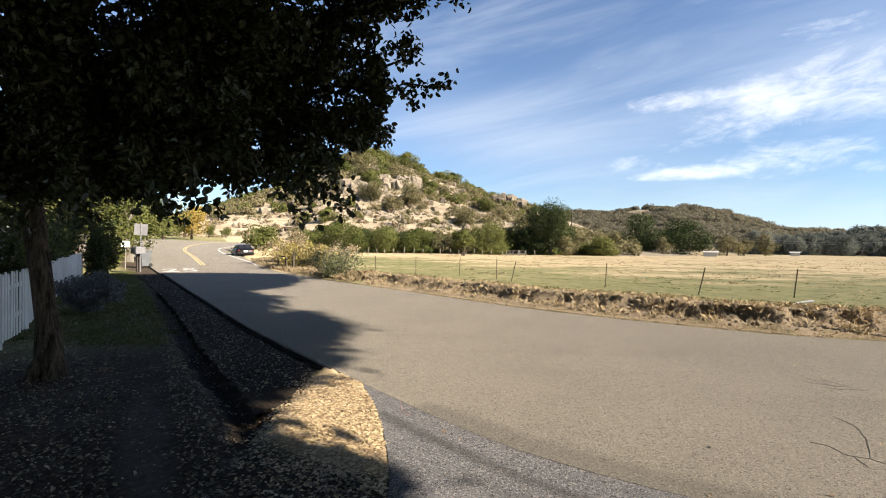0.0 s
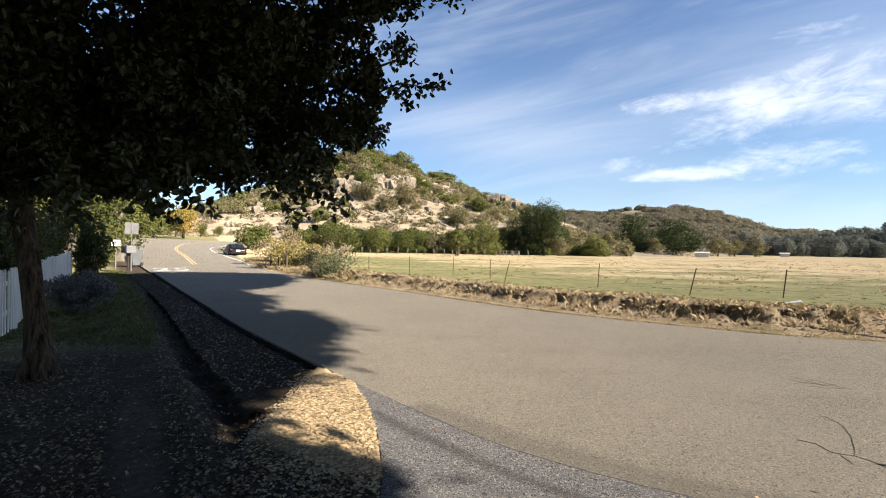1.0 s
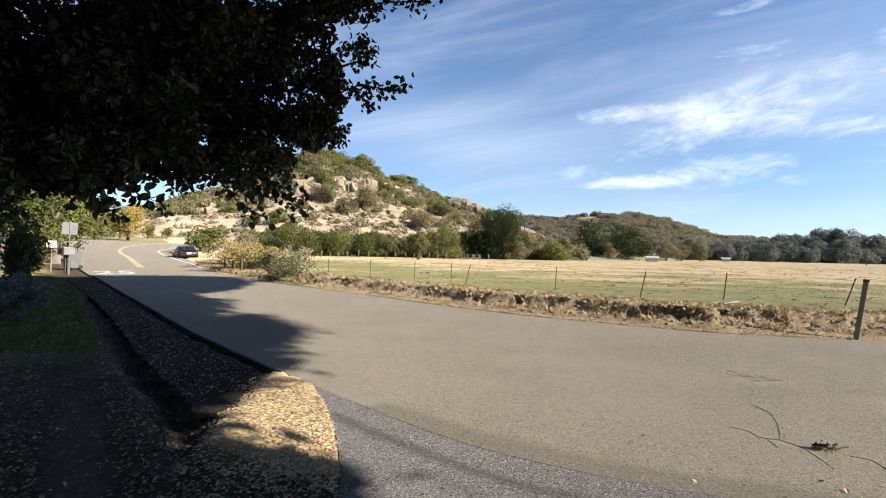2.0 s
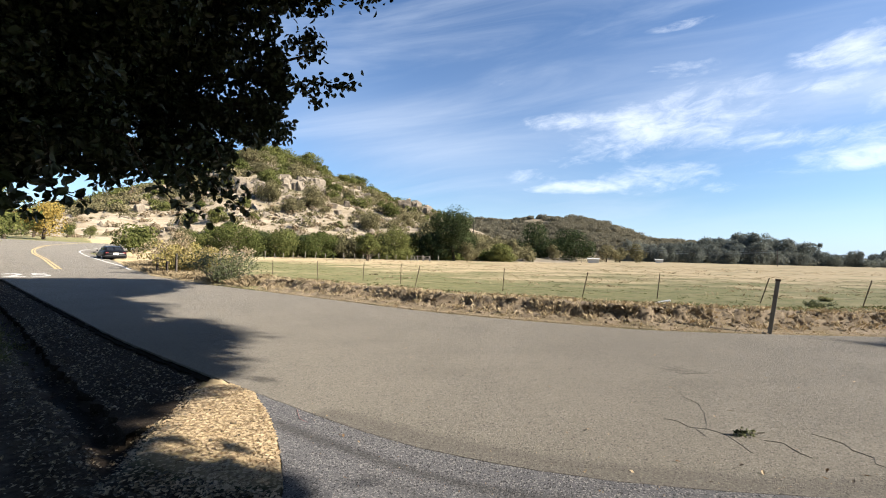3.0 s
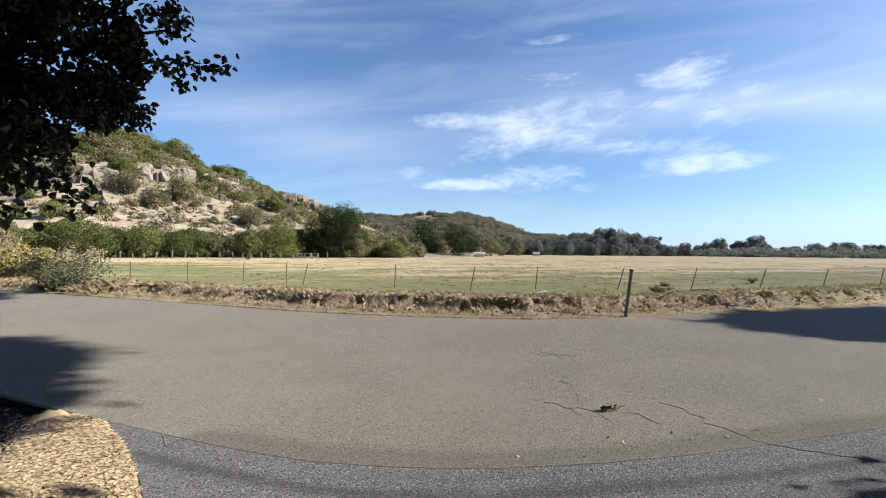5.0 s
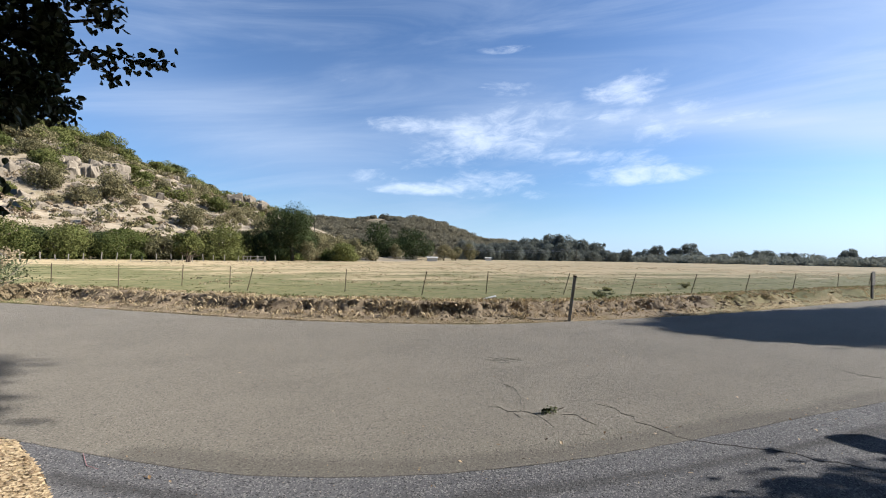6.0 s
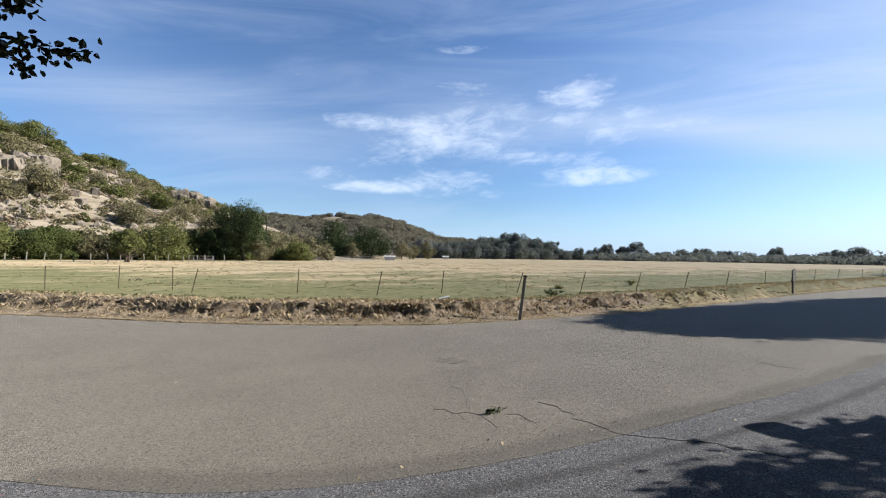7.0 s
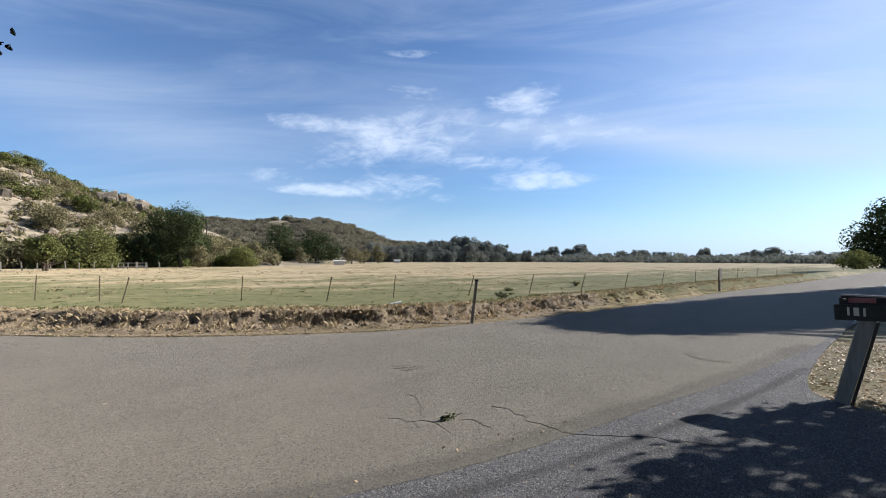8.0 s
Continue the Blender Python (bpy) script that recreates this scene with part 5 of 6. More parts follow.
# extra crown, added only to hide the sky behind and darken the drive's shade
canopy("spreading_oak", (3.0, -13.0, 0), [(-3, -4), (2.4, -3), (13, -6.5), (14, -15), (-5, -15)], 2.8, 9.0, 1900, 0.3, "unseen evergreen oak added behind the drive to block skylight", 57)
for k, ring in enumerate(([(10.2, 6.0), (12.4, 6.5), (18, 5.4), (18, -1.0), (15.8, 0.4), (13.6, 1.7), (12, 2.4), (11.2, 3.5), (10.5, 4.5)], [(18, 5.4), (23, 4.4), (27, 3.2), (29, 2.6), (29, -4), (18, -1.0)], [(29, 2.6), (32.5, 1.7), (41, -1.0), (42, -6), (29, -4)])):
    canopy("shade_oak", (25.0 + 10.0 * k, -8.5 - k, 0), ring, 5.0, 15.0, 650, 0.3, "tall evergreen oak along the lane", 53 + k, 0.3)


# ---- ground cover ----
def blades(rng, x, y, z, tall, wide, lean):
    """Grass blades: bent slivers of three corners each side."""
    n = len(x)
    a = rng.uniform(0, 2 * math.pi, n)
    d = np.stack([np.cos(a), np.sin(a), np.zeros(n)], 1)
    s = np.stack([-np.sin(a), np.cos(a), np.zeros(n)], 1)
    t = (tall * rng.uniform(0.5, 1.25, n))[:, None]
    L = (lean * rng.uniform(0.2, 1.6, n))[:, None]
    p = np.stack([x, y, z], 1)
    up = np.array([0, 0, 1.0])
    w = wide * rng.uniform(0.7, 1.3, n)[:, None]
    v = np.stack([p - s * w, p + s * w, p + up * t * 0.6 + d * L * t * 0.4 + s * w * 0.7, p + up * t * (1 - 0.25 * L) + d * L * t, p + up * t * 0.6 + d * L * t * 0.4 - s * w * 0.7], 1).reshape(-1, 3)
    i = np.arange(n)[:, None] * 5
    return v, np.hstack([i, i + 1, i + 2, i + 3, i + 4])


def along_far(rng, n, s0, s1, d0, d1):
    """Random spots beside the far edge: between two lengths along it and two distances from it."""
    line = spline(FAR_EDGE[2:], 0.12)
    i = rng.integers(int(s0 / 0.12), min(int(s1 / 0.12), len(line) - 2), n)
    way = line[i + 1] - line[i]
    way /= np.linalg.norm(way, axis=1)[:, None]
    side = np.stack([-way[:, 1], way[:, 0]], 1)
    p = line[i] + side * rng.uniform(d0, d1, (n, 1))
    return p[:, 0], p[:, 1]


def cover(name, x, y, tall, wide, lean, material, label, seed, sink=0.02):
    rng = np.random.default_rng(seed)
    z = land(x, y)[0] - sink
    v, f = blades(rng, x, y, z, tall, wide, lean)
    return tagged(new(name, fast_mesh(name, v, f, material)), label, "grass", kind="stuff")


def tufts(rng, x, y, per, spread):
    return np.repeat(x, per) + rng.normal(size=len(x) * per) * spread, np.repeat(y, per) + rng.normal(size=len(y) * per) * spread


def build_grass():
    rng = np.random.default_rng(61)
    x, y = along_far(rng, 2600, 1, 70, 0.02, 0.7)
    x, y = tufts(rng, x, y, 9, 0.06)
    cover("verge_grass", x, y, 0.055, 0.003, 0.9, STRAW, "bleached dry grass along the lane's verge", 62)
    x, y = along_far(rng, 330, 6, 30, 0.3, 1.3)
    x, y = tufts(rng, x, y, 9, 0.07)
    cover("bank_straw", x, y, 0.15, 0.0032, 0.6, STRAW, "tall bleached straw on the bank", 63)
    x, y = along_far(rng, 1500, 10, 70, 0.75, 2.0)
    x, y = tufts(rng, x, y, 8, 0.05)
    cover("bank_grass", x, y, 0.09, 0.0025, 1.1, STRAW, "dry grass tufts on the clay bank", 64)
    x, y = along_far(rng, 700, 10, 75, 1.3, 5.0)
    x, y = tufts(rng, x, y, 9, 0.12)
    cover("pasture_edge_grass", x, y, 0.12, 0.009, 0.7, GREEN_BLADE, "short green grass behind the bank", 65)
    r, a = np.sqrt(rng.uniform(17**2, 75**2, 1700)), np.radians(rng.uniform(-12, 84, 1700))
    x, y = r * np.sin(a), r * np.cos(a)
    k = past_far(x, y) > 4
    x, y = tufts(rng, x[k], y[k], 9, 0.16)
    cover("pasture_grass", x, y, 0.08, 0.010, 1.7, GREEN_BLADE, "grazed grass tufts on the pasture", 66)
    r, a = np.sqrt(rng.uniform(30**2, 150**2, 2400)), np.radians(rng.uniform(-10, 86, 2400))
    x, y = r * np.sin(a), r * np.cos(a)
    k = (past_far(x, y) > 12) & (wavy(x, y, 0.09, 2.0) + wavy(x, y, 0.3, 1.0) * 0.6 > -0.15)
    x, y = tufts(rng, x[k], y[k], 7, 0.3)
    cover("pasture_straw", x, y, 0.20, 0.02, 1.1, STRAW, "patches of tall dry straw across the pasture", 67)
    x, y = rng.uniform(-17, -3.5, 5200), rng.uniform(18, 42, 5200)
    k = (past_far(x, y) > 0.25) & (past_far(x, y) < 7)
    x, y = tufts(rng, x[k], y[k], 12, 0.12)
    cover("verge_weeds", x, y, 0.28, 0.007, 0.7, STRAW, "knee-high dry weeds at the bend of the lane", 69)
    x, y = rng.uniform(-18, -4.5, 7000), rng.uniform(7.0, 25, 7000)
    k = np.abs(past_near(x, y) - 3.0) < 1.8
    x, y = tufts(rng, x[k], y[k], 14, 0.12)
    cover("garden_grass", x, y, 0.09, 0.007, 0.7, GREEN_BLADE, "green grass in the shade by the picket fence", 68)


build_grass()


SHOULDER_EDGE = [tuple(q) for q in shoulder_a[::8]] + [tuple(q) for q in shoulder_b[::-8]]


def scatter_leaves(name, x, y, label, seed, size=0.055, lift=0.012, material=LITTER, on=None, flat=0.3):
    """Fallen leaves lying nearly flat and slightly curled."""
    rng = np.random.default_rng(seed)
    n = len(x)
    z = (np.where(inside(SHOULDER_EDGE, x, y), np.maximum(land(x, y)[0], -0.048), land(x, y)[0]) if on is None else np.full(n, on)) + rng.uniform(0.004, lift, n)
    a = rng.uniform(0, 2 * math.pi, n)
    tilt = rng.normal(size=(n, 2)) * flat
    u = np.stack([np.cos(a), np.sin(a), tilt[:, 0]], 1)
    v = np.stack([-np.sin(a), np.cos(a), tilt[:, 1]], 1)
    L = (size * rng.uniform(0.5, 1.35, n))[:, None]
    p = np.stack([x, y, z], 1)
    curl = np.array([0, 0, 1.0]) * L * rng.uniform(0.0, flat, (n, 1))
    pts = np.stack([p - u * L * 0.5, p + v * L * 0.3 + curl, p + u * L * 0.5 + curl * 0.5, p - v * L * 0.3 + curl], 1).reshape(-1, 3)
    i = np.arange(n)[:, None] * 4
    return tagged(new(name, fast_mesh(name, pts, np.hstack([i, i + 1, i + 2, i + 3]), material)), label, "fallen leaves", kind="stuff")


def build_litter():
    rng = np.random.default_rng(71)
    r, a = rng.uniform(1.8, 13, 46000), np.radians(rng.uniform(-58, 4, 46000))
    x, y = r * np.sin(a), r * np.cos(a)
    d = past_near(x, y)
    dd = np.abs(side_of(np.stack([x, y], 1), DITCH))
    keep = np.where(np.abs(side_of(np.stack([x, y], 1), FOOTWAY)) < 0.22, 0.25, 0.9) * np.where(d < 0.9, 0.8, 1.0) * np.where(dd < 0.12, 0.25, 1.0)
    # dark litter is thinned over the corner's painted sunlit patch
    bare = (heap(x, y) > 0.5) & (y + 0.55 * (x + 0.4) > 2.85)
    k = (d > 0.16) & (x < -0.45) & (rng.random(len(x)) < keep) & ~(bare & (rng.random(len(x)) < 0.93))
    scatter_leaves("leaf_litter", x[k], y[k], "dry brown leaves strewn over shaded earth", 72, 0.036, 0.016, SHADE_LITTER)
    x, y = rng.uniform(-16, -4, 30000), rng.uniform(8, 22, 30000)
    d = past_near(x, y)
    k = (d > 0.12) & (d < 2.6 + 0.8 * rng.random(len(x))) & (rng.random(len(x)) < 0.7)
    scatter_leaves("leaf_litter", x[k], y[k], "dry leaves strewn along the shaded shoulder", 77, 0.045, 0.016, SHADE_LITTER)
    x, y = rng.uniform(-2.2, -0.3, 21000), rng.uniform(2.2, 5.3, 21000)
    d = past_near(x, y)
    edge = drive_edge(y) + 0.015 + 0.02 * np.sin(y * 17.0)
    k = (d > 0.02) & (x < edge + rng.normal(size=len(x)) * 0.03) & (((x > -0.75 - 0.75 * rng.random(len(x)) ** 1.5) & (y > 2.6 + 0.5 * rng.random(len(x)))) | ((y > 3.5 + 0.3 * rng.random(len(x))) & (x > -1.8 + 0.4 * rng.random(len(x)))))
    scatter_leaves("leaf_heap", x[k], y[k], "thick heap of tan fallen leaves at the drive's corner", 73, 0.038, 0.009, flat=0.1)
    x, y = rng.uniform(6.7, 13, 12000), rng.uniform(-4.5, 1.0, 12000)
    d = past_near(x, y)
    edge = np.interp(y, [-4.5, -0.6, 0.2, 0.62, 1.0], [6.6, 6.95, 7.25, 7.6, 8.2])
    k = (d > 0.0) & (x > edge + rng.normal(size=len(x)) * 0.06)
    scatter_leaves("leaf_litter", x[k], y[k], "tan leaves on the earth round the mailbox", 74, 0.045)
    x, y = rng.uniform(-0.2, 9, 420), rng.uniform(0.5, 9, 420)
    near = past_near(x, y)
    k = rng.random(len(x)) < np.where(near > -0.9, 0.4, 0.14)
    scatter_leaves("stray_leaves", x[k], y[k], "stray leaves and grit on the asphalt", 75, 0.035, 0.008, LITTER, 0.002)
    r, a = rng.uniform(1.6, 9, 2600), np.radians(rng.uniform(-8, 92, 2600))
    x, y = r * np.sin(a), r * np.cos(a)
    k = (past_far(x, y) < -0.05) & (x > -0.3) & (rng.random(len(x)) < np.where(np.abs(past_near(x, y)) < 0.6, 0.8, 0.3))
    scatter_leaves("road_grit", x[k], y[k], "pale grit and crumbs strewn on the asphalt", 76, 0.011, 0.008, LITTER, 0.001)


build_litter()


def clods():
    """Crumbling lumps of clay on the bank's face, joined."""
    rng = np.random.default_rng(81)
    pr = random.Random(81)
    x, y = along_far(rng, 1200, 14, 40, 0.3, 1.15)
    z = land(x, y)[0]
    bm = bmesh.new()
    bmesh.ops.create_icosphere(bm, subdivisions=1, radius=1.0)
    ball = np.array([v.co[:] for v in bm.verts])
    tri = np.array([[v.index for v in f.verts] for f in bm.faces])
    bm.free()
    s = rng.gamma(1.5, 0.010, len(x)) + 0.008
    jag = 1 + 0.35 * rng.normal(size=(len(x), len(ball), 1)) * 0.6
    v = ball[None] * jag * (s[:, None, None] * rng.uniform(0.6, 1.4, (len(x), 1, 3))) + np.stack([x, y, z], 1)[:, None]
    f = tri[None] + (np.arange(len(x)) * len(ball))[:, None, None]
    tagged(new("bank_clods", fast_mesh("bank_clods", v.reshape(-1, 3), f.reshape(-1, 3), CLOD)), "crumbling clay clods on the eroded bank", "earth", kind="stuff")


clods()


# ---- bushes ----
def bush(name, at, wide, tall, material, label, seed, count=2400, leaf=0.09, stems=9, kind="hex", open_=0.5, bark=GREY_BARK, droop=0.0, deep=None):
    """A shrub: forked stems from one foot, with leaves in lumps round their tips."""
    rng, pr = np.random.default_rng(seed), random.Random(seed)
    ob = thing(name, at, label, "bush")
    cloud = []
    for i in range(stems):
        verts, faces = [], []
        a = 2 * math.pi * (i + pr.random()) / stems
        q = pr.uniform(0.15, 0.5)
        tip = Vector((math.cos(a) * q * wide, math.sin(a) * q * (deep or wide), tall * pr.uniform(0.55, 1.0) * (1.15 - 0.6 * q)))
        pts = bend((0, 0, -0.05), tip, 5, 0.08, pr, 0.05)
        limb_into(verts, faces, pts, [0.03, 0.024, 0.018, 0.012, 0.005], 5, 0.1, pr)
        child("stem", fast_mesh("stem", verts, faces, bark), ob)
        for k in range(4):
            c = Vector((0, 0, 0.1)).lerp(tip, 0.16 + 0.28 * k) + Vector((pr.uniform(-1, 1), pr.uniform(-1, 1), pr.uniform(-0.5, 0.5))) * wide * 0.1
            cloud.append(in_blob(rng, count // (stems * 4), c, (wide * 0.13, wide * 0.13, tall * 0.16), open_ * 0.5))
    pts = np.vstack(cloud)
    pts[:, 2] = np.abs(pts[:, 2])
    v, f = leaves(rng, pts, leaf, leaf * 0.45, droop=droop, kind=kind)
    child("foliage", fast_mesh("foliage", v, f, material), ob)
    return ob


bush("green_bush", (-5.2, 20.5, 0.0), 3.5, 1.35, BUSH_LEAF, "loose sprawling green shrub at the bend of the lane", 91, 3000, 0.10, 26)
bush("yellow_bush", (-9.6, 28.0, 0.0), 3.4, 1.75, YELLOW_LEAF, "yellowing autumn shrub beside the lane", 92, 3000, 0.15, 16)
bush("yellow_bush", (-7.6, 26.8, 0.0), 2.4, 1.4, YELLOW_LEAF, "smaller yellowing autumn shrub beside the lane", 93, 1700, 0.14, 12)
bush("dry_bush", (-11.9, 33.6, 0.0), 3.6, 2.3, STRAW, "bleached dry weeds behind the yellow shrub", 94, 3600, 0.16, 16)
bush("dry_bush", (-8.6, 34.0, -0.3), 4.2, 1.7, STRAW, "pale dead weeds at the pasture corner", 95, 3000, 0.16, 14)
bush("bank_weed", (-2.4, 18.0, 0.0), 0.9, 0.35, STRAW, "dry weed clump on the verge", 96, 500, 0.06, 7)
bush("lavender_bush", (-8.3, 10.05, -0.05), 1.55, 0.78, LAVENDER, "grey-blue lavender mound in front of the picket fence", 97, 11000, 0.07, 20, "quad", 0.3, droop=-1.6, deep=1.3)
for name, az, d, w, h, mat, text, seed in (("garden_shrub", -38.6, 24.5, 1.7, 2.5, TREE_LEAF, "dark green shrub beside the fence end", 98), ("garden_shrub", -43.4, 20.0, 2.6, 2.7, GARDEN_LEAF, "yellow-green garden shrub behind the pickets", 99),
                                           ("garden_shrub", -41.9, 23.5, 2.0, 2.5, GARDEN_LEAF, "yellow-green garden shrub behind the pickets", 100), ("garden_shrub", -46.0, 15.0, 2.6, 2.4, GARDEN_LEAF, "yellow-green garden shrub behind the pickets", 105),
                                           ("garden_shrub", -37.6, 34.0, 2.6, 3.0, OLIVE_LEAF, "olive shrub behind the roadside mailbox", 101)):
    p = polar(az, d)
    bush(name, (p.x, p.y, 0.0), w, h, mat, text, seed, 4200, 0.13, 14)
bush("field_weed", (24.6, 17.6, -0.5), 0.7, 0.25, GREEN_BLADE, "low dark weed on the pasture", 102, 600, 0.09, 7)
bush("field_weed", (18.3, 13.4, -0.3), 0.9, 0.3, BUSH_LEAF, "low weed behind the bank", 103, 700, 0.09, 7)
bush("field_weed", (34.0, 17.5, -0.5), 1.0, 0.4, GREEN_BLADE, "low dark weed on the pasture", 104, 600, 0.09, 7)


# ---- picket fence ----
def picket_fence():
    fence = thing("picket_fence", (-6.0, 5.5, 0.0), "white painted wooden picket fence with weathered boards", "fence")
    o = Vector((-6.0, 5.5, 0.0))
    line = spline([(-5.6, 4.8), (-6.45, 6.2), (-7.3, 7.5), (-9.7, 10.6), (-13.0, 15.0), (-15.9, 19.0)], 0.165)
    shapes = []
    pr = random.Random(7)
    for i in range(4):
        bm = bmesh.new()
        w, t, h = 0.066, 0.016, 1.02 + 0.012 * i
        pts = [(-w / 2, 0), (w / 2, 0), (w / 2, h - 0.05), (0.012, h), (-0.012, h), (-w / 2, h - 0.05)]
        front = [bm.verts.new((x, -t / 2, z)) for x, z in pts]
        rear = [bm.verts.new((x, t / 2, z)) for x, z in pts]
        bm.faces.new(front)
        bm.faces.new(rear[::-1])
        for k in range(6):
            bm.faces.new((front[k], rear[k], rear[(k + 1) % 6], front[(k + 1) % 6]))
        me = bpy.data.meshes.new("picket")
        bm.to_mesh(me)
        bm.free()
        me.materials.append(WHITE)
        shapes.append(me)
    for i in range(1, len(line) - 1):
        if pr.random() < 0.015:
            continue
        way = line[i + 1] - line[i - 1]
        ob = new("picket", pr.choice(shapes))
        ob.parent = fence
        ob.matrix_basis = pose(line[i][0] - o.x, line[i][1] - o.y, 0.07 + pr.uniform(-0.012, 0.012), 0, pr.uniform(-1.5, 1.5), math.degrees(math.atan2(way[1], way[0])))
    for z in (0.35, 0.85):
        for i in range(0, len(line) - 13, 13):
            a, b = Vector((*line[i], z)) - o, Vector((*line[i + 13], z)) - o
            n = (b - a).normalized().cross(Vector((0, 0, 1)))
            bm = box(bmesh.new(), (b - a).length, 0.03, 0.07, (a + b) / 2 - n * 0.03, Matrix.Rotation(math.atan2(b.y - a.y, b.x - a.x), 4, "Z"), 0.004)
            part("rail", bm, WHITE, fence)
    for i in range(0, len(line), 13):
        way = line[min(i + 1, len(line) - 1)] - line[max(i - 1, 0)]
        n = Vector((way[0], way[1], 0)).normalized().cross(Vector((0, 0, 1)))
        a = Vector((*line[i], 0.5)) - o - n * 0.09
        part("post", box(bmesh.new(), 0.085, 0.085, 1.14, a, None, 0.006), WHITE, fence)


picket_fence()


def garden_tools():
    for x, y, dx in ((-11.9, 13.2, 0.25), (-12.0, 13.4, 0.4)):
        ob = thing("garden_stake", (x, y, 0), "dark garden stake leaning on the picket fence", "stake")
        part("shaft", rod(bmesh.new(), (0.35, -0.2, 0), (0.35 - dx, -0.1, 1.1), 0.014), DARK_WOOD, ob)


garden_tools()
make_tree("garden_tree", (-17.9, 19.8, 0), 6.5, 5.0, GARDEN_LEAF, "slim grey-barked garden tree at the fence end", 111, 0.16, 5200, 0.34, GREY_BARK, kind="hex")
make_tree("garden_tree", (-15.5, 12.5, 0), 6.0, 6.0, GARDEN_LEAF, "yellow-green garden tree behind the fence", 112, 0.16, 6000, 0.2, GREY_BARK, kind="hex")
make_tree("garden_tree", (-20.5, 18.5, 0), 7.0, 7.0, OLIVE_LEAF, "green garden tree behind the fence", 113, 0.2, 6000, 0.15, GREY_BARK, kind="hex")
make_tree("garden_tree", (-25.0, 29.5, 0), 8.0, 8.0, OLIVE_LEAF, "green tree behind the roadside mailbox", 114, 0.25, 5200, 0.1, GREY_BARK, kind="hex")
make_tree("garden_tree", (-25.5, 35.0, 0.1), 8.0, 8.5, OLIVE_LEAF, "green tree at the junction's corner", 115, 0.28, 4200, 0.05, GREY_BARK)


# ---- roadside furniture past the oak ----
def road_sign():
    ob = thing("road_sign", (-16.3, 23.2, 0), "square road sign seen from its bare metal back", "sign", turn=33)
    part("pole", box(bmesh.new(), 0.045, 0.03, 2.65, (0, 0, 1.32), None, 0.004), SIGN_BACK, ob)
    part("panel", box(bmesh.new(), 0.6, 0.012, 0.62, (0, 0.03, 2.3), pose(0, 0, 0, 0, 3, 0), 0.003), SIGN_BACK, ob, "bare grey metal back")
    for z in (2.15, 2.45):
        part("bolt", rod(bmesh.new(), (0, 0.0, z), (0, -0.03, z), 0.012), STEEL, ob)


def arched_box(bm, length, wide, tall):
    """A rural mailbox shell: flat floor, straight sides, arched top; its length along x."""
    prof = [(-wide / 2, 0), (wide / 2, 0)] + [(math.cos(a) * wide / 2, tall - wide / 2 + math.sin(a) * wide / 2) for a in np.linspace(0, math.pi, 11)]
    a = [bm.verts.new((-length / 2, y, z)) for y, z in prof]
    b = [bm.verts.new((length / 2, y, z)) for y, z in prof]
    n = len(prof)
    for i in range(n):
        bm.faces.new((a[i], b[i], b[(i + 1) % n], a[(i + 1) % n]))
    bm.faces.new(a[::-1])
    bm.faces.new(b)
    return bm


def far_mailbox():
    ob = thing("roadside_mailbox", (-16.55, 23.35, 0), "large grey metal mailbox on a stout wooden post", "mailbox", turn=-35)
    part("post", box(bmesh.new(), 0.13, 0.13, 1.0, (0, 0, 0.5), None, 0.01), DARK_WOOD, ob)
    bx = part("box", box(bmesh.new(), 0.74, 0.46, 0.38, (0, 0, 1.17), None, 0.03, 2), SIGN_BACK, ob, "grey metal box")
    part("door", box(bmesh.new(), 0.6, 0.012, 0.26, (0, -0.238, 1.17), None, 0.006), SIGN_BACK, bx)
    bin_ = thing("wheelie_bin", (-19.7, 28.3, 0), "grey plastic wheelie bin beside the mailbox", "bin", turn=-20)
    bm = bmesh.new()
    lo = [bm.verts.new((x, y, 0.06)) for x, y in ((-0.24, -0.26), (0.24, -0.26), (0.24, 0.26), (-0.24, 0.26))]
    hi = [bm.verts.new((x, y, 1.0)) for x, y in ((-0.31, -0.36), (0.31, -0.36), (0.31, 0.36), (-0.31, 0.36))]
    for k in range(4):
        bm.faces.new((lo[k], lo[(k + 1) % 4], hi[(k + 1) % 4], hi[k]))
    bm.faces.new(lo[::-1])
    bm.faces.new(hi)
    part("body", bm, BIN, bin_)
    part("lid", box(bmesh.new(), 0.66, 0.78, 0.06, (0, 0, 1.03), pose(0, 0, 0, 3, 0, 0), 0.02, 2), BIN, bin_, "slightly domed lid")
    for x in (-0.25, 0.25):
        part("wheel", rod(bmesh.new(), (x - 0.03, 0.3, 0.12), (x + 0.03, 0.3, 0.12), 0.12, None, 14), TYRE, bin_)
    board = thing("small_sign", (-18.6, 25.2, 0), "small white board on a thin stake", "sign", turn=30)
    part("stake", box(bmesh.new(), 0.04, 0.03, 1.5, (0, 0, 0.75), None, 0.004), WOOD, board)
    part("board", box(bmesh.new(), 0.42, 0.02, 0.36, (0, -0.03, 1.5), None, 0.004), WHITE, board)


road_sign()
far_mailbox()


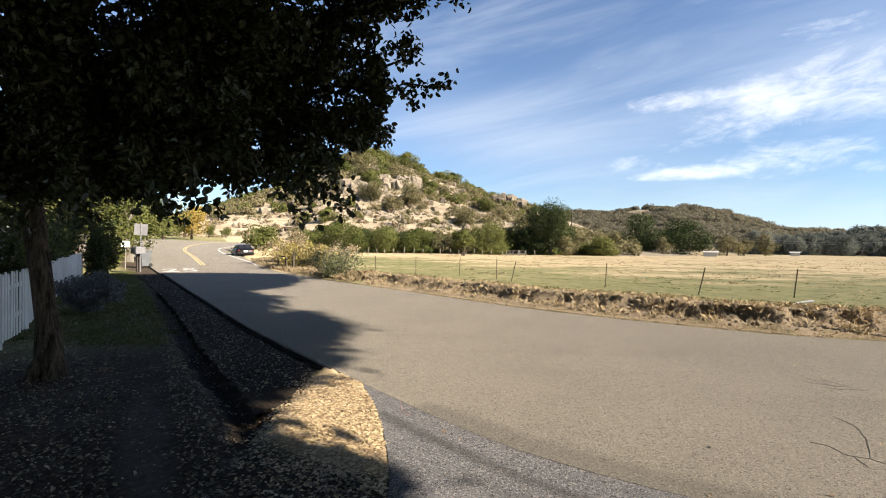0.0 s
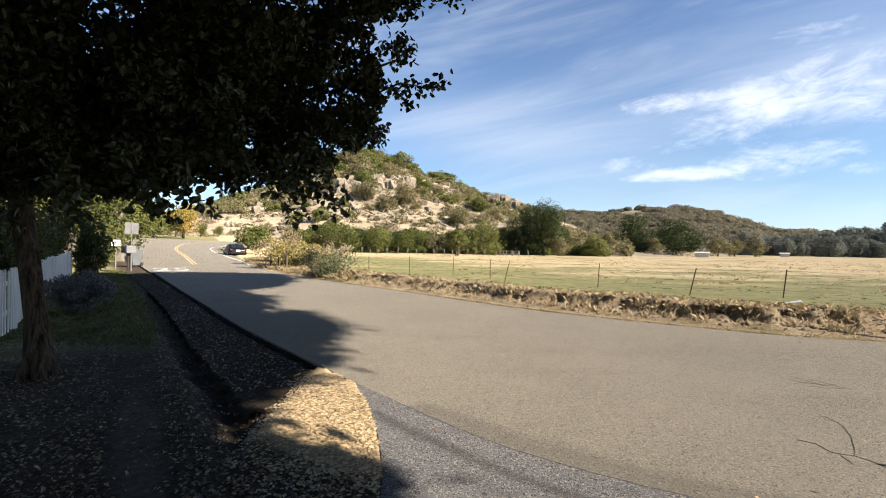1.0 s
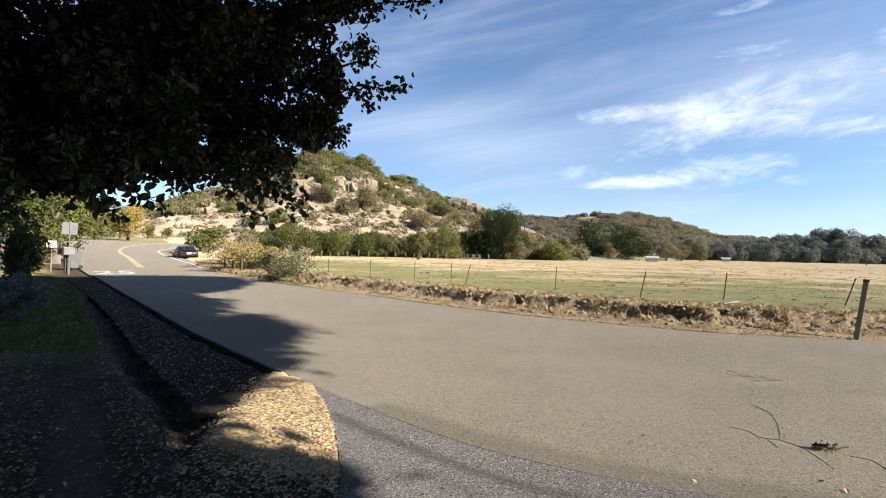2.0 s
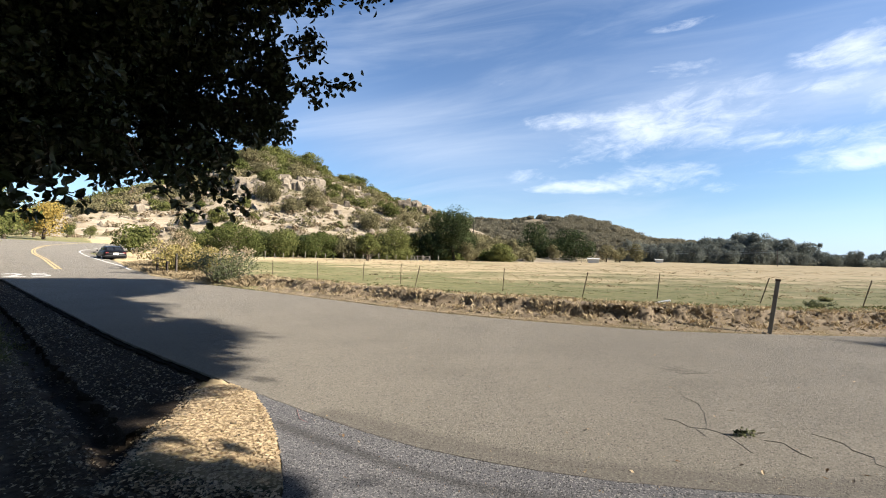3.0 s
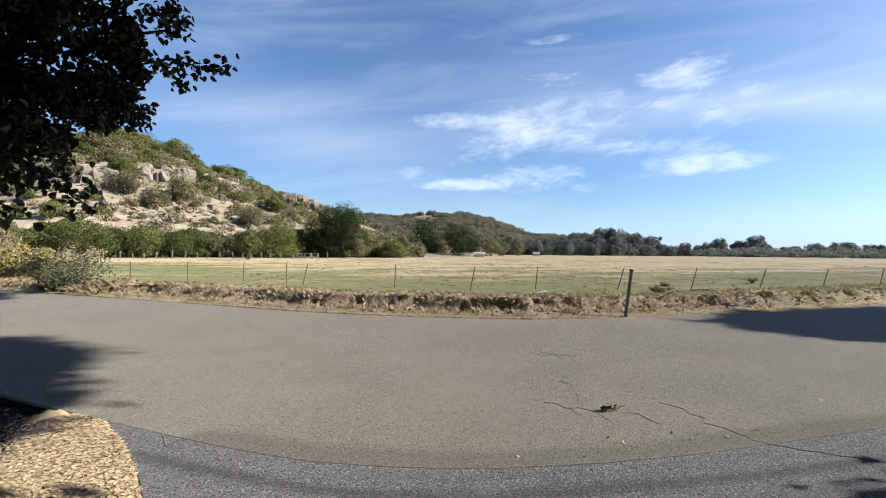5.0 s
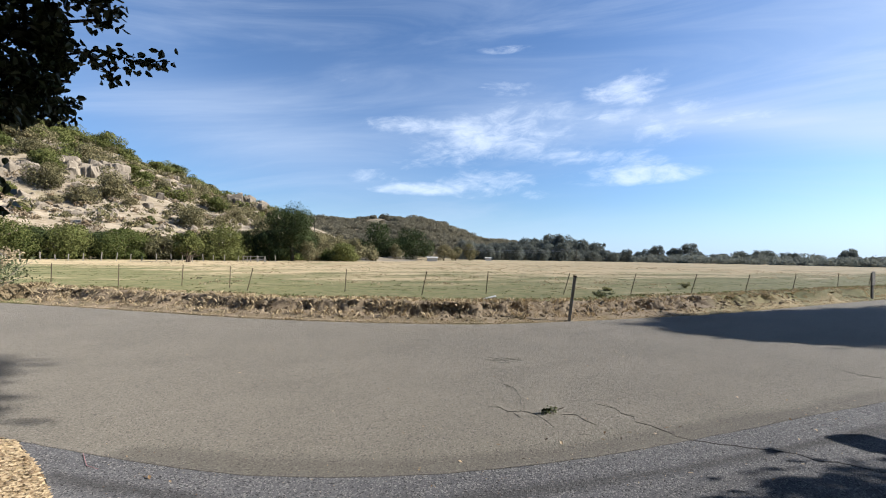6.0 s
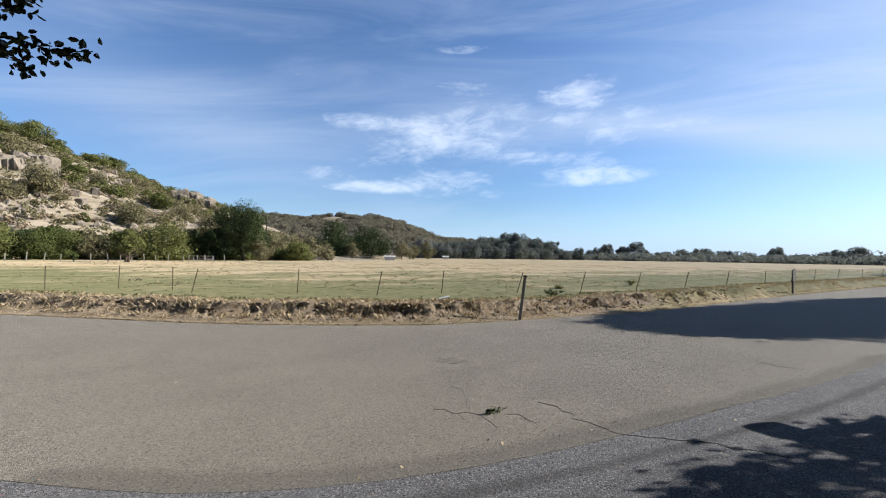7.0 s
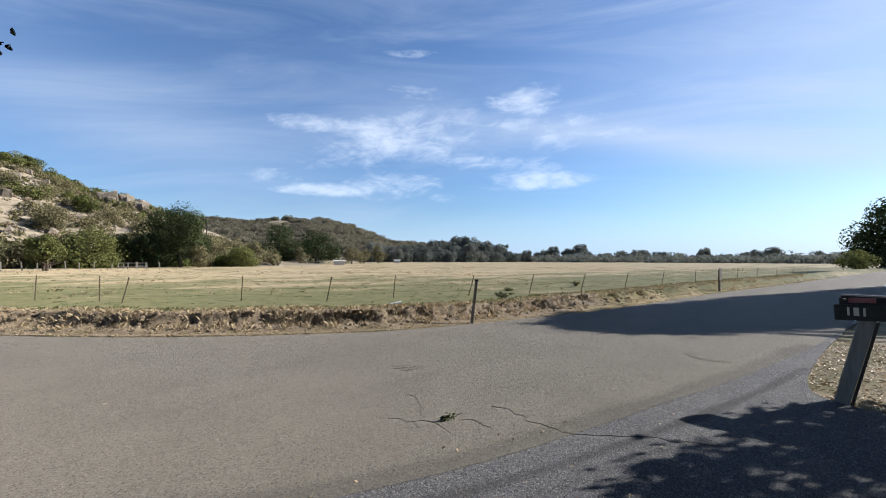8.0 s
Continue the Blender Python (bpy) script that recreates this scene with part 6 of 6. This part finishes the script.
def near_mailbox():
    ob = thing("roadside_mailbox", (7.45, -0.02, -0.03), "black mailbox with a red flag on a leaning grey post", "mailbox")
    lean = pose(0, 0, 0, 13, 0, 0)
    part("post", box(bmesh.new(), 0.12, 0.15, 1.12, (0.0, 0.02, 0.52), lean, 0.012), PALE_WOOD, ob, "weathered grey timber post, leaning")
    part("edge_board", box(bmesh.new(), 0.13, 0.03, 1.1, (0.0, -0.072, 0.495), lean, 0.006), DARK_WOOD, ob)
    plank = part("plank", box(bmesh.new(), 0.04, 0.86, 0.19, (-0.1, -0.24, 1.145), pose(0, 0, 0, -2, 0, 0), 0.008), BLACK_METAL, ob, "black number plank")
    for w, y in ((0.022, 0.06), (0.05, -0.01), (0.022, -0.08)):
        part("figure_bar", box(bmesh.new(), 0.012, w, 0.10, (-0.122, y, 1.15), pose(0, 0, 0, -2, 0, 0), 0.003), PALE, plank, "pale bar")
    shell = bmesh.new()
    arched_box(shell, 0.8, 0.22, 0.2)
    bmesh.ops.transform(shell, matrix=pose(0.04, -0.27, 1.15, 0, 0, 90), verts=shell.verts)
    bx = part("box", shell, BLACK_METAL, ob, "black enamelled box")
    part("door", box(bmesh.new(), 0.21, 0.02, 0.16, (0.04, 0.135, 1.23), None, 0.008), BLACK_METAL, bx)
    part("flag", box(bmesh.new(), 0.012, 0.24, 0.055, (-0.085, -0.06, 1.285), pose(0, 0, 0, -2, 0, 0), 0.004), RED, ob, "faded red flag")
    part("flag_hinge", rod(bmesh.new(), (-0.1, 0.1, 1.275), (-0.06, 0.1, 1.275), 0.03), BLACK_METAL, ob)


near_mailbox()


def marker_posts():
    ob = thing("marker_post", (9.0, 7.5, -0.1), "leaning grey timber marker post at the road's edge", "post", turn=-50)
    part("post", box(bmesh.new(), 0.08, 0.05, 1.3, (0.06, 0, 0.62), pose(0, 0, 0, 0, 6.5, 0), 0.006), WOOD, ob)
    part("cap", box(bmesh.new(), 0.1, 0.055, 0.05, (0.135, 0, 1.27), pose(0, 0, 0, 0, 6.5, 0), 0.006), STEEL, ob)
    ob = thing("marker_post", (27.0, 5.55, -0.05), "weathered roadside marker with a wide upper board", "post", turn=-10)
    part("post", box(bmesh.new(), 0.11, 0.07, 1.3, (0, 0, 0.6), None, 0.006), DARK_WOOD, ob)
    part("board", box(bmesh.new(), 0.26, 0.03, 0.62, (0, -0.05, 1.02), None, 0.006), WOOD, ob, "grey board")


marker_posts()


# ---- wire fence across the pasture ----
def t_post():
    bm = bmesh.new()
    box(bm, 0.045, 0.008, 1.5, (0, 0, 0.55), None, 0.001)
    box(bm, 0.008, 0.04, 1.5, (0, 0.02, 0.55), None, 0.001)
    box(bm, 0.05, 0.012, 0.05, (0, -0.004, 1.27), None, 0.002)
    me = bpy.data.meshes.new("post")
    bm.to_mesh(me)
    bm.free()
    me.materials.append(STEEL)
    return me


def wire_fence():
    fence = thing("wire_fence", (0, 0, 0), "sagging wire fence on leaning rusty steel posts", "fence")
    me = t_post()
    spots = [(-10.5, 37.0, 0), (-8.0, 35.6, 3), (-5.3, 33.8, 0), (-2.0, 32.0, 0), (1.2, 31.0, 2), (3.55, 28.3, 0), (4.15, 26.0, 12), (8.85, 23.4, 3), (11.85, 19.9, 11), (15.7, 19.2, 5),
             (19.7, 17.0, 15), (24.1, 15.6, 13), (28.0, 14.0, 14), (33.0, 13.0, 12), (38.0, 12.0, 10), (44.6, 11.2, 3), (50.0, 10.6, 9), (55.3, 9.9, 4), (63.8, 9.5, 8), (72.4, 8.6, 3), (82.0, 7.8, 6), (92.0, 6.9, 2)]
    tips = []
    for x, y, lean in spots:
        z = height(x, y)
        ob = new("post", me)
        ob.parent = fence
        az = math.degrees(math.atan2(x, y))
        ob.matrix_basis = pose(x, y, z, 0, 0, -az) @ pose(0, 0, 0, 0, lean, 0)
        tips.append([ob.matrix_basis @ Vector((0, -0.01, h)) for h in (0.35, 0.7, 1.05, 1.24)])
    for k in range(4):
        for a, b in zip(tips[:-1], tips[1:]):
            v, f = [], []
            limb_into(v, f, bend(a[k], b[k], 4, 0.0, random.Random(1), -0.006), [0.004] * 4, 4, 0.0)
            child("wire", fast_mesh("wire", v, f, STEEL), fence)


wire_fence()


def plank_on_bank():
    ob = tagged(new("plank", bpy.data.meshes.new("plank")), "pale broken plank lying on the clay bank", "plank")
    bm = box(bmesh.new(), 0.62, 0.13, 0.03, (0, 0, 0), None, 0.006)
    bm.to_mesh(ob.data)
    bm.free()
    ob.data.materials.append(WHITE)
    z = height(8.2, 10.05)
    ob.matrix_basis = pose(8.2, 9.95, z + 0.06, 8, -14, -32)


plank_on_bank()


# ---- far fences, buildings and lines ----
def far_fence():
    fence = thing("wooden_fence", (0, 0, 0), "grey wooden post and rail fence at the pasture's far edge", "fence")
    bm = box(bmesh.new(), 0.16, 0.16, 1.7, (0, 0, 0.75), None, 0.01)
    me = bpy.data.meshes.new("post")
    bm.to_mesh(me)
    bm.free()
    me.materials.append(WOOD)
    pr = random.Random(3)
    az = -17.0
    while az < 12.5:
        p = polar(az, 108 + pr.uniform(-3, 3), -0.6)
        ob = new("post", me)
        ob.parent = fence
        ob.matrix_basis = pose(p.x, p.y, p.z, pr.uniform(-6, 6), pr.uniform(-6, 6), 0) @ Matrix.Diagonal((1, 1, pr.uniform(0.7, 1.15), 1))
        az += pr.uniform(0.8, 1.5)
    for a0, a1, d in ((8.4, 10.9, 106), (25.5, 30.5, 160), (-16.5, -13.0, 70)):
        for z in (0.1, 0.75):
            a, b = polar(a0, d, z), polar(a1, d, z)
            part("rail", rod(bmesh.new(), a, b, 0.045, None, 6), WOOD, fence)
        for k in range(4):
            q = polar(a0 + (a1 - a0) * k / 3, d, -0.6)
            part("post", rod(bmesh.new(), q, q + Vector((0, 0, 1.5)), 0.09, None, 8), WOOD, fence)
    brace = thing("fence_brace", polar(-12.4, 62, -0.5), "braced timber corner posts of the pasture fence", "fence")
    part("post", rod(bmesh.new(), (0, 0, 0), (0, 0, 2.0), 0.09), WOOD, brace)
    part("post", rod(bmesh.new(), (-2.2, 0, 0), (-2.2, 0, 1.6), 0.09), WOOD, brace)
    part("brace", rod(bmesh.new(), (-2.2, 0, 0.2), (0, 0, 1.7), 0.07), WOOD, brace)
    gate = thing("gate_posts", (-10.4, 27.2, 0), "short timber posts with a rail beside the culvert", "fence", turn=-35)
    for x, h in ((0, 1.0), (0.8, 0.8), (1.55, 1.2)):
        part("post", box(bmesh.new(), 0.09, 0.09, h, (x, 0, h / 2 - 0.03), None, 0.008), DARK_WOOD, gate)
    part("rail", box(bmesh.new(), 0.8, 0.04, 0.08, (0.4, -0.07, 0.85), None, 0.005), DARK_WOOD, gate)
    part("culvert_slab", box(bmesh.new(), 1.0, 0.3, 0.1, (1.5, -0.5, 0.05), None, 0.02, 2), ZINC, gate, "pale concrete slab")


far_fence()


def building(at, wide, deep, tall, turn, label, doors=1):
    ob = thing("farm_building", at, label, "building", turn=turn)
    part("wall", box(bmesh.new(), wide, deep, tall, (0, 0, tall / 2), None, 0.03), HOUSE_WALL, ob)
    bm = bmesh.new()
    a = [bm.verts.new((x, y, z)) for x, y, z in ((-wide / 2 - 0.3, -deep / 2 - 0.3, tall), (wide / 2 + 0.3, -deep / 2 - 0.3, tall), (wide / 2 + 0.3, deep / 2 + 0.3, tall),
                                                 (-wide / 2 - 0.3, deep / 2 + 0.3, tall), (-wide / 2 - 0.3, 0, tall + deep * 0.2), (wide / 2 + 0.3, 0, tall + deep * 0.2))]
    for q in ((0, 1, 5, 4), (2, 3, 4, 5), (0, 4, 3), (1, 2, 5), (0, 3, 2, 1)):
        bm.faces.new([a[k] for k in q])
    part("roof", bm, HOUSE_ROOF if doors else HOUSE_WALL, ob)
    for k in range(2 if doors else 0):
        part("window", box(bmesh.new(), wide * 0.16, 0.06, tall * 0.3, (wide * (-0.28 + 0.5 * k), -deep / 2 - 0.02, tall * 0.6), None, 0.01), CAR_GLASS, ob)
    if doors:
        part("door", box(bmesh.new(), 0.9, 0.06, 2.0, (0.05 * wide, -deep / 2 - 0.02, 1.0), None, 0.01), WOOD, ob)


building(polar(31.9, 165, -0.6), 3.8, 2.0, 1.45, -32, "small white trailer at the pasture's far edge", 0)
building(polar(39.3, 235, -0.6), 3.2, 2.2, 1.5, -39, "small white outbuilding beyond the pasture", 0)
building(polar(79.5, 410, -0.6), 14, 8, 4.0, -79, "low house among far trees", 1)
building(polar(86.0, 380, -0.6), 12, 8, 4.0, -86, "low house among far trees", 1)
building(polar(48.6, 330, 4.0), 12, 8, 4.2, -48, "pale house among woodland trees", 1)
building((-24.0, 17.5, 0), 9, 7, 3.0, 50, "white house behind the garden trees", 1)


def power_line():
    ob = thing("utility_pole", polar(16.6, 150, -0.6), "bare timber utility pole rising behind the oak", "pole")
    part("pole", rod(bmesh.new(), (0, 0, 0), (0, 0, 15.2), 0.2, 0.14, 10), DARK_WOOD, ob)
    part("crossarm", box(bmesh.new(), 1.8, 0.12, 0.14, (0, 0, 14.4), pose(0, 0, 0, 0, 0, 60), 0.01), DARK_WOOD, ob)
    poles = []
    for az, d in ((34.5, 205), (50.5, 225)):
        b = polar(az, d, -0.6)
        q = thing("utility_pole", b, "timber utility pole beyond the pasture", "pole")
        part("pole", rod(bmesh.new(), (0, 0, 0), (0, 0, 7.2), 0.15, 0.11, 8), DARK_WOOD, q)
        poles.append(b)
    for h in (6.2, 7.0):
        w = thing("power_cable", poles[0], "pale overhead cable between utility poles", "cable")
        v, f = [], []
        d = poles[1] - poles[0]
        limb_into(v, f, [Vector((d.x * k / 12, d.y * k / 12, h - 1.6 * math.sin(math.pi * k / 12))) for k in range(13)], [0.035] * 13, 4, 0.0)
        child("cable", fast_mesh("cable", v, f, ZINC), w)


power_line()


def palm():
    ob = thing("palm_tree", polar(53.8, 400, -0.6), "tall fan palm on the skyline", "tree")
    rng = np.random.default_rng(8)
    part("trunk", rod(bmesh.new(), (0, 0, 0), (0.3, 0, 14), 0.3, 0.2, 8), GREY_BARK, ob)
    pts = np.tile([[0.3, 0, 14.2]], (90, 1)) + rng.normal(size=(90, 3)) * 0.3
    v, f = leaves(rng, pts, 1.9, 0.5, kind="quad")
    child("crown", fast_mesh("crown", v, f, HAZY_FAR_LEAF), ob)


palm()


# ---- the parked car ----
def car():
    ob = thing("car", (-22.5, 48.2, 0.08), "black saloon car parked on the shoulder, seen from behind", "car", turn=34)
    stations = ((-2.25, 0.42, 0.72, 0.74), (-2.15, 0.36, 0.95, 0.84), (-1.6, 0.25, 1.02, 0.9), (-0.5, 0.22, 0.98, 0.91), (0.7, 0.22, 0.95, 0.91), (1.6, 0.25, 0.88, 0.88), (2.1, 0.32, 0.74, 0.8), (2.25, 0.42, 0.6, 0.68))
    bm = bmesh.new()
    rings = []
    for y, lo, hi, w in stations:
        rings.append([bm.verts.new((x, y, z)) for x, z in ((-w * 0.9, lo), (-w, lo + 0.15), (-w, hi - 0.14), (-w * 0.88, hi), (0, hi + 0.02), (w * 0.88, hi), (w, hi - 0.14), (w, lo + 0.15), (w * 0.9, lo))])
    for a, b in zip(rings[:-1], rings[1:]):
        for k in range(9):
            bm.faces.new((a[k], a[(k + 1) % 9], b[(k + 1) % 9], b[k]))
    bm.faces.new(rings[0][::-1])
    bm.faces.new(rings[-1])
    bmesh.ops.recalc_face_normals(bm, faces=bm.faces)
    for f in bm.faces:
        f.smooth = True
    part("body", bm, CAR_PAINT, ob, "black paintwork")
    bm = bmesh.new()
    cab = []
    for y, z, w in ((-1.75, 0.98, 0.78), (-1.05, 1.36, 0.62), (-0.3, 1.43, 0.63), (0.35, 1.38, 0.62), (1.15, 0.96, 0.78)):
        cab.append([bm.verts.new((-w, y, z)), bm.verts.new((0, y, z + 0.03)), bm.verts.new((w, y, z))])
    for a, b in zip(cab[:-1], cab[1:]):
        for k in range(2):
            bm.faces.new((a[k], a[k + 1], b[k + 1], b[k]))
    sills = [[bm.verts.new((s * 0.8, y, 0.95)) for y in (-1.75, -1.05, -0.3, 0.35, 1.15)] for s in (-1, 1)]
    for s, i in ((0, 0), (1, 2)):
        for k in range(4):
            bm.faces.new((cab[k][i], cab[k + 1][i], sills[s][k + 1], sills[s][k]))
    bmesh.ops.recalc_face_normals(bm, faces=bm.faces)
    part("roof", bm, CAR_PAINT, ob)
    part("rear_window", box(bmesh.new(), 1.12, 0.6, 0.012, (0, -1.4, 1.19), pose(0, 0, 0, 28.5, 0, 0), 0.004), CAR_GLASS, ob)
    for s in (-1, 1):
        part("side_window", box(bmesh.new(), 0.012, 1.5, 0.26, (s * 0.745, -0.3, 1.17), pose(0, 0, 0, 0, -s * 22, 0), 0.004), CAR_GLASS, ob)
        part("tail_lamp", box(bmesh.new(), 0.24, 0.05, 0.11, (s * 0.65, -2.2, 0.8), None, 0.02, 2), TAIL, ob, "red tail lamp")
        part("mirror", box(bmesh.new(), 0.16, 0.09, 0.11, (s * 0.98, 0.7, 1.0), None, 0.03, 2), CAR_PAINT, ob)
        for y in (-1.4, 1.4):
            wheel = part("wheel", rod(bmesh.new(), (s * 0.72, y, 0.31), (s * 0.92, y, 0.31), 0.32, None, 20), TYRE, ob)
            part("rim", rod(bmesh.new(), (s * 0.915, y, 0.31), (s * 0.935, y, 0.31), 0.2, 0.18, 16), CHROME, wheel, "bright rim")
    part("bumper", box(bmesh.new(), 1.7, 0.2, 0.24, (0, -2.2, 0.47), None, 0.05, 2), CAR_PAINT, ob)
    part("number_plate", box(bmesh.new(), 0.4, 0.02, 0.2, (0, -2.29, 0.72), None, 0.006), PALE, ob, "pale plate")


car()


def road_debris():
    rng = np.random.default_rng(15)
    ob = thing("torn_plant", (3.57, 3.13, 0.0), "torn wilting plant lying on the asphalt", "debris")
    pts = rng.normal(size=(60, 3)) * (0.05, 0.03, 0.010) + (0, 0, 0.02)
    pts[:, 2] = np.abs(pts[:, 2])
    v, f = leaves(rng, pts, 0.034, 0.016)
    child("foliage", fast_mesh("foliage", v, f, BUSH_LEAF), ob)
    pts = rng.normal(size=(26, 3)) * (0.03, 0.02, 0.012) + (-0.07, 0.01, 0.02)
    pts[:, 2] = np.abs(pts[:, 2])
    v, f = leaves(rng, pts, 0.045, 0.022)
    child("dead_leaves", fast_mesh("dead_leaves", v, f, OAK_LEAF), ob, "dark dead leaves")
    v, f = [], []
    limb_into(v, f, bend((-0.1, 0, 0.02), (0.16, -0.03, 0.03), 5, 0.05, random.Random(2)), [0.008] * 5, 5, 0.1)
    child("stem", fast_mesh("stem", v, f, GREY_BARK), ob)


road_debris()


PALE_SPOTS = ((3.72, 2.8), (3.06, 2.53), (3.45, 2.39), (3.8, 2.36), (3.98, 2.21), (2.2, 3.47), (2.56, 2.8), (4.23, 2.24), (3.51, 1.65), (1.6, 4.3), (5.6, 2.6))
DARK_SPOTS = ((3.0, 2.65), (2.56, 2.49), (3.6, 2.31), (4.35, 2.17), (5.2, 2.3))


def dropped_leaves():
    """Single curled leaves and a red twig lying on the asphalt."""
    def curled(material, long, wide, seed):
        pr = random.Random(seed)
        bm = bmesh.new()
        rows = []
        for i in range(5):
            k = i / 4
            w = wide * math.sin(math.pi * (0.08 + 0.86 * k)) / 2
            z = 0.006 + long * 0.22 * k * k + pr.uniform(0, 0.004)
            rows.append([bm.verts.new((long * (k - 0.5), -w, z + w * 0.5)), bm.verts.new((long * (k - 0.5), 0, z)), bm.verts.new((long * (k - 0.5), w, z + w * 0.4))])
        for a, b in zip(rows[:-1], rows[1:]):
            for k in range(2):
                bm.faces.new((a[k], b[k], b[k + 1], a[k + 1]))
        me = bpy.data.meshes.new("fallen_leaf")
        bm.to_mesh(me)
        bm.free()
        me.materials.append(material)
        return me

    pale, dark = curled(LITTER, 0.075, 0.035, 4), curled(DRY_DARK, 0.06, 0.03, 5)
    pr = random.Random(12)
    for me, text, spots in ((pale, "curled tan leaf lying on the asphalt", PALE_SPOTS), (dark, "dark shrivelled leaf lying on the asphalt", DARK_SPOTS)):
        for x, y in spots:
            ob = new("fallen_leaf", me)
            k = pr.uniform(0.5, 0.85)
            ob.matrix_basis = pose(x, y, 0.001, 0, 0, pr.uniform(0, 360)) @ Matrix.Diagonal((k, k, k, 1))
            tagged(ob, text, "leaf", "leaves dropped on the road")
    v, f = [], []
    limb_into(v, f, [(-0.42, 4.42, 0.002), (-0.40, 4.3, 0.003), (-0.37, 4.15, 0.003), (-0.29, 4.04, 0.002)], [0.0014, 0.0018, 0.0016, 0.0012], 6, 0.1, pr)
    tagged(new("twig", fast_mesh("twig", v, f, RED)), "thin reddish twig lying at the edge of the drive", "twig")


dropped_leaves()
